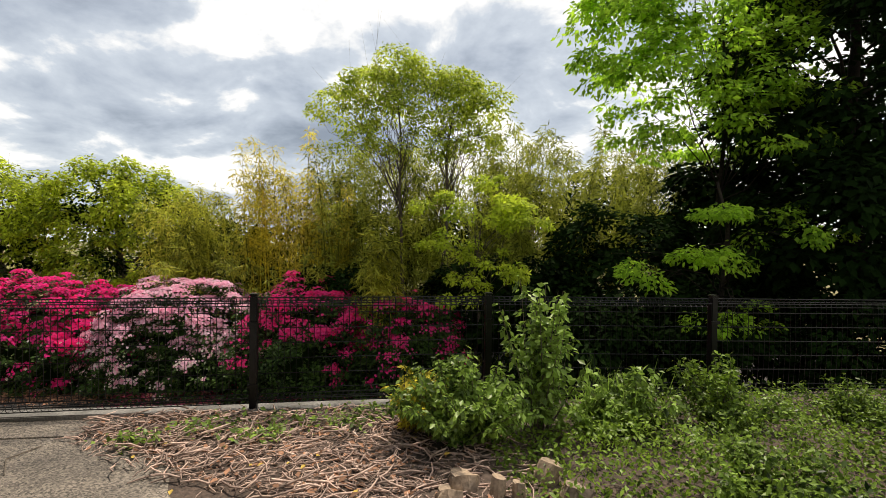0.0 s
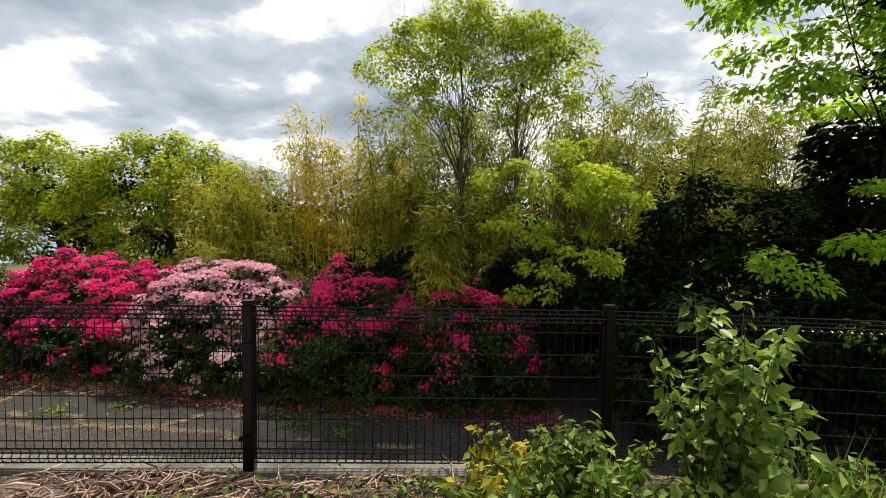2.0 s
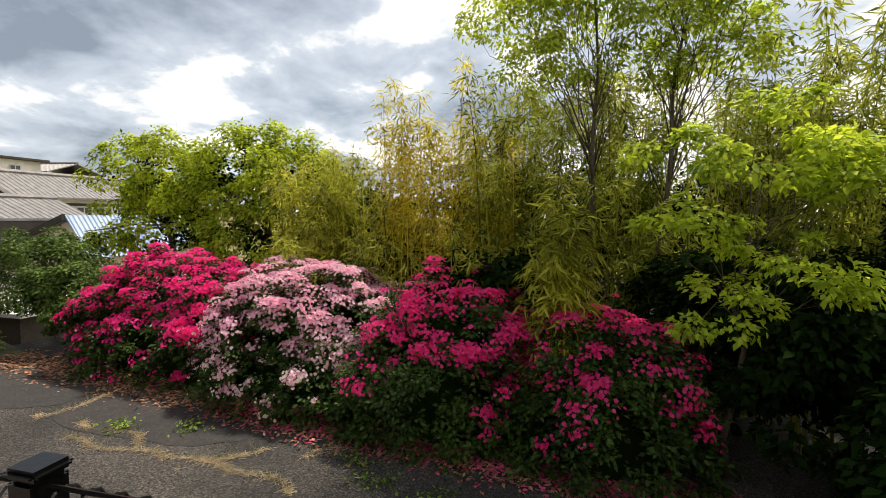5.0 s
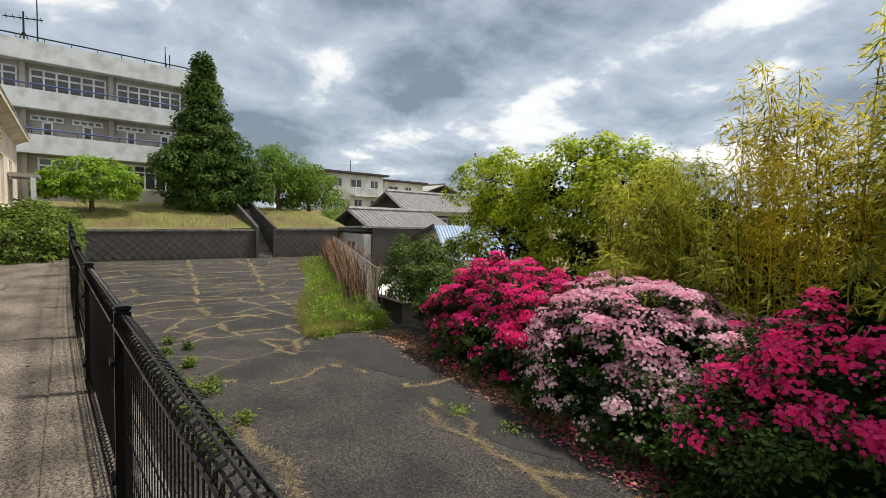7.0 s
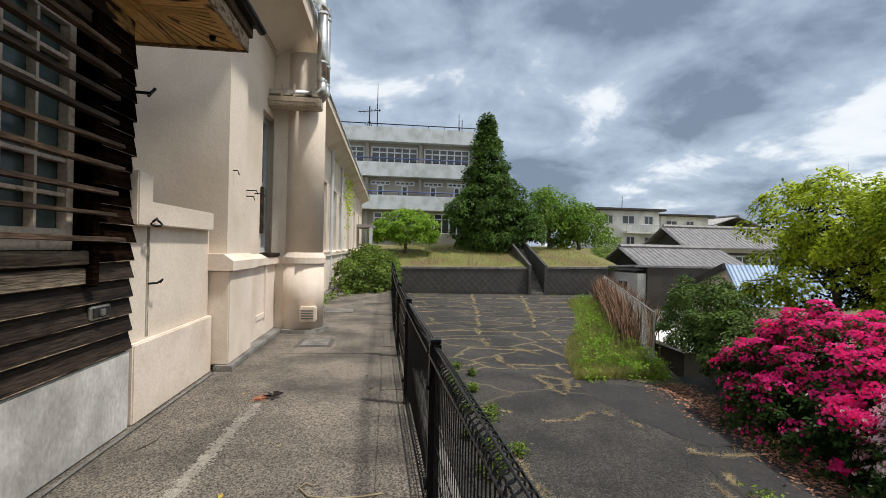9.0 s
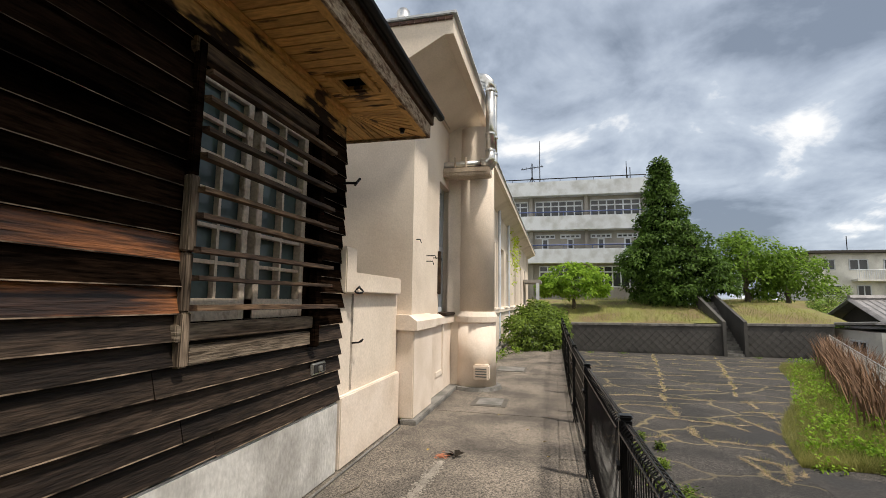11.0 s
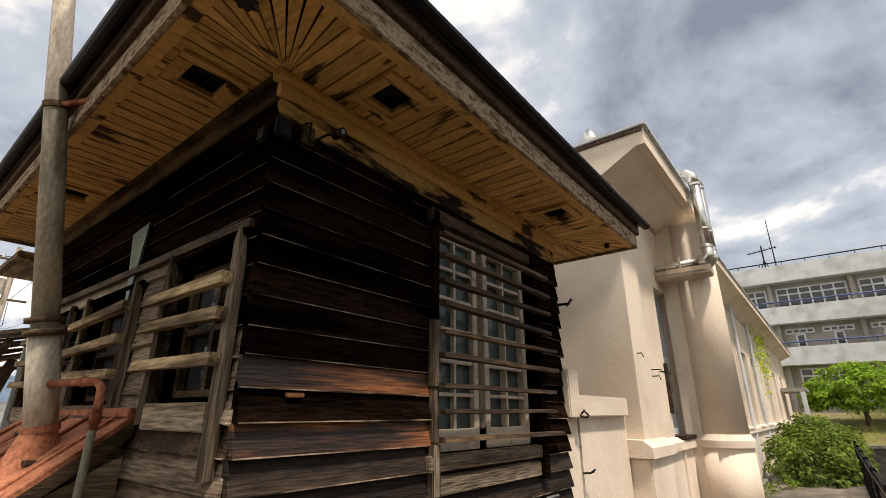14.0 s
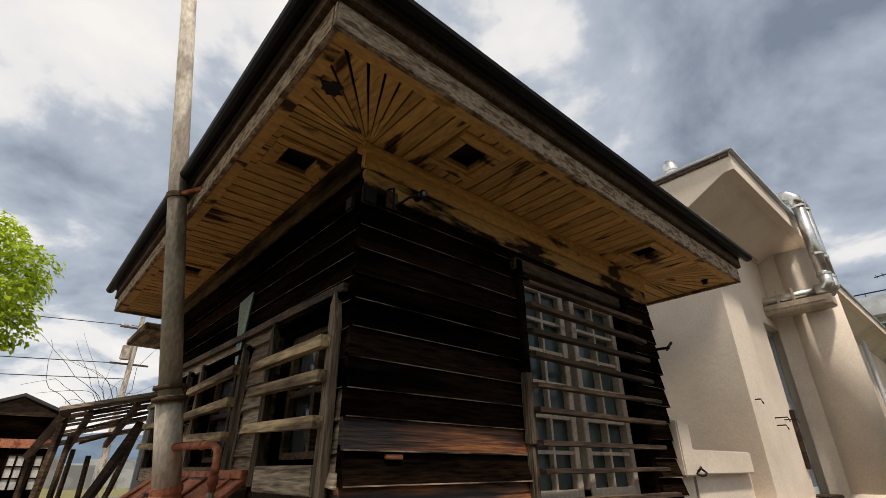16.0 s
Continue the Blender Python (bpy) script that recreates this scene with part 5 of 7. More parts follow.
bm.faces.new((hi[3], hi[0], r1, r0))
part("roof", bm, M_roofdark, house, "dark hipped sheet roof")

# ---- front window with its wooden bars ----
fw = part("window", boxm(F_WIN[0] - 0.04, F_WIN[1] + 0.04, HY - 0.10, HY - 0.09, F_WIN[2] - 0.02, F_WIN[3] + 0.02), M_frost, house, "many-paned window with frosted grey glass")
bm = bmesh.new()
sashes = ((-3.34, -2.77), (-4.07, -3.40))
for n_, (xa, xb) in enumerate(sashes):
    t = 0.032
    ya, yb = (HY - 0.088, HY - 0.04) if n_ == 0 else (HY - 0.087, HY - 0.02)
    for x in (xa + t, xb - t):
        box(bm, x - t, x + t, ya, yb, F_WIN[2], F_WIN[3], 0.004)
    for z in (F_WIN[2] + 0.07, F_WIN[3] - t):
        h = 0.07 if z < 2 else t
        box(bm, xa, xb, ya, yb - 0.002, z - h, z + h, 0.004)
    part("sash", bm, M_frame, fw, "grey-beige painted sash")
    bm = bmesh.new()
    for k in range(1, 6):
        z = F_WIN[2] + 0.14 + (F_WIN[3] - F_WIN[2] - 0.2) * k / 6
        box(bm, xa + 0.06, xb - 0.06, ya, yb - 0.012, z - 0.012, z + 0.012)
    box(bm, (xa + xb) / 2 - 0.012, (xa + xb) / 2 + 0.012, ya, yb - 0.010, F_WIN[2] + 0.14, F_WIN[3] - 0.06)
    part("glazing_bar", bm, M_frame, fw)
    bm = bmesh.new()
bm.free()
part("window_sill", boxm(F_WIN[0] - 0.08, F_WIN[1] + 0.1, HY - 0.1, HY + 0.07, F_WIN[2] - 0.10, F_WIN[2] - 0.005, 0.006), M_grey, fw)
part("window_head", boxm(F_WIN[0] - 0.12, F_WIN[1] + 0.08, HY - 0.1, HY + 0.055, F_WIN[3] + 0.005, F_WIN[3] + 0.10, 0.006), M_slat, fw)
# side casings: left one a grey stepped batten, right one dark
for k, (z0, z1, m) in enumerate(((1.22, 1.52, M_grey_v), (1.521, 1.86, M_grey_v), (1.861, 2.3, M_grey_v), (2.301, 3.12, M_char))):
    part("casing_piece", boxm(F_WIN[1] + 0.0, F_WIN[1] + 0.075 - 0.01 * (k % 2), HY + 0.02, HY + 0.075 - 0.012 * (k % 2), z0, z1, 0.008), m, fw)
part("casing", boxm(F_WIN[0] - 0.09, F_WIN[0] + 0.0, HY + 0.02, HY + 0.09, 1.20, 3.12, 0.008), M_char, fw)
rs = random.Random(11)
for k in range(9):
    z = 1.535 + 0.174 * k
    x0, x1 = F_WIN[0] - 0.20 - rs.uniform(0, 0.10), F_WIN[1] + 0.03
    if k == 0:
        x0 -= 0.08
    bm = bmesh.new()
    a, b = rs.uniform(-0.012, 0.012), rs.uniform(-0.012, 0.012)
    t = rs.uniform(0.014, 0.02)
    nseg = 7
    rings = []
    for i in range(nseg + 1):
        f = i / nseg
        x, zz = x0 + (x1 - x0) * f, z + a * (1 - f) + b * f + rs.uniform(-0.003, 0.003)
        rings.append([bm.verts.new((x, yy, zz + dz)) for yy, dz in ((HY + 0.082, -t), (HY + 0.135, -t + 0.004), (HY + 0.132, t), (HY + 0.082, t + 0.003))])
    for i in range(nseg):
        for j in range(4):
            bm.faces.new((rings[i][j], rings[i][(j + 1) % 4], rings[i + 1][(j + 1) % 4], rings[i + 1][j]))
    bm.faces.new(rings[0])
    bm.faces.new(rings[-1][::-1])
    part("bar", bm, M_slat, fw)
part("apron_board", boxm(F_WIN[0] - 0.06, F_WIN[1] - 0.02, HY + 0.005, HY + 0.05, 1.22, 1.335, 0.008), M_grey, fw)
# small metal outlet box, wire hook, loop
ob_ = thing("meter_socket", "small open metal socket box on the boards", "box", (-4.28, HY + 0.03, 1.0))
part("frame", boxm(-4.40, -4.16, HY + 0.025, HY + 0.055, 0.955, 1.055, 0.01), M_zinc, ob_)
# thin near-black plate on the face, painted as the shade of the opening
part("recess", boxm(-4.38, -4.18, HY + 0.056, HY + 0.06, 0.97, 1.04), M_darkin, ob_)
part("knob", boxm(-4.30, -4.24, HY + 0.061, HY + 0.08, 0.98, 1.03, 0.006), M_zinc, ob_)
hk = thing("wall_bracket", "small black iron bracket on the house corner", "bracket", (-4.7, HY, 2.75))
part("arm", tube(bmesh.new(), [(-4.68, HY + 0.02, 2.75), (-4.70, HY + 0.16, 2.75), (-4.74, HY + 0.17, 2.80), (-4.78, HY + 0.10, 2.75)], 0.014, 6), M_black, hk)
# security camera at the corner
cc = thing("security_camera", "small black security camera on a bracket at the corner", "camera device", (-1.55, HY, 3.2))
part("plate", boxm(-1.62, -1.54, HY + 0.03, HY + 0.045, 3.12, 3.24, 0.004), M_fascia_d, cc)
part("bracket", tube(bmesh.new(), [(-1.55, HY + 0.04, 3.24), (-1.55, HY + 0.10, 3.22), (-1.55, HY + 0.10, 3.08), (-1.61, HY + 0.10, 3.08), (-1.61, HY + 0.04, 3.10)], 0.007, 5), M_gutter, cc)
part("arm", tube(bmesh.new(), [(-1.60, HY + 0.05, 3.14), (-1.64, HY + 0.13, 3.18), (-1.68, HY + 0.16, 3.19)], 0.008, 6), M_black, cc)
smooth(part("body", tube(bmesh.new(), [(-1.68, HY + 0.15, 3.18), (-1.66, HY + 0.24, 3.165)], 0.024, 12), M_black, cc))
part("lens", tube(bmesh.new(), [(-1.66, HY + 0.241, 3.165), (-1.66, HY + 0.245, 3.164)], 0.014, 12), M_farglass, cc)
jb = thing("junction_box", "dark broken junction boxes at the eave corner", "box", (-1.38, HY, 3.15))
part("case", boxm(-1.46, -1.37, HY + 0.035, HY + 0.07, 3.08, 3.20, 0.01), M_gutter, jb)
part("lid", boxm(WX1 + 0.04, WX1 + 0.07, HY - 0.1, HY - 0.02, 3.07, 3.16, 0.01), M_gutter, jb)

# ---- side wall: boarded windows ----
rs2 = random.Random(5)
for wi, (ya, yb, za, zb) in enumerate(S_WINS):
    w = part("window", boxm(WX1 - 0.12, WX1 - 0.11, ya, yb, za, zb), M_farglass, house, "broken side window behind nailed boards")
    bm = bmesh.new()
    for y in (ya + 0.02, (ya + yb) / 2, yb - 0.02):
        box(bm, WX1 - 0.10, WX1 - 0.06, y - 0.02, y + 0.02, za, zb)
    for z in (za + 0.02, (za + zb) / 2, zb - 0.02):
        box(bm, WX1 - 0.101, WX1 - 0.062, ya, yb, z - 0.018, z + 0.018)
    part("sash", bm, M_slat, w)
    for y in (ya - 0.04, yb + 0.04):
        zl = za - 0.36 if wi == 0 and y > yb else za - 0.14
        part("casing", prism(bmesh.new(), [(y - 0.05, zl), (y + 0.045, zl + 0.01), (y + 0.038, zb - 0.1), (y + 0.004, zb + 0.10), (y - 0.03, zb + 0.02), (y - 0.028, za + 0.2)], WX1 + 0.03, WX1 + 0.072, "x"), M_grey_v, w)
    part("window_head", boxm(WX1 - 0.05, WX1 + 0.055, ya - 0.08, yb + 0.08, zb + 0.05, zb + 0.085, 0.008), M_char, w)
    for k in range(3):
        z = za + 0.16 + 0.2 * k + rs2.uniform(-0.02, 0.02)
        d = rs2.uniform(-0.02, 0.02)
        bm = prism(bmesh.new(), [(ya - 0.14 - rs2.uniform(0, 0.06), z - 0.026 + d), (yb + 0.05, z - 0.03 - d), (yb + 0.055, z + 0.028 - d), (ya - 0.14, z + 0.024 + d)], WX1 + 0.073, WX1 + 0.125, "x")
        part("nailed_board", bm, M_beam, w)
    part("apron_board", boxm(WX1 + 0.035, WX1 + 0.075, ya, yb, za - 0.16, za - 0.03, 0.006), M_grey, w)
bm = prism(bmesh.new(), [(0.24, 2.98), (0.14, 2.42), (0.10, 2.43), (-0.05, 2.95)], WX1 + 0.03, WX1 + 0.045, "x")
part("loose_panel", bm, M_frost, house, "torn grey sheet hanging under the eave")
bm = prism(bmesh.new(), [(YB, 2.63), (HY - 0.05, 2.585), (HY - 0.05, 2.63), (YB, 2.68)], WX1 + 0.03, WX1 + 0.06, "x")
part("belt_rail", bm, M_slat, house)

# ---- rusted shed roof, flue pipe and bent pipe ----
sh = thing("rusted_lean_to", "low lean-to with a rusted red metal roof", "shed", (-1.1, -0.4, 0))
part("body", prism(bmesh.new(), [(WX1 + 0.04, 0), (-0.80, 0), (-0.80, 1.16), (WX1 + 0.04, 1.62)], -1.5, 0.60, "y"), M_grey, sh, "grey board walls")
for k in range(6):
    part("wall_board", prism(bmesh.new(), [(WX1 + 0.04, 0.05 + 0.24 * k), (-0.79, 0.05 + 0.24 * k if k < 5 else 1.16), (-0.79, min(1.16, 0.28 + 0.24 * k)), (WX1 + 0.04, 0.28 + 0.24 * k)], 0.601, 0.625, "y"), M_grey, sh)
bm = prism(bmesh.new(), [(WX1 + 0.04, 1.665), (-0.72, 1.16), (-0.72, 1.19), (WX1 + 0.04, 1.695)], -1.6, 0.70, "y")
r_ = part("roof", bm, M_rust, sh, "rusted red sheet roof")
for y in (-1.3, -0.85, -0.4, 0.05, 0.5):
    part("seam", tube(bmesh.new(), [(WX1 + 0.05, y, 1.695), (-0.72, y, 1.195)], 0.014, 5), M_rust, r_)
for y_, x_ in ((0.15, -1.05), (-0.6, -1.2), (-0.2, -0.9)):
    z_ = 1.69 - (x_ - WX1) * 0.72 + 0.012
    part("loose_slat", boxm(x_ - 0.02, x_ + 0.03, y_ - 0.25, y_ + 0.2, z_, z_ + 0.025, 0.004), M_slat, sh)
part("barge_board", prism(bmesh.new(), [(WX1 + 0.04, 1.58), (-0.72, 1.075), (-0.72, 1.16), (WX1 + 0.04, 1.664)], 0.665, 0.70, "y"), M_slat, sh)
part("roof_edge", boxm(WX1 + 0.04, WX1 + 0.08, -1.6, 0.70, 1.68, 1.73, 0.006), M_rust, sh)
fl = thing("flue_pipe", "tall leaning grey flue pipe bracketed to the eave", "pipe", (-1.12, 0.15, 1.4))
P0, P1, P2 = Vector((-1.12, 0.15, 1.45)), Vector((-0.70, 0.20, 3.64)), Vector((-0.36, 0.17, 5.7))
Pc = P0.lerp(P1, 0.33)
smooth(part("lower_pipe", tube(bmesh.new(), [P0, Pc], 0.082, 18), M_oldpipe, fl))
smooth(part("upper_pipe", tube(bmesh.new(), [Pc, P1, P2], [0.070, 0.064, 0.058], 18), M_oldpipe, fl))
dirn = (P1 - P0).normalized()
for k, (o, r) in enumerate(((-0.035, 0.105), (0.04, 0.10))):
    smooth(part("collar", tube(bmesh.new(), [Pc + dirn * o, Pc + dirn * (o + 0.03)], r, 18), M_fascia_d, fl, "dark joint collar"))
part("foot", tube(bmesh.new(), [P0 + Vector((0.03, 0, -0.09)), P0 + dirn * 0.16], [0.17, 0.085], 16), M_rust, fl, "rusty red flashing cone")
part("band", tube(bmesh.new(), [P0 + dirn * 0.15, P0 + dirn * 0.19], 0.095, 16), M_rust, fl, "rusty clamp band")
part("bracket", tube(bmesh.new(), [P1 + Vector((0, 0.0, -0.05)), (OX1 + 0.02, 0.45, 3.58)], 0.018, 6), M_rust, fl, "rusty bracket")
part("strap", tube(bmesh.new(), [P1 - dirn * 0.08, P1 - dirn * 0.04], 0.074, 16), M_fascia_d, fl)
bp = thing("bent_pipe", "rusted bent iron pipe beside the flue", "pipe", (-1.17, 0.75, 0))
smooth(part("pipe", tube(bmesh.new(), [(-1.05, 0.18, 1.86), (-1.14, 0.60, 1.865), (-1.16, 0.69, 1.86), (-1.17, 0.74, 1.83), (-1.17, 0.75, 1.77), (-1.17, 0.752, 1.62)], 0.022, 12), M_rust, bp))
smooth(part("standpipe", tube(bmesh.new(), [(-1.17, 0.752, 1.64), (-1.17, 0.76, 0.0)], 0.0205, 12), M_greenpipe, bp, "olive-grey worn lower pipe"))
for q_ in ((-1.17, 0.751, 1.70), (-1.135, 0.585, 1.864)):
    smooth(part("fitting", tube(bmesh.new(), [(q_[0], q_[1] - (0.0 if q_[2] < 1.8 else 0.04), q_[2] - (0.05 if q_[2] < 1.8 else 0.0)), q_], 0.028, 12), M_rust, bp))

# ---- the yard behind: wrecked canopy, old shed, pole, wires ----
pg = thing("collapsed_canopy", "collapsing slatted timber canopy on leaning posts", "canopy", (-1.1, -4, 0))
rp_ = random.Random(2)
for k in range(13):
    y, dz = -3.3 - 0.128 * k, -0.030 * k
    a, b = rp_.uniform(-0.02, 0.02) + dz, rp_.uniform(-0.02, 0.02) + dz
    xl = -0.66 + rp_.uniform(-0.07, 0.07) + 0.008 * k
    if k in (4, 9):
        xl -= 0.35
    part("slat", prism(bmesh.new(), [(xl, 2.30 + a), (-1.85, 2.62 + b), (-1.85, 2.65 + b), (xl, 2.33 + a)], y, y + 0.085, "y"), M_slat, pg)
part("edge_beam", tube(bmesh.new(), [(-0.62, -3.2, 2.33), (-1.9, -3.2, 2.68)], 0.045, 4), M_grey, pg, "grey weathered front beam")
part("end_beam", tube(bmesh.new(), [(-0.68, -3.2, 2.30), (-0.54, -5.0, 1.90)], 0.055, 4), M_slat, pg)
for x, z in ((-0.95, 2.30), (-1.4, 2.42)):
    part("rafter", prism(bmesh.new(), [(-3.25, z), (-4.95, z - 0.40), (-4.95, z - 0.33), (-3.25, z + 0.07)], x, x + 0.06, "x"), M_slat, pg)
for x, y, dx, r in ((-0.70, -3.35, 0.14, 0.045), (-0.86, -4.0, 0.07, 0.035), (-0.98, -4.6, 0.05, 0.03), (-1.2, -4.9, -0.04, 0.035), (-0.58, -4.9, 0.05, 0.04)):
    part("post", tube(bmesh.new(), [(x + dx, y, 0), (x, y, 2.28 + 0.23 * (y + 3.3))], r, 5), M_slat, pg)
part("leaning_brace", tube(bmesh.new(), [(-0.50, -3.6, 0.0), (-1.22, -3.6, 1.55), (-1.52, -3.6, 2.28)], 0.06, 4), M_slat, pg, "dark leaning timber brace")
part("leaning_brace", tube(bmesh.new(), [(-0.95, -3.9, 0.0), (-1.40, -3.9, 1.5), (-1.55, -3.9, 2.2)], 0.035, 4), M_slat, pg)
wp = thing("white_post", "white painted board post behind the house", "post", (-1.52, -3.0, 0))
part("board", boxm(-1.67, -1.46, -3.03, -2.99, 0, 2.5, 0.004), M_white, wp)
part("rear_eave", boxm(-2.6, -1.12, -3.7, -2.6, 3.24, 3.32, 0.01), M_beam, house, "weathered rear eave")
os_ = thing("old_shed", "small dark gabled timber shed", "shed", (0.2, -13, 0))
part("wall", boxm(-1.25, 1.2, -15, -12, 0, 2.93), M_char, os_)
part("roof", ridge_roof(bmesh.new(), -1.25, 0.56, -15, -12, 2.90, 3.36, "y", 0.22, 0.07), M_roofdark, os_)
part("gable", prism(bmesh.new(), [(-1.25, 2.92), (0.56, 2.92), (-0.345, 3.33)], -11.99, -11.95, "y"), M_slat, os_)
part("eave_board", boxm(-1.3, 1.2, -11.99, -11.9, 2.2, 2.4), M_rust, os_)
bm = bmesh.new()
for x in np.linspace(-1.10, -0.43, 5):
    box(bm, x - 0.02, x + 0.02, -11.96, -11.93, 1.30, 2.05)
for z in np.linspace(1.30, 2.05, 4):
    box(bm, -1.10, -0.43, -11.962, -11.94, z - 0.015, z + 0.015)
wd = part("window", boxm(-1.10, -0.43, -11.985, -11.965, 1.30, 2.05), M_whitebase, os_, "papered pale window")
part("frame", bm, M_char, wd)
up = thing("utility_pole", "concrete utility pole with crossarms and insulators", "pole", (-4.75, -30, 0))
part("pole", tube(bmesh.new(), [(-4.75, -30, -0.5), (-4.75, -30, 10.4)], [0.19, 0.13], 10), M_oldpipe, up)
for z in (7.4, 9.6):
    part("crossarm", boxm(-5.7, -3.7, -30.06, -29.94, z, z + 0.1), M_fascia_d, up)
part("transformer", tube(bmesh.new(), [(-4.35, -29.9, 7.7), (-4.35, -29.9, 8.5)], 0.26, 12), M_oldpipe, up)
for x in (-5.6, -5.2, -4.2, -3.8):
    part("insulator", tube(bmesh.new(), [(x, -30, 9.7), (x, -30, 9.95)], [0.07, 0.05], 8), M_white, up)
for dz, x2 in ((9.8, 40), (7.5, 40), (6.6, 40)):
    wr = thing("power_line", "thin sagging overhead cable", "cable", (-4.7, -30, dz), group="cables")
    part("cable", tube(bmesh.new(), [(-4.7, -30, dz), (4, -30.2, dz - 0.5), (20, -30.5, dz - 0.6), (x2, -31, dz + 0.6)], 0.022, 4), M_black, wr)
vn = thing("bare_vine", "tangle of bare leafless vine stems", "vine", (-1.2, -4.2, 2.4))
rv = np.random.default_rng(4)
bm = bmesh.new()
for k in range(18):
    p = Vector((-1.15 + rv.normal() * 0.15, -4.3 + rv.normal() * 0.2, 2.45))
    pts = [p.copy()]
    d = Vector((rv.normal() * 0.12, rv.normal() * 0.1, 0.18))
    for _ in range(9):
        d = d + Vector((rv.normal() * 0.07, rv.normal() * 0.06, rv.normal() * 0.07 - 0.014))
        p = p + d * 0.42
        pts.append(p.copy())
    tube(bm, pts, [0.0045 - 0.0003 * i for i in range(len(pts))], 4)
part("stem", bm, M_bark, vn)
# town and hills far off
tn = thing("distant_town", "distant low town of pale blocks", "town", (20, -400, -6), kind="structure")
bm = bmesh.new()
rt = random.Random(3)
for k in range(160):
    x, y = rt.uniform(-160, 260), rt.uniform(-520, -240)
    w, h = rt.uniform(6, 16), rt.uniform(4, 13)
    box(bm, x, x + w, y, y + rt.uniform(6, 14), -6, -6 + h)
part("blocks", bm, M_town, tn)
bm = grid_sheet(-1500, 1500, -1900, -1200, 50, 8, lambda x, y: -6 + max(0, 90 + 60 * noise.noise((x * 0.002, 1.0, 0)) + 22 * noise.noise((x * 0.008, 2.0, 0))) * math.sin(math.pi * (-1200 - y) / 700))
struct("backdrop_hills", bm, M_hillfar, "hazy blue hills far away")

# ---- black mesh fence ----
PTOP = 1.0


ROLL = 0.035
Z_TOP, Z_FOOT = PTOP - 0.045, 0.115
fence = thing("mesh_fence", "black welded mesh fence with rolled top and foot", "fence", (-4, FY, 0))


def upright_wire():
    """One vertical wire, curled round at the top and at the foot."""
    top = [(ROLL * math.sin(a), Z_TOP - ROLL * math.cos(a)) for a in np.linspace(0, 2 * math.pi * 0.95, 11)]
    foot = [(ROLL * math.sin(a), Z_FOOT + ROLL * math.cos(a)) for a in np.linspace(0, 2 * math.pi * 0.95, 8)]
    return [(0, y, z) for y, z in foot[::-1]] + [(0, 0, 0.5)] + [(0, y, z) for y, z in top]


WIRE = mesh_of(tube(bmesh.new(), upright_wire(), [0.003] * 8 + [0.0021] + [0.0034] * 11, 4, caps=False), "upright_wire", M_black)
LINES = [(0.005, z) for z in np.linspace(0.20, 0.86, 6)] + [((ROLL + 0.004) * math.sin(a), Z_TOP - (ROLL + 0.004) * math.cos(a)) for a in (0.2, 1.7, 3.3, 4.8)] + [((ROLL + 0.003) * math.sin(a), Z_FOOT + (ROLL + 0.003) * math.cos(a)) for a in (0.2, 1.7, 3.3, 4.8)]
LW = {}
PM = mesh_of(boxm(-0.032, 0.032, -0.032, 0.032, 0.0, PTOP + 0.01, 0.008), "post", M_black)
CM = mesh_of(boxm(-0.037, 0.037, -0.037, 0.037, PTOP + 0.01, PTOP + 0.03, 0.008), "cap", M_black)
BM = mesh_of(boxm(-0.045, 0.045, -0.05, -0.033, -0.015, 0.015, 0.004), "clamp", M_black)


def child(name, me, parent, m):
    o = new(name, me)
    o.parent = parent
    if parent.type == "EMPTY" and parent is fence:
        o.matrix_parent_inverse = Matrix.Translation(parent.location).inverted()
    o.matrix_basis = m
    return o


def fence_post(x, y, yaw=0):
    p = child("post", PM, fence, pose(x, y, 0, 0, 0, yaw))
    child("cap", CM, p, pose(0, 0, 0))
    child("clamp", BM, p, pose(0, 0, 0.235))
    child("clamp", BM, p, pose(0, 0, 0.775))


def fence_panel(a, b, single):
    ln = math.hypot(b[0] - a[0], b[1] - a[1])
    m = pose(a[0], a[1], 0.0, 0, 0, math.degrees(math.atan2(b[1] - a[1], b[0] - a[0])))
    bm = tube(bmesh.new(), [(0.03, LINES[0][0], LINES[0][1]), (ln - 0.03, LINES[0][0], LINES[0][1])], 0.0035, 5)
    p = child("panel", mesh_of(bm, "panel", M_black), fence, m)
    key = round(ln, 3)
    n = int(ln / 0.05)
    if single:
        if key not in LW:
            LW[key] = [mesh_of(tube(bmesh.new(), [(0.03, 0, 0), (ln - 0.03, 0, 0)], r, 5), "line_wire", M_black) for r in (0.0035, 0.0047)]
        for k, (y, z) in enumerate(LINES[1:]):
            child("line_wire", LW[key][1 if k > 4 else 0], p, pose(0, y, z))
        for i in range(1, n):
            child("upright_wire", WIRE, p, pose(ln * i / n, 0, 0))
    else:
        bm = bmesh.new()
        for k, (y, z) in enumerate(LINES[1:]):
            tube(bm, [(0.03, y, z), (ln - 0.03, y, z)], 0.004, 4)
        base_ = upright_wire()
        for i in range(1, n):
            tube(bm, [(ln * i / n, y, z) for _, y, z in base_[::2]], 0.0027, 3, caps=False)
        o = child("far_wire_mesh", mesh_of(bm, "far_wire_mesh", M_black), p, pose(0, 0, 0))
        o["kind"] = "stuff"


POSTS = [(-17.2, 4.0), (-15.2, 4.0), (-13.2, 4.0), (-11.2, 4.0), (-9.2, 4.0), (-7.18, 4.02), (-5.17, 4.06), (-3.15, 4.12), (-1.12, 4.19), (0.96, FY + 0.04), (3.05, 4.0), (5.1, 3.8), (7.1, 3.6), (9.1, 3.4)]
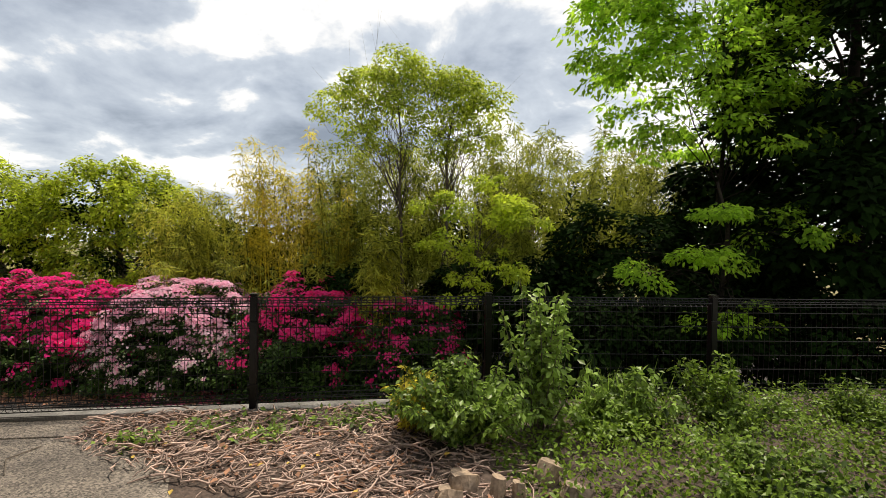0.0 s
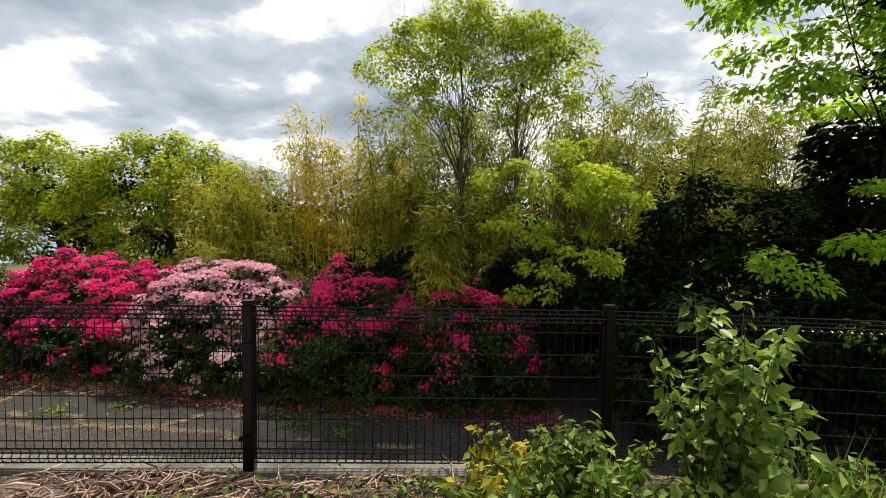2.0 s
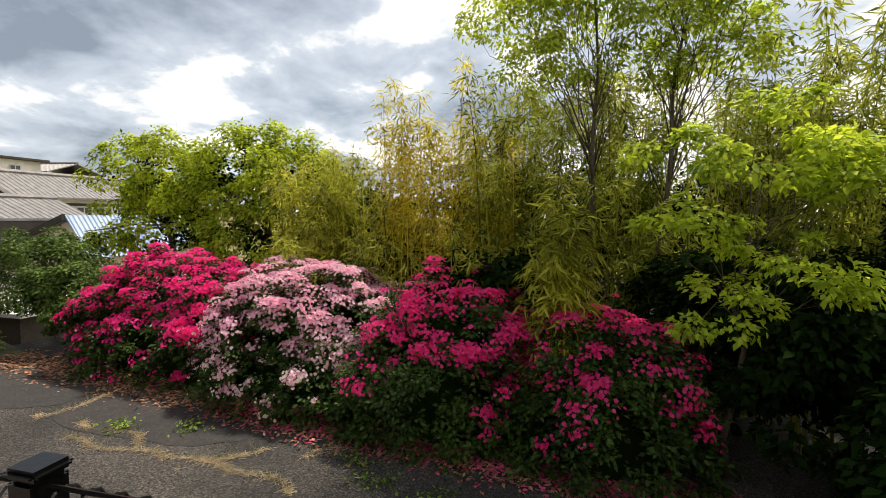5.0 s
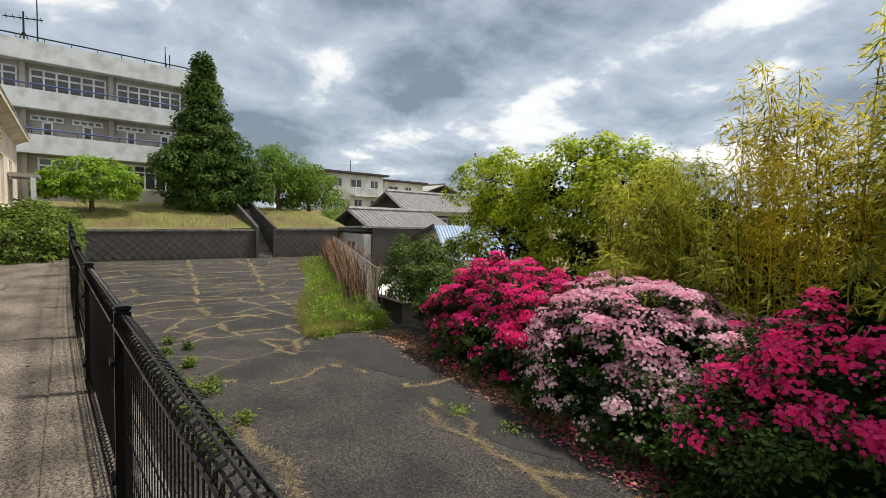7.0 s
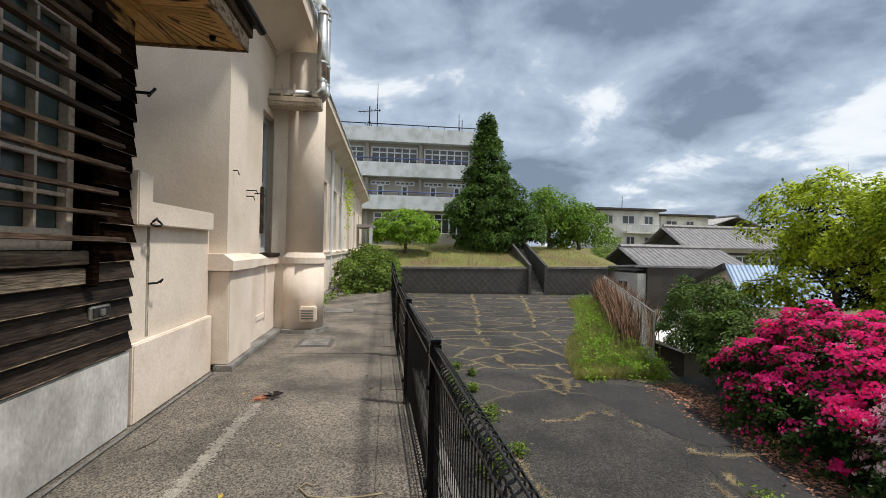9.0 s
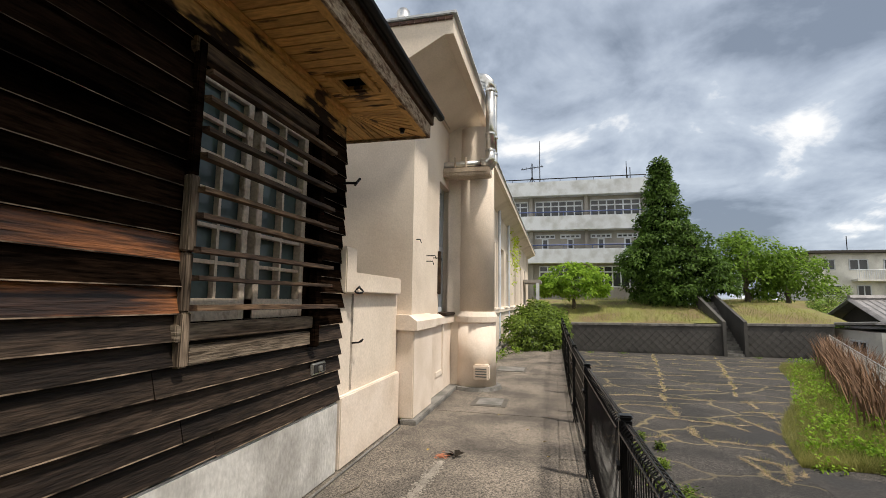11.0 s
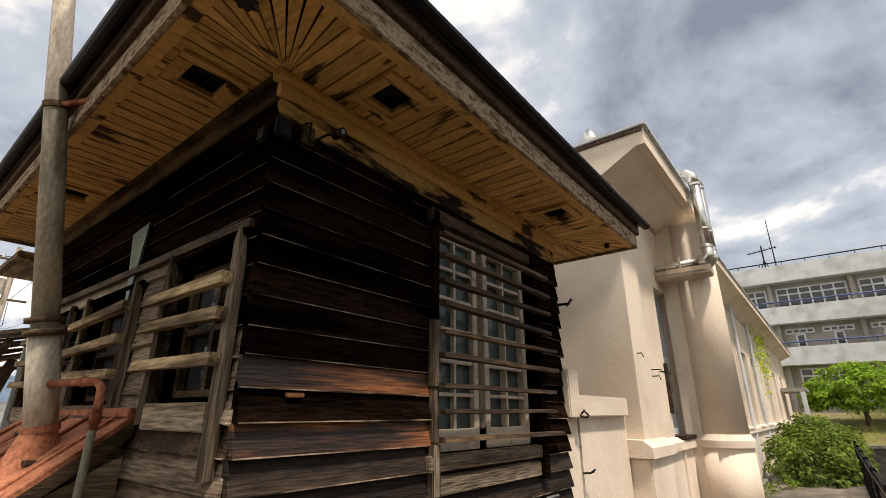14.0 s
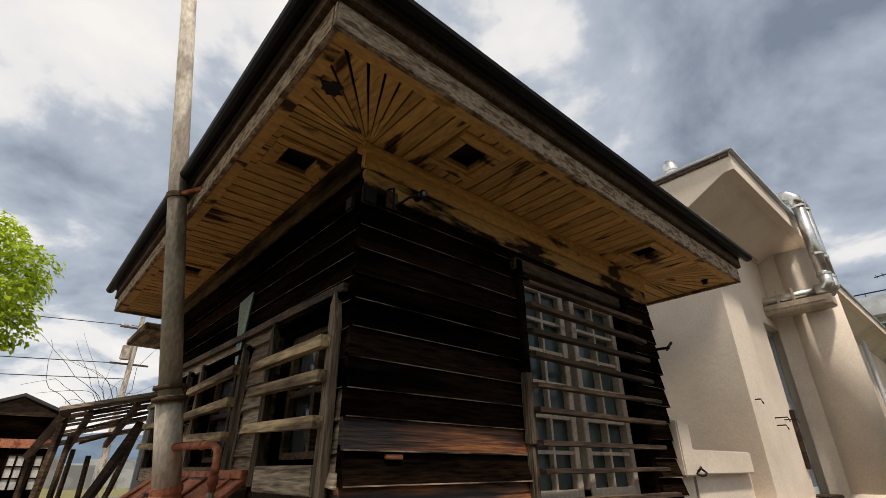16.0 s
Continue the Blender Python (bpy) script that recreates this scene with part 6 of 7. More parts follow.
for p in POSTS:
    fence_post(*p)
for a, b in zip(POSTS[:-1], POSTS[1:]):
    fence_panel(a, b, -7 < a[0] < 3)

# ---- chain-link fence with dead reeds ----
A0, A1 = (-12.61, 11.14), (-31.4, 18.75)
nseg = 9
rc = np.random.default_rng(8)
for i in range(nseg + 1):
    f = i / nseg
    x, y = A0[0] + (A1[0] - A0[0]) * f, A0[1] + (A1[1] - A0[1]) * f
    p = thing("chain_link_post", "thin grey galvanised chain-link fence post", "post", (x, y, LOT), "chain-link posts")
    part("pole", tube(bmesh.new(), [(x, y, LOT - 0.1), (x, y, LOT + 1.68)], 0.03, 8), M_chain, p)
cl = thing("chain_link_mesh", "sagging galvanised chain-link mesh with a top rail", "fence", (A0[0], A0[1], LOT))
bm = bmesh.new()
ln = math.hypot(A1[0] - A0[0], A1[1] - A0[1])
ux, uy = (A1[0] - A0[0]) / ln, (A1[1] - A0[1]) / ln
for s in np.arange(0, ln, 0.16):
    for sg in (1, -1):
        a, b = s, s + sg * 1.5
        if 0 <= b <= ln:
            tube(bm, [(A0[0] + ux * a, A0[1] + uy * a, LOT + 0.08), (A0[0] + ux * b, A0[1] + uy * b, LOT + 1.6)], 0.0035, 3, caps=False)
part("mesh_wires", bm, M_chain, cl)
part("top_rail", tube(bmesh.new(), [(*A0, LOT + 1.65), (*A1, LOT + 1.65)], 0.02, 6), M_chain, cl)
n = 2600
s = rc.random(n) ** 0.8 * (ln - 2) + 2.0
pts = np.stack([A0[0] + ux * s + rc.normal(size=n) * 0.25, A0[1] + uy * s + rc.normal(size=n) * 0.25, np.full(n, LOT)], 1)
ax, ay, az = frames(rc.normal(size=(n, 3)) * [1, 1, 0.05], rc, np.tile([0, 0, 1.0], (n, 1)) + rc.normal(size=(n, 3)) * [0.18, 0.18, 0])
rd = scatter_mesh("dry_reeds", M_reed, *BLADE, pts, ax, ay, az, rc.uniform(0.9, 1.9, n))
tagged(rd, "dead brown reeds standing along the chain-link fence", "reeds", kind="stuff")

# ---- azaleas ----


def dome(rng, centre, radii, n, lump=0.16):
    """Points and outward ways on a lumpy half dome that stands on the ground, denser to the front and top."""
    d = unit(rng.normal(size=(n * 3, 3)) * [1, 1, 0.9])
    d[:, 2] = np.abs(d[:, 2])
    d = d[(d[:, 1] < 0.8)][:n]
    sq = np.abs(d) ** 0.8 * np.sign(d)
    k = np.array([1 + lump * noise.noise((p[0] * 2.6 + centre[0], p[1] * 2.6 + centre[1], p[2] * 2.6)) + lump * 0.6 * noise.noise((p[0] * 6 + centre[0], p[1] * 6, p[2] * 6)) for p in d])
    return np.array(centre) + unit(sq) * (np.linalg.norm(sq, axis=1, keepdims=True) ** 0.6) * k[:, None] * np.array(radii), d


def azalea(label, centre, radii, mat, seed, cover, sprays=330, per=46, extra=None, size=(0.055, 0.09)):
    """A hedge bush made of many flat sprays, each leafy below and covered with blossom on its upper side, with dark gaps between."""
    rng = np.random.default_rng(seed)
    t = thing("azalea_bush", label, "bush", centre, "azalea hedge")
    c, o = dome(rng, centre, radii, sprays)
    c = c - o * (rng.random((len(c), 1)) ** 1.5) * 0.30
    r = rng.uniform(0.11, 0.26, len(c))
    h = (c[:, 2] - centre[2]) / radii[2]
    # leaves of each spray
    m = 46
    ci, oi, ri = np.repeat(c, m, 0), np.repeat(o, m, 0), np.repeat(r, m)[:, None]
    off = unit(rng.normal(size=ci.shape)) * rng.random((len(ci), 1)) ** 0.5 * ri * [1, 1, 0.5]
    lp = ci + off - np.array([0, 0, 0.05])
    lp[:, 2] = np.maximum(lp[:, 2], centre[2] + 0.03)
    ax, ay, az = frames(oi * 0.4 + [0, 0, 0.6] + rng.normal(size=lp.shape) * 0.45, rng, unit(off) + oi * 0.6)
    scatter_mesh("leaves", L_az_leaf, *LEAF, lp, ax, ay, az, rng.uniform(0.05, 0.10, len(lp)), t)
    # solid near-black lump, painted as the shade between the sprays
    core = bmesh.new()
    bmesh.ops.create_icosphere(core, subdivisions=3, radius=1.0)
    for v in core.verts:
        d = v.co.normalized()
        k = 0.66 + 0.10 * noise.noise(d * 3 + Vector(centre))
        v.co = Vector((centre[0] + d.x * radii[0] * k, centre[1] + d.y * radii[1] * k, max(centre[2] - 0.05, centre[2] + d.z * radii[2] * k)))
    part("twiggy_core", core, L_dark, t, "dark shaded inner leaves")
    # blossom on the upper side of the sprays that flower
    bloom = np.array([noise.noise((q[0] * 1.5, q[1] * 1.5, q[2] * 1.9 + seed)) for q in c]) * 0.8 + (h - 0.42) * 1.1 + rng.normal(size=len(c)) * 0.16
    amount = np.clip((bloom - cover) * 2.1, 0.0, 1.0)
    n = np.round(amount * per * (r / 0.2) ** 1.5).astype(int)
    ci, oi, ri = np.repeat(c, n, 0), np.repeat(o, n, 0), np.repeat(r, n)[:, None]
    w = unit(rng.normal(size=ci.shape) + oi * 0.9 + [0, -0.1, 0.75])
    p = ci + w * ri * [1, 1, 0.55] * rng.uniform(0.75, 1.1, (len(ci), 1))
    p[:, 2] = np.maximum(p[:, 2], centre[2] + 0.08)
    ax, ay, az = frames(w + oi * 0.5 + [0, -0.1, 0.15] + rng.normal(size=p.shape) * 0.35, rng)
    sz = rng.uniform(*size, len(p))
    if extra:
        hh = (p[:, 2] - centre[2]) / radii[2]
        k = (rng.random(len(p)) < extra[1]) & (hh < extra[2])
        scatter_mesh("pale_blossoms", extra[0], *FLOWER, p[k], ax[k], ay[k], az[k], sz[k], t, "faded cream and salmon blossoms")
        p, ax, ay, az, sz = p[~k], ax[~k], ay[~k], az[~k], sz[~k]
    scatter_mesh("blossoms", mat, *FLOWER, p, ax, ay, az, sz, t)
    return t


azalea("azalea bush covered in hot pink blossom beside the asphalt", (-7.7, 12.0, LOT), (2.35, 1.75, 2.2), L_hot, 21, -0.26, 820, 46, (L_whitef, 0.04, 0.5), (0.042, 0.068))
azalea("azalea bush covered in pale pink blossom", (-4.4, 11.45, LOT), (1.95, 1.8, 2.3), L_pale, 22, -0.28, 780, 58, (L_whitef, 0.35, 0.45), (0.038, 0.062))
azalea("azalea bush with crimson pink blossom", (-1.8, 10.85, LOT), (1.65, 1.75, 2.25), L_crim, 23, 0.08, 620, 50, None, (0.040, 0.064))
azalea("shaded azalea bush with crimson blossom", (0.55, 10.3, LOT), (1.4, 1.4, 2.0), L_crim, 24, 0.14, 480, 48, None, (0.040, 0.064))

# ---- bamboo ----


def bamboo(label, mat, x0, x1, y0, y1, culms, zt, seed, arch=0.7, per=110, size=0.13, lean=(0, -0.3), bare=0.3, zvar=0.7):
    rng = np.random.default_rng(seed)
    t = thing("bamboo_clump", label, "bamboo", ((x0 + x1) / 2, (y0 + y1) / 2, LOT))
    bm = bmesh.new()
    P, O = [], []
    for k in range(culms):
        x, y, h = rng.uniform(x0, x1), rng.uniform(y0, y1), zt - LOT - rng.random() ** 1.4 * zvar * 2
        a = rng.uniform(0, 2 * math.pi)
        dx, dy = math.cos(a) * arch * rng.uniform(0.3, 1) + lean[0], math.sin(a) * arch * rng.uniform(0.3, 1) + lean[1]
        pts = [Vector((x + dx * f ** 2.2, y + dy * f ** 2.2, LOT + h * (f - 0.10 * f ** 5))) for f in np.linspace(0, 1, 9)]
        tube(bm, pts, [0.018 * (1 - 0.9 * i / 8) + 0.002 for i in range(9)], 4, caps=False)
        f = bare + (1 - bare) * rng.random(per) ** 0.8
        i = np.minimum((f * 8).astype(int), 7)
        q = np.array([pts[j].lerp(pts[j + 1], ff * 8 - j) for j, ff in zip(i, f)])
        out = unit(rng.normal(size=q.shape) * [1, 1, 0.5])
        P.append(q + out * (rng.random((per, 1)) * 0.62 * (1.2 - f[:, None])))
        O.append(out)
    part("culm", bm, mat, t, "thin bamboo culms")["kind"] = "stuff"
    foliage("leaves", mat, rng, np.concatenate(P), np.concatenate(O), 0.15, 7, size, t, NARROW, droop=0.35, flat=0.8)
    return t


bamboo("yellowing bamboo clump behind the azaleas", L_bam_y, -3.7, -0.9, 12.2, 13.4, 26, 3.8, 31, 0.6, 58, 0.155)
bamboo("tall feathery bamboo shoots behind the azaleas", L_bam_y, -4.1, -1.6, 12.6, 13.4, 11, 5.0, 32, 0.6, 42, 0.145, bare=0.45)
bamboo("grey-green bamboo thicket behind the azaleas", L_bam_m, -6.2, -3.4, 12.5, 14.2, 36, 3.3, 33, 0.5, 52, 0.15)
bamboo("dense green bamboo thicket under the tall trees", L_bam_g, -1.4, 3.8, 11.6, 14.0, 80, 5.0, 34, 0.8, 52, 0.16, zvar=0.8)
bamboo("olive bamboo thicket beside the wood", L_bam_g, 3.0, 9.0, 10.8, 13.6, 84, 4.9, 35, 0.8, 54, 0.16, zvar=0.9)
bamboo("drooping yellow-green bamboo over the azaleas", L_bam_m, -0.35, 0.35, 10.0, 10.5, 9, 2.5, 36, 0.35, 46, 0.20, lean=(0.0, -0.35), bare=0.15)
bamboo("low dark bamboo at the back of the hedge", L_bam_g, -5.5, 3.0, 11.6, 12.6, 40, 1.7, 37, 0.5, 30, 0.18, bare=0.1)

# ---- trees round the yard ----
tree("spring_tree", "slim multi-stemmed tree with light spring leaves", (0.7, 12.0, LOT), (0.2, 11.4, 5.0), 0.06,
     [((-1.0, 11.3, 4.55), (0.75, 0.8, 0.5), 26), ((-0.55, 11.4, 5.15), (0.75, 0.8, 0.5), 30), ((0.3, 11.3, 5.55), (0.7, 0.7, 0.45), 30), ((0.2, 11.3, 4.7), (0.8, 0.8, 0.5), 24), ((-0.5, 11.3, 3.8), (0.8, 0.7, 0.4), 16), ((0.9, 11.6, 3.7), (0.7, 0.6, 0.4), 12)], L_tall, 41, 0.085, 78, 0.30, limbs=34, fill=0.6, flat=0.6)
tree("spring_tree", "slim forked tree with light spring leaves", (1.3, 12.0, LOT), (1.7, 11.4, 4.7), 0.065,
     [((1.0, 11.3, 5.3), (0.8, 0.7, 0.5), 28), ((1.75, 11.3, 5.15), (0.75, 0.8, 0.45), 30), ((2.5, 11.3, 4.75), (0.75, 0.7, 0.5), 28), ((1.4, 11.3, 4.4), (0.9, 0.7, 0.45), 24), ((2.2, 11.3, 3.9), (0.9, 0.7, 0.4), 18)], L_tall, 42, 0.085, 78, 0.30, limbs=34, fill=0.6, flat=0.6)
tree("lime_sapling", "young tree with bright lime leaf clusters", (2.0, 9.9, LOT), (1.8, 9.4, 1.7), 0.05,
     [((1.25, 9.2, 1.35), (0.55, 0.45, 0.3), 11), ((1.9, 9.0, 2.0), (0.85, 0.5, 0.35), 17), ((2.15, 8.9, 0.9), (0.5, 0.45, 0.45), 11), ((2.8, 9.1, 1.9), (0.7, 0.4, 0.4), 13), ((1.1, 9.3, 2.2), (0.55, 0.4, 0.25), 9), ((1.5, 9.0, 0.5), (0.45, 0.4, 0.4), 8), ((2.3, 9.0, 2.5), (0.7, 0.4, 0.3), 9)], L_lime, 43, 0.085, 75, 0.20, limbs=30, droop=0.1, flat=0.6)
tree("camphor_tree", "rounded camphor tree with yellow-green new leaves", (-11.4, 15.3, LOT), (-11.3, 15.2, 2.6), 0.16,
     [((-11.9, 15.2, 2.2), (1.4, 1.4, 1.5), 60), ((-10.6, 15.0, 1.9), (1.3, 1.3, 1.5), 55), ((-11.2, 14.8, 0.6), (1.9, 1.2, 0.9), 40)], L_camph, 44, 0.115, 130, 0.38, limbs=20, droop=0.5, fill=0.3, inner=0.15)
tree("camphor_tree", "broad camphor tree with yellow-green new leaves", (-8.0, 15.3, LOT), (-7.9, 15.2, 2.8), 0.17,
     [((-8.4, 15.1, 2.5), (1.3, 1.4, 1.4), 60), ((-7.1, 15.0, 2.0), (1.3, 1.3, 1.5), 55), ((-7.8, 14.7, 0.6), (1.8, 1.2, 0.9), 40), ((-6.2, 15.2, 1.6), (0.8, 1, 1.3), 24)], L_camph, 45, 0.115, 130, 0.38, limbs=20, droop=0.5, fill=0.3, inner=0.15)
tree("evergreen_shrub", "dark olive evergreen shrub at the end of the hedge", (-12.4, 12.6, LOT), (-12.3, 12.5, 0.0), 0.08,
     [((-12.4, 12.5, -0.35), (1.4, 1.2, 1.3), 66), ((-11.3, 12.1, -0.5), (0.9, 0.9, 1.1), 40), ((-10.4, 11.9, -0.75), (0.75, 0.8, 0.95), 40)], L_everg, 46, 0.08, 210, 0.32, limbs=10, droop=0.2)
tree("green_tree", "airy fresh green broadleaf tree beside the wood", (7.3, 8.9, LOT), (6.6, 8.4, 6.4), 0.075,
     [((5.2, 8.2, 4.7), (1.8, 1.3, 0.8), 46), ((5.9, 8.3, 5.9), (1.9, 1.3, 1.0), 54), ((6.2, 8.3, 3.6), (1.9, 1.4, 0.7), 40), ((4.4, 8.0, 5.6), (1.1, 1, 0.6), 22), ((7.2, 8.2, 4.6), (1.2, 1.2, 1.2), 34), ((4.7, 8.2, 6.7), (1.3, 1, 0.6), 22)], L_mid, 47, 0.12, 78, 0.40, bark=M_darkbark, limbs=30, flat=0.35, fill=0.6)
tree("fan_leaf_tree", "tree with drooping fans of mid-green leaves near the fence", (6.0, 7.6, LOT), (5.8, 7.5, 2.6), 0.08,
     [((4.9, 6.9, 1.25), (1.2, 0.6, 0.25), 10), ((5.6, 7.2, 2.0), (1.3, 0.8, 0.25), 9), ((4.2, 7.3, 0.75), (0.5, 0.5, 0.4), 4), ((5.6, 7.0, 0.2), (1.5, 0.8, 0.5), 7), ((7.0, 7.0, 1.7), (1.2, 0.8, 0.5), 9)], L_mid, 48, 0.10, 70, 0.28, bark=M_darkbark, limbs=22, flat=0.55, droop=0.25, fill=0.9)
# the shade of the wood is put into the near-black crowns of these two
tree("dark_tree", "large dense tree in shade-dark leaves at the edge of the wood", (9.6, 8.6, LOT), (9.4, 8.4, 7.0), 0.25,
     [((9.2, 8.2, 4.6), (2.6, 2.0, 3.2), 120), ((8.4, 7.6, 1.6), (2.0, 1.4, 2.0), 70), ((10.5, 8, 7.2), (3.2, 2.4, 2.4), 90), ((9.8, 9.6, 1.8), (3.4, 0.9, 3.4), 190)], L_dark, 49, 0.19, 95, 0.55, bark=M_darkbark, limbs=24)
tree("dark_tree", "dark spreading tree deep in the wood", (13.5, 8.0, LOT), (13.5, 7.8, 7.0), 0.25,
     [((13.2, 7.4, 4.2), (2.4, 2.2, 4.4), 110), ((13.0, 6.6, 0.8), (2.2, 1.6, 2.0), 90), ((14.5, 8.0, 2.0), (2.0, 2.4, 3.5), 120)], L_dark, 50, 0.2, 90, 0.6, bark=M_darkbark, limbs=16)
# filler shrubs in near-black leaves, standing for the deep shade under the wood
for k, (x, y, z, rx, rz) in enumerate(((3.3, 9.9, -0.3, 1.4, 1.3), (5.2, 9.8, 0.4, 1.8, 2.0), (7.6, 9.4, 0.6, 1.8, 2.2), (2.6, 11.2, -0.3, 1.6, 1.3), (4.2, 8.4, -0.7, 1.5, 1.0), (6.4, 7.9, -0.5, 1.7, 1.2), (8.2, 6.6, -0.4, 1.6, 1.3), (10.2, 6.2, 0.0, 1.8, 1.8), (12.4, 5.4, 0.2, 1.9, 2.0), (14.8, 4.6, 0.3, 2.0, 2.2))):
    tree("dark_shrub", "near-black filler shrub that stands for shade under the wood", (x, y, LOT), (x, y, z), 0.06, [((x, y, z), (rx, 1.0, rz), 90)], L_dark, 60 + k, 0.14, 110, 0.42, bark=M_darkbark, limbs=3)
# added near-black masses that act as the dark depth behind the bamboo leaves
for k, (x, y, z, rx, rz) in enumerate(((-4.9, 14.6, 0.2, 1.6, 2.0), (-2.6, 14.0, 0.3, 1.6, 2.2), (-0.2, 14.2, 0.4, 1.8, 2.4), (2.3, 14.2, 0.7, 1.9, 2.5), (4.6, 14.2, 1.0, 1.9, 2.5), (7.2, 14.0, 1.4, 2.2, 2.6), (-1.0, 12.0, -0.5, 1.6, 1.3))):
    tree("dark_shrub", "added near-black shrub that stands for shade behind the bamboo", (x, y, LOT), (x, y, z), 0.06, [((x, y, z), (rx, 0.8, rz), 70)], L_dark, 160 + k, 0.15, 90, 0.42, bark=M_darkbark, limbs=3)
# backdrop of trees in shade-dark leaves behind the hedge so that the wood has depth
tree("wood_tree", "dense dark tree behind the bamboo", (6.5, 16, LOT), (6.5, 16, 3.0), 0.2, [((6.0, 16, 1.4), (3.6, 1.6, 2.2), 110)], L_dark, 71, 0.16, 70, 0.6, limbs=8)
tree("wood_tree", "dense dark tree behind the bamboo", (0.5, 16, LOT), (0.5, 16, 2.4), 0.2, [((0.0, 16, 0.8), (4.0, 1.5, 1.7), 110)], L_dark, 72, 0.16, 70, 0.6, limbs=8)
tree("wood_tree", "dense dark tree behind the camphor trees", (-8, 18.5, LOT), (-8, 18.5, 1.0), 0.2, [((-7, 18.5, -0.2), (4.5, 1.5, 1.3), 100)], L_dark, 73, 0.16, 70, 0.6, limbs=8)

# ---- trees on the slope ----
CE = (-41.5, 13.3)
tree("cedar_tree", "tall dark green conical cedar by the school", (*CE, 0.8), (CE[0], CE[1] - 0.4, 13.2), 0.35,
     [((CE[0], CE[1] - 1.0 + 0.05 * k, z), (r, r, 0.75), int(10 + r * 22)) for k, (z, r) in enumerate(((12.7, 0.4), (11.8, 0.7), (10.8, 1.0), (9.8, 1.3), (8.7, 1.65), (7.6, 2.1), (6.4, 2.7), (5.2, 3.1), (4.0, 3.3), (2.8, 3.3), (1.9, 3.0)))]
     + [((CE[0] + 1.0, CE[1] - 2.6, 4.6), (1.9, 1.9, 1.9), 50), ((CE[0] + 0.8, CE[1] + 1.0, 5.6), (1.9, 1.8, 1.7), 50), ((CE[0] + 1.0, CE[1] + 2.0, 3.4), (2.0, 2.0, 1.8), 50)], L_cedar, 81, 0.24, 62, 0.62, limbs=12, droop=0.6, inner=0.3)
tree("broadleaf_tree", "round green broadleaf tree on the slope", (-44.6, 19.5, 1.4), (-44.6, 19.5, 6), 0.3, [((-44.6, 19.3, 4.6), (3.0, 2.8, 2.9), 110)], L_slope, 82, 0.28, 60, 0.8, limbs=10)
tree("broadleaf_tree", "loose green broadleaf tree on the slope", (-45.2, 22.6, 0.5), (-45, 22.6, 5.0), 0.25, [((-45, 22.8, 3.9), (2.4, 2.2, 2.3), 80), ((-46, 21.0, 3.2), (2.5, 2, 2.2), 60)], L_slope, 83, 0.28, 55, 0.8, limbs=10)
tree("maple_tree", "low bright green maple on the bank", (-38.6, 5.2, 1.0), (-38.5, 5.2, 3.2), 0.16, [((-38.5, 5.2, 3.0), (2.2, 2.5, 1.5), 90), ((-38.2, 3.8, 2.4), (1.4, 1.2, 1.0), 30)], L_bright, 84, 0.24, 70, 0.6, limbs=14, flat=0.4)
for k, (x, y, z, r) in enumerate(((-57, 31.5, 2.2, 1.8), (-56, 37.5, 1.5, 1.2), (-50, 28, 0.0, 2.2), (-42, 24.2, -1.0, 2.0))):
    tree("garden_shrub", "clipped green garden shrub by the houses", (x, y, z - r - 0.6), (x, y, z), 0.1, [((x, y, z), (r, r, r * 0.9), 40)], L_slope if k % 2 else L_shrub, 90 + k, 0.22, 50, 0.6, limbs=5)
tree("garden_tree", "leafy tree by the shed", (2.4, -12.5, 0), (2.2, -12.5, 5.0), 0.14, [((1.6, -12.5, 6.3), (1.4, 1.4, 1.5), 70), ((1.0, -12.4, 5.0), (0.85, 0.9, 0.75), 34)], L_lime, 97, 0.16, 80, 0.5, limbs=10)

# overgrown bush at the end of the walk
tree("bramble_bush", "overgrown bramble bush at the end of the walkway", (-20, 3.2, 0), (-20, 3.2, 0.8), 0.05,
     [((-17.8, 3.0, 0.3), (1.9, 0.95, 1.0), 60), ((-21.5, 3.0, 0.45), (2.6, 1.3, 1.1), 70), ((-26, 3.0, 0.4), (3.2, 1.3, 1.1), 60), ((-18.5, 3.7, 0.2), (1.6, 0.4, 0.9), 24)], L_bram, 98, 0.13, 85, 0.35, limbs=10, droop=0.4)

# ---- weeds and shrubs by the start ----
rw = np.random.default_rng(12)


def stalk_shrub(name, label, base, stems, h, spread, mat, seed, leaf=0.09, per=26, start=0.15):
    rng = np.random.default_rng(seed)
    t = thing(name, label, "shrub", base)
    bm = bmesh.new()
    P, O = [], []
    for k in range(stems):
        a, s = rng.uniform(0, 2 * math.pi), spread * rng.random() ** 0.6
        hh = h * rng.uniform(0.6, 1.0) * (1 - 0.35 * s / spread)
        b = Vector(base) + Vector((rng.normal() * 0.05, rng.normal() * 0.05, 0))
        pts = [b + Vector((math.cos(a) * s * f, math.sin(a) * s * f, hh * f * (1.1 - 0.1 * f))) for f in np.linspace(0, 1, 6)]
        tube(bm, pts, [0.007 * (1 - 0.8 * i / 5) for i in range(6)], 4, caps=False)
        f = start + (1 - start) * rng.random(per)
        i = np.minimum((f * 5).astype(int), 4)
        P.append(np.array([pts[j].lerp(pts[j + 1], ff * 5 - j) for j, ff in zip(i, f)]))
        o = unit(rng.normal(size=(per, 3)) * [1, 1, 0.35])
        O.append(o)
    part("stem", bm, M_bark, t)
    foliage("leaves", mat, rng, np.concatenate(P), np.concatenate(O), 0.035, 2, leaf, t, droop=0.15)
    return t


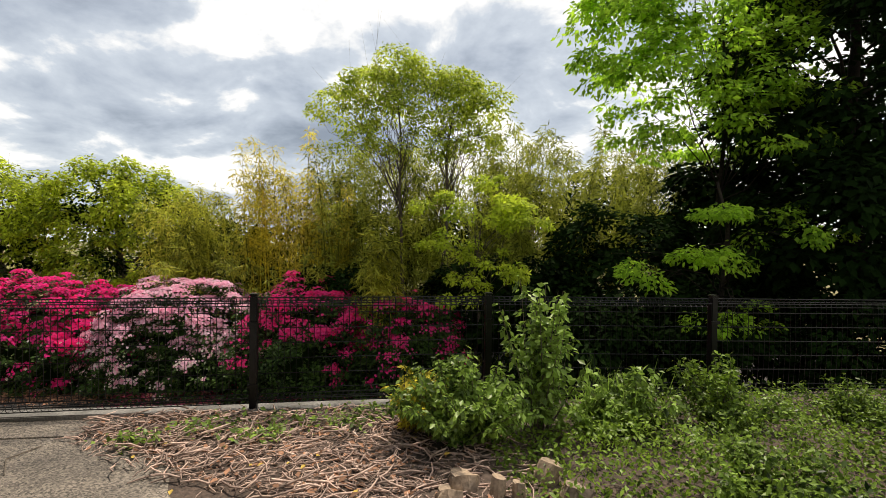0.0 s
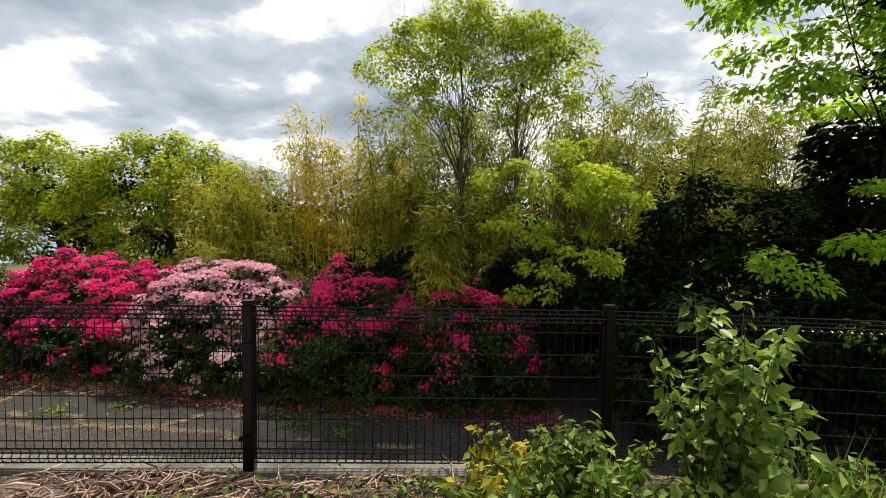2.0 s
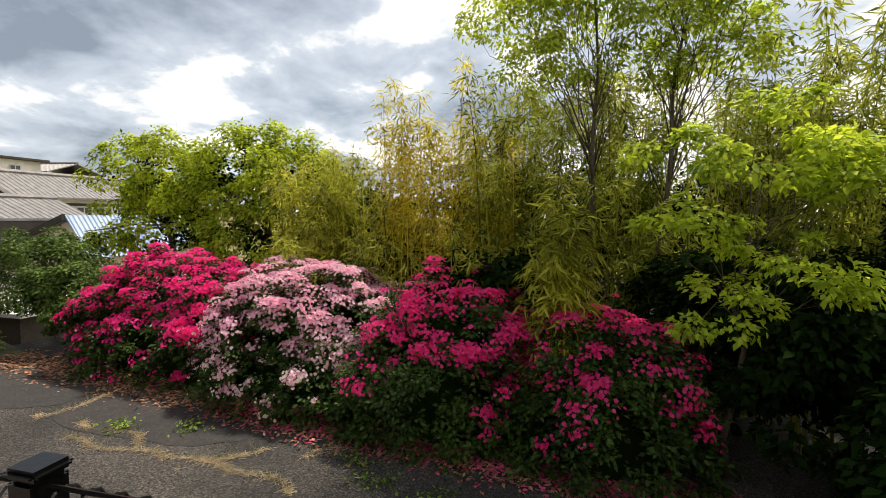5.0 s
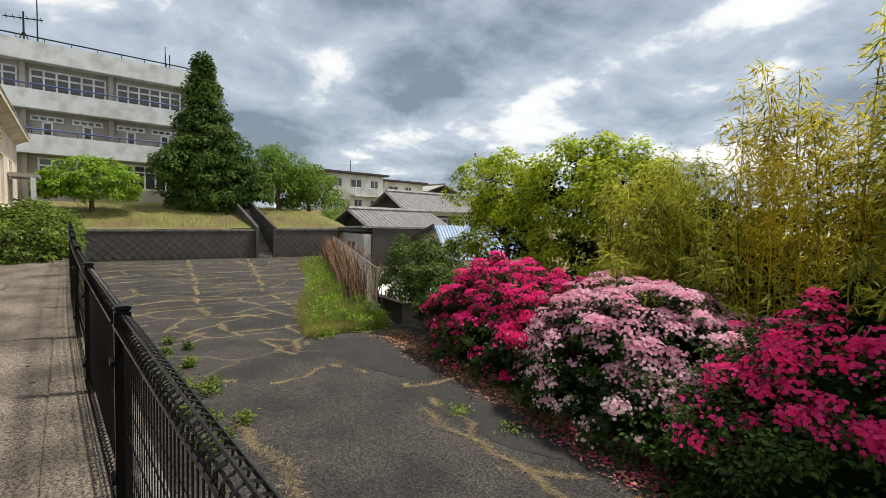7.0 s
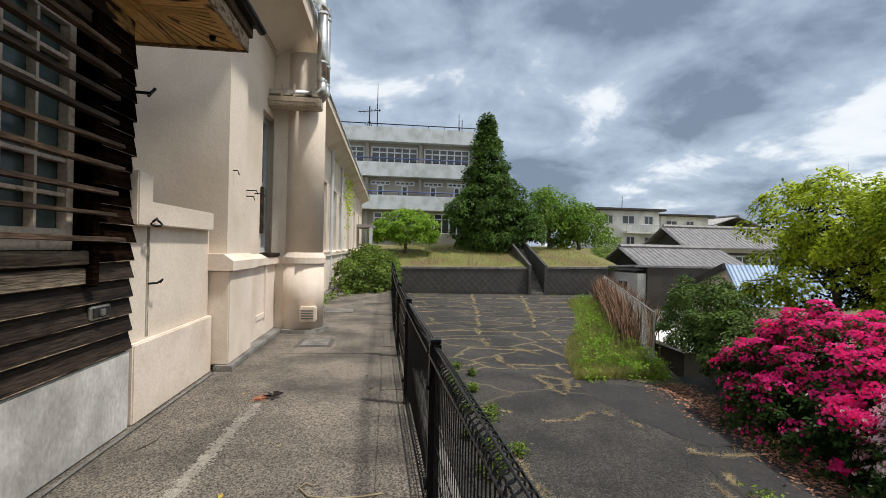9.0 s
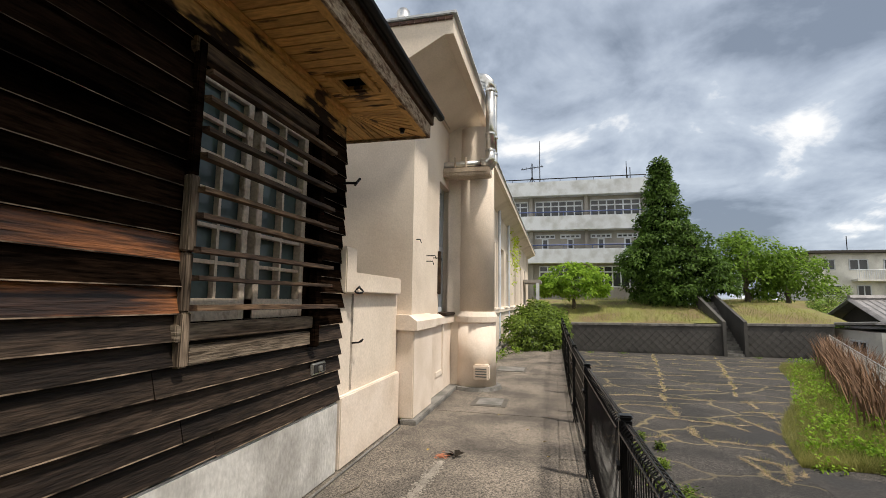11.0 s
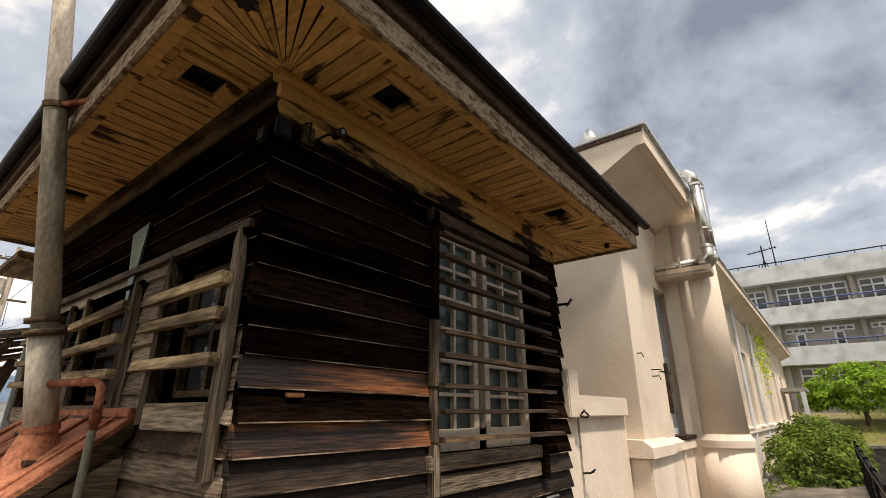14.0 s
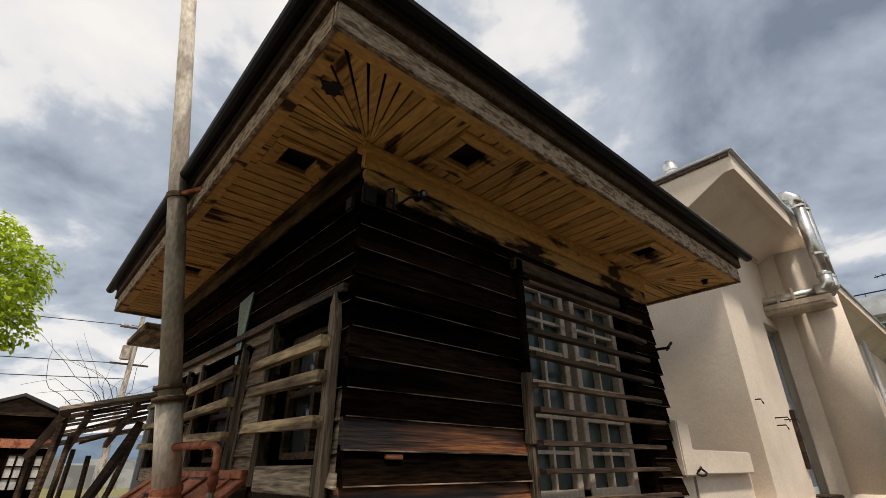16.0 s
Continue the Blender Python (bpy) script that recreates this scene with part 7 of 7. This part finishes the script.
stalk_shrub("low_shrub", "low leafy shrub with some yellowing leaves", (0.56, 3.40, 0), 84, 0.72, 0.56, L_shrub, 101, 0.052, 50)
stalk_shrub("yellowing_shrub", "sprawling yellow-green shrub edge", (0.26, 3.62, 0), 26, 0.60, 0.32, L_bam_y, 102, 0.055, 26)
stalk_shrub("tall_shrub", "upright young shrub with glossy green leaves", (1.24, 3.5, 0), 24, 1.42, 0.36, L_shrub, 103, 0.064, 36)
stalk_shrub("tall_shrub", "slender upright shoot of the young shrub", (1.16, 3.42, 0), 3, 1.36, 0.12, L_shrub, 104, 0.052, 36, 0.4)
for k in range(16):
    x, y = rw.uniform(1.6, 6.5), rw.uniform(2.0, 3.5)
    stalk_shrub("weed_plant", "leafy roadside weed plant", (x, y, 0), 20, rw.uniform(0.35, 0.75), 0.42, L_weed if k % 3 else L_shrub, 110 + k, rw.uniform(0.034, 0.056), 52)
n = 17000
pts = np.stack([rw.uniform(0.75, 8.5, n), rw.uniform(0.9, 3.85, n), np.zeros(n)], 1)
hgt = np.array([0.26 + 0.22 * noise.noise((p[0] * 1.3, p[1] * 1.3, 5)) for p in pts])
pts[:, 2] = np.clip(hgt, 0.06, 0.6) * (0.25 + 0.75 * rw.random(n)) * np.clip((pts[:, 0] - 0.6) * 2.0, 0.15, 1.0)
wm = foliage("weed_mat", L_weed, rw, pts, unit(rw.normal(size=pts.shape) * [1, 1, 0.3]), 0.06, 3, 0.036, None)
tagged(wm, "thick mat of mixed green weeds over the ground", "weeds", kind="stuff")
n = 75
pts = np.stack([1.85 + rw.normal(size=n) * 0.22, 3.6 + rw.normal(size=n) * 0.12, np.zeros(n)], 1)
ax, ay, az = frames(rw.normal(size=(n, 3)) * [1, 1, 0.05], rw, np.tile([0, 0, 1.0], (n, 1)) + rw.normal(size=(n, 3)) * [0.3, 0.3, 0])
tagged(scatter_mesh("long_grass", L_shrub, *BLADE, pts, ax, ay, az, rw.uniform(0.3, 0.58, n)), "tuft of long blue-green grass by the fence", "grass", kind="stuff")
tagged(part("earth_bed", grid_sheet(-2.3, 9.5, 0.4, 4.15, 60, 22, lambda x, y: 0.006 + 0.03 * max(0, min(1, (x + 0.4))) + 0.02 * noise.noise((x * 3, y * 3, 0)) - 0.05 * max(0, min(1, (-1.0 - x) * 0.8 + (2.9 - y) * 0.6))), M_earth), "bare brown earth bed by the fence", "earth", kind="structure")

# twigs, litter and fallen leaves on the bed
n = 12000
pts = np.stack([rw.uniform(-2.3, 1.0, n), rw.uniform(1.2, 4.12, n), rw.uniform(0.012, 0.05, n)], 1)
keep = (pts[:, 0] > -2.6 + (3.95 - pts[:, 1]) * 1.5 + rw.normal(size=n) * 0.12)
tagged(ground_scatter("twig_litter", M_twig, BENT, pts[keep], 0.03 + 0.19 * rw.random(keep.sum()) ** 3, rw, tilt=0.16), "bleached twigs and bark chips strewn on the earth", "twigs", kind="stuff")
n = 2400
pts = np.stack([rw.uniform(-2.2, 1.1, n), rw.uniform(1.2, 4.12, n), rw.uniform(0.015, 0.04, n)], 1)
keep = (pts[:, 0] > -2.5 + (3.95 - pts[:, 1]) * 1.5 + rw.normal(size=n) * 0.12)
tagged(ground_scatter("leaf_litter", M_litter, LEAF, pts[keep], (0.03, 0.075), rw), "brown dead leaves on the earth", "leaves", kind="stuff")
for k in range(26):
    x, y = rw.uniform(-1.7, 0.5), rw.uniform(2.5, 4.0)
    o = ground_scatter("yellow_leaf", M_yleaf, LEAF, np.array([[x, y, 0.05]]), (0.035, 0.06), rw)
    tagged(o, "single yellow fallen leaf on the earth", "leaf", "yellow fallen leaves")
for k, (x, y, s) in enumerate(((-1.35, 3.75, 0.26), (-0.75, 3.85, 0.3), (-0.3, 3.75, 0.22), (-1.75, 3.55, 0.16), (-0.1, 3.95, 0.2), (-0.9, 3.55, 0.18))):
    m = 120
    p = np.stack([x + rw.normal(size=m) * s * 0.6, y + rw.normal(size=m) * s * 0.35, rw.uniform(0.02, 0.11, m)], 1)
    tagged(ground_scatter("ground_ivy", L_shrub, LEAF, p, (0.03, 0.065), rw, tilt=0.5), "low creeping green weed patch on the litter", "weed", "creeping weeds", "stuff")
# cut stumps and short logs
for k, (x, y, r, h, lean) in enumerate(((0.48, 2.72, 0.09, 0.09, 0.0), (0.38, 2.62, 0.08, 0.05, 0.1), (0.98, 2.74, 0.07, 0.13, 0.4), (1.08, 2.50, 0.08, 0.10, 0.2), (0.78, 2.58, 0.04, 0.10, 0.0), (0.66, 2.62, 0.045, 0.12, 0.1))):
    sp = thing("tree_stump", "sawn-off weathered tree stump among the weeds", "stump", (x, y, 0), "cut stumps")
    bm = tube(bmesh.new(), [(x, y, -0.02), (x + lean * h * 0.4, y, h * 0.5), (x + lean * h, y + 0.02, h)], [r * 1.25, r * 1.05, r], 11)
    for v in bm.verts:
        v.co += Vector(rw.normal(size=3)) * r * 0.07
    part("bole", bm, M_stump, sp)
    part("cut_face", tube(bmesh.new(), [(x + lean * h, y + 0.02, h - 0.004), (x + lean * h + 0.003, y + 0.02, h + 0.006)], r * 0.93, 11), M_stump, sp, "pale sawn end grain")

# ---- yard surface: patches, cracks, weeds ----
ry = np.random.default_rng(30)


def patch(pts, seed, h=0.006):
    """A smooth-edged tar patch: a ring of points softened by noise."""
    bm = bmesh.new()
    P = [Vector((*p, 0)) for p in pts]
    ring = []
    n = len(P)
    for i in range(n):
        for f in np.linspace(0, 1, 8, endpoint=False):
            a, b, c, d = P[i - 1], P[i], P[(i + 1) % n], P[(i + 2) % n]
            q = 0.5 * ((2 * b) + (c - a) * f + (2 * a - 5 * b + 4 * c - d) * f * f + (3 * b - a - 3 * c + d) * f ** 3)
            q += Vector((noise.noise((q.x * 2, q.y * 2, seed)), noise.noise((q.x * 2, q.y * 2, seed + 9)), 0)) * 0.12
            ring.append(bm.verts.new((q.x, q.y, LOT + h)))
    bm.faces.new(ring)
    return tagged(part("tar_patch", bm, M_tar), "smooth dark tar patch on the old asphalt", "patch", "tar patches")


patch([(-11.6, 8.6), (-9.6, 8.7), (-8.0, 9.3), (-8.1, 10.2), (-9.6, 10.45), (-11.2, 10.1)], 1)
patch([(-7.6, 9.0), (-6.2, 8.7), (-4.9, 8.8), (-4.4, 9.3), (-5.4, 9.75), (-7.3, 10.0)], 2)
patch([(-15.2, 8.2), (-13.2, 8.3), (-12.4, 8.9), (-13.6, 9.5), (-15.4, 9.3)], 3)


def crack(points, width, density, straw=0.6, grass=0.5, seed=1):
    """A joint filled with straw, dead stems and tufts of grass, which follows a wandering line."""
    P = [Vector((*p, 0)) for p in points]
    L = sum((b - a).length for a, b in zip(P[:-1], P[1:]))
    n = int(L * density)
    out = []
    cum = [0]
    for a, b in zip(P[:-1], P[1:]):
        cum.append(cum[-1] + (b - a).length)
    for s in ry.random(n) * L:
        i = max(k for k in range(len(P) - 1) if cum[k] <= s)
        q = P[i].lerp(P[i + 1], (s - cum[i]) / max(1e-6, cum[i + 1] - cum[i]))
        wob = 0.16 * noise.noise((q.x * 1.4, q.y * 1.4, seed))
        gap = noise.noise((q.x * 0.9, q.y * 0.9, seed + 4))
        if gap < -0.06:
            continue
        w = width * (0.2 + 1.2 * max(0, gap + 0.06))
        out.append((q.x + wob + ry.normal() * w, q.y + wob + ry.normal() * w, LOT + 0.008 + 0.012 * ry.random()))
    return np.array(out).reshape(-1, 3)


STRAW, TUFT = [], []
lines = []
for k, x in enumerate((-13.6, -15.6, -17.2, -18.9, -20.8, -22.6, -24.6, -26.6, -29.0, -31.2)):
    top = 10.4 if x > -16 else 10.4 + (-16 - x) * 0.42
    lines.append(([(x + 0.5, 4.9), (x - 0.2, 6.5), (x + 0.25, 8.2), (x - 0.1, top)], 0.05))
lines += [([(-33.5, 9.9), (-27, 8.9), (-21, 7.9), (-17.4, 7.3)], 0.07), ([(-33.0, 13.3), (-28.7, 12.4), (-19.6, 10.1), (-15.7, 9.9), (-14.2, 9.8)], 0.05), ([(-19.4, 7.5), (-15.5, 7.2), (-13.9, 7.25), (-12.8, 7.4), (-11.9, 8.4), (-10.7, 8.07), (-9.1, 8.6)], 0.11), ([(-15.5, 7.2), (-15.5, 8.3), (-14.2, 8.9), (-12.4, 8.7), (-11.9, 8.4)], 0.09),
          ([(-9.1, 8.6), (-8.6, 8.75), (-7.7, 9.0), (-7.6, 9.9)], 0.15), ([(-7.7, 9.0), (-5.9, 8.75), (-4.64, 8.22)], 0.10), ([(-16.5, 8.9), (-13.6, 9.6), (-12.2, 9.3), (-11.4, 8.4)], 0.10), ([(-7.9, 8.9), (-6.2, 8.45), (-4.4, 8.5), (-3.6, 9.2)], 0.09),
          ([(-4.6, 8.5), (-3.0, 8.2), (-1.0, 8.0), (1.0, 8.0)], 0.10), ([(-9.6, 8.2), (-9.2, 7.0), (-10.5, 5.4)], 0.05), ([(-14, 7.2), (-11, 7.9), (-9.4, 8.4)], 0.06), ([(-8.0, 5.9), (-6.0, 6.0), (-4.6, 5.9)], 0.16), ([(-3.4, 8.8), (-3.0, 9.3)], 0.16)]
for k, (ln_, w) in enumerate(lines):
    STRAW.append(crack(ln_, w * 0.55, 300 if w < 0.08 else 380, seed=k))
    TUFT.append(crack(ln_, w * 0.5, 40, seed=k))
STRAW, TUFT = np.concatenate(STRAW), np.concatenate(TUFT)
tagged(ground_scatter("crack_straw", M_straw, STICK, STRAW, (0.03, 0.11), ry, tilt=0.15), "dry straw lying in the asphalt cracks", "straw", kind="stuff")
ax, ay, az = frames(ry.normal(size=TUFT.shape) * [1, 1, 0.1], ry, np.tile([0, 0, 1.0], (len(TUFT), 1)) + ry.normal(size=TUFT.shape) * [0.6, 0.6, 0])
tagged(scatter_mesh("crack_grass", L_grass, *BLADE, TUFT, ax, ay, az, ry.uniform(0.05, 0.16, len(TUFT))), "small grass tufts growing in the cracks", "grass", kind="stuff")
# green clumps along the foot of the terrace
for k in range(15):
    x, y = -13.0 + 0.42 * k + ry.normal() * 0.15, 5.7 + 0.35 * math.sin(k * 1.7) + ry.normal() * 0.08
    m = 170
    s = ry.uniform(0.07, 0.15)
    p = np.stack([x + ry.normal(size=m) * s, y + ry.normal(size=m) * s * 0.7, LOT + ry.uniform(0.02, 0.16, m)], 1)
    tagged(ground_scatter("yard_weed", L_bram, LEAF, p, (0.04, 0.085), ry, tilt=0.5), "round green weed clump growing through asphalt", "weed", "yard weeds", "stuff")
for k, (x, y) in enumerate(((-6.3, 9.0), (-5.3, 9.2), (-2.6, 9.0), (-2.2, 8.6), (-1.4, 8.4), (-33.4, 15.9), (-33.3, 8.0), (-33.2, 6.0))):
    m = 90
    p = np.stack([x + ry.normal(size=m) * 0.15, y + ry.normal(size=m) * 0.12, LOT + ry.uniform(0.01, 0.10, m)], 1)
    tagged(ground_scatter("yard_weed", L_weed, LEAF, p, (0.04, 0.08), ry, tilt=0.5), "small green weed clump growing through asphalt", "weed", "yard weeds", "stuff")
# grass strip by the chain-link fence
n = 42000
f = ry.random(n) ** 1.7
bx = A0[0] + (A1[0] - A0[0]) * f + 0.6
by = A0[1] + (A1[1] - A0[1]) * f
w = 2.45 + 0.35 * np.sin(f * 9)
v = ry.random(n) ** 0.75
pts = np.stack([bx, by - w * v, np.full(n, LOT)], 1)
ax, ay, az = frames(ry.normal(size=pts.shape) * [1, 1, 0.1], ry, np.tile([0, 0, 1.0], (n, 1)) + ry.normal(size=pts.shape) * [0.5, 0.5, 0])
tagged(scatter_mesh("verge_grass", L_grass, *BLADE, pts, ax, ay, az, ry.uniform(0.12, 0.42, n) * (1.1 - 0.5 * v)), "long green and straw grass verge by the chain-link fence", "grass", kind="stuff")
n = 11000
f = ry.random(n) ** 1.5
pts = np.stack([A0[0] + (A1[0] - A0[0]) * f + 0.5 + ry.normal(size=n) * 0.25, A0[1] + (A1[1] - A0[1]) * f - 2.3 * ry.random(n) ** 1.3, LOT + 0.02 + 0.4 * ry.random(n) ** 2], 1)
pts = pts[np.array([noise.noise((p[0] * 1.1, p[1] * 1.6, 3)) > 0.02 for p in pts])]
tagged(foliage("verge_weeds", L_bright, ry, pts, unit(ry.normal(size=pts.shape)), 0.10, 2, 0.10, None), "bright green weeds in the verge", "weeds", kind="stuff")
bm = prism(bmesh.new(), [(-10.9, 11.1), (-12.2, 9.75), (-17.3, 10.7), (-24, 13.6), (-31.6, 17.0), (-32.0, 18.7)], LOT - 0.02, LOT + 0.012, "z")
tagged(part("verge_soil", bm, M_soil), "grassy soil verge", "soil", kind="structure")
# litter under the azaleas
n = 6500
f = ry.random(n)
pts = np.stack([-11.5 + 13.5 * f, 10.65 - 1.75 * f + ry.normal(size=n) * 0.28 + 0.25, LOT + ry.uniform(0.005, 0.03, n)], 1)
tagged(ground_scatter("hedge_litter", M_litter, LEAF, pts, (0.05, 0.10), ry), "brown dead leaves along the foot of the hedge", "leaves", kind="stuff")
n = 3000
f = 0.45 + 0.55 * ry.random(n)
pts = np.stack([-11.5 + 13.5 * f, 10.65 - 1.75 * f + ry.normal(size=n) * 0.25 + 0.2, LOT + ry.uniform(0.02, 0.05, n)], 1)
tagged(ground_scatter("fallen_petals", M_fallpink, LEAF, pts, (0.05, 0.09), ry), "fallen pink blossom under the hedge", "petals", kind="stuff")
# grass on the bank above the retaining wall
n = 12000
px, py = RX - 0.4 - 13 * ry.random(n) ** 1.3, ry.uniform(4.5, 20.5, n)
ok = (py < 14.1) | (py > 15.6)
pts = np.stack([px, py, [hill_z(a, b) - 0.02 for a, b in zip(px, py)]], 1)[ok]
ax, ay, az = frames(ry.normal(size=pts.shape) * [1, 1, 0.1], ry, np.tile([0, 0, 1.0], (len(pts), 1)) + ry.normal(size=pts.shape) * [0.6, 0.6, 0])
tagged(scatter_mesh("bank_grass", L_grass, *BLADE, pts, ax, ay, az, ry.uniform(0.15, 0.45, len(pts))), "rough yellowing grass on the bank", "grass", kind="stuff")
# creeper on the far eave
n = 170
pts = np.stack([-23.0 + ry.normal(size=n) * 1.2, np.full(n, WY + 0.06) + ry.random(n) * 0.12, 4.8 - np.abs(ry.normal(size=n)) * 1.0], 1)
tagged(foliage("wall_creeper", L_lime, ry, pts, np.tile([0, 1.0, 0], (n, 1)), 0.06, 2, 0.12, None), "yellow-green creeper hanging on the stucco wall", "creeper", kind="stuff")
# weeds at the foot of the wing
for x, y in ((-13.2, 2.1), (-12.2, 2.0), (-14.3, 2.2), (-15.2, 2.5)):
    m = 120
    p = np.stack([x + ry.normal(size=m) * 0.25, y + np.abs(ry.normal(size=m)) * 0.12, ry.uniform(0.02, 0.2, m)], 1)
    tagged(ground_scatter("wall_weed", L_weed, LEAF, p, (0.05, 0.1), ry, tilt=0.5), "green weeds at the foot of the stucco wall", "weed", "wall weeds", "stuff")
# drain hose along the foot of the timber house, and pale paint line on the walk
ho = thing("ground_cable", "pale grey cable lying along the foot of the wall", "cable", (-4, 1.85, 0))
part("cable", tube(bmesh.new(), [(-1.0, 1.87, 0.012), (-2.5, 1.86, 0.012), (-4.0, 1.84, 0.012), (-5.4, 1.84, 0.012), (-6.3, 1.85, 0.012)], 0.012, 6), M_kerb, ho)
for a, b, c, k in (((-3.3, 3.78), (-3.36, 3.93), (-3.3, 4.1), 1), ((-4.2, 2.05), (-4.4, 2.12), (-4.55, 2.1), 2), ((-2.35, 3.2), (-2.5, 3.42), (-2.42, 3.62), 3)):
    tg = thing("fallen_twig", "thin fallen twig on the concrete", "twig", (*a, 0), "fallen twigs")
    part("stem", tube(bmesh.new(), [(*a, 0.006), (*b, 0.010), (*c, 0.006)], 0.004, 5), M_bark, tg)
# pale worn streak and rust stain on the walk
rk = np.random.default_rng(77)
n = 2600
f = rk.random(n)
pts = np.stack([-3.1 - 2.15 * f, 2.57 + 0.07 * f + rk.normal(size=n) * 0.025, np.full(n, 0.0015)], 1)
tagged(ground_scatter("worn_streak", M_mortar, LEAF, pts, (0.012, 0.035), rk, tilt=0.0), "pale worn mortar streak across the concrete walkway", "streak", kind="stuff")
pts = np.stack([-5.4 + rk.normal(size=60) * 0.05, 2.62 + rk.normal(size=60) * 0.04, np.full(60, 0.0018)], 1)
tagged(ground_scatter("rust_stain", M_rust, LEAF, pts, (0.02, 0.05), rk, tilt=0.0), "small rusty stain on the concrete walkway", "stain", kind="stuff")
for k in range(9):
    x, y = ry.uniform(-8, -2.4), ry.uniform(2.2, 3.9)
    o = ground_scatter("yellow_leaf", M_yleaf, LEAF, np.array([[x, y, 0.006]]), (0.05, 0.07), ry)
    tagged(o, "single yellow fallen leaf on the concrete", "leaf", "yellow fallen leaves")
# curled dead leaf by the stain, and a loop of thin cord
dl = thing("dead_leaf", "curled dark dead leaf on the concrete walkway", "leaf", (-5.42, 2.74, 0))
bm = bmesh.new()
for k in range(5):
    a = 1.25 * k + 0.3
    u, v = Vector((math.cos(a), math.sin(a), 0)), Vector((-math.sin(a), math.cos(a), 0))
    c = Vector((-5.42, 2.74, 0.012))
    q = [c, c + u * 0.05 + v * 0.028 + Vector((0, 0, 0.035)), c + u * 0.115 + Vector((0, 0, 0.02 + 0.012 * (k % 2))), c + u * 0.05 - v * 0.028 + Vector((0, 0, 0.01))]
    vs = [bm.verts.new(p) for p in q]
    bm.faces.new(vs[:3])
    bm.faces.new([vs[0], vs[2], vs[3]])
part("blade", bm, M_darkbark, dl)
cd = thing("cord_loop", "pale thin cord lying in an open loop on the concrete", "cord", (-3.5, 3.6, 0))
part("cord", tube(bmesh.new(), [(-3.62, 3.42, 0.008), (-3.66, 3.36, 0.008), (-3.60, 3.33, 0.008), (-3.50, 3.40, 0.008), (-3.46, 3.55, 0.007), (-3.47, 3.72, 0.008), (-3.50, 3.85, 0.007)], 0.005, 6), M_straw, cd)
h_2 = thing("pavement_hatch", "flush pale concrete slab patch in the walkway", "hatch", (-11.8, 2.75, 0))
part("cover", boxm(-12.15, -11.45, 2.45, 3.05, -0.01, 0.012, 0.006), M_kerb, h_2)
part("frame", boxm(-12.2, -11.4, 2.40, 3.10, -0.01, 0.005, 0.004), M_crackline, h_2)
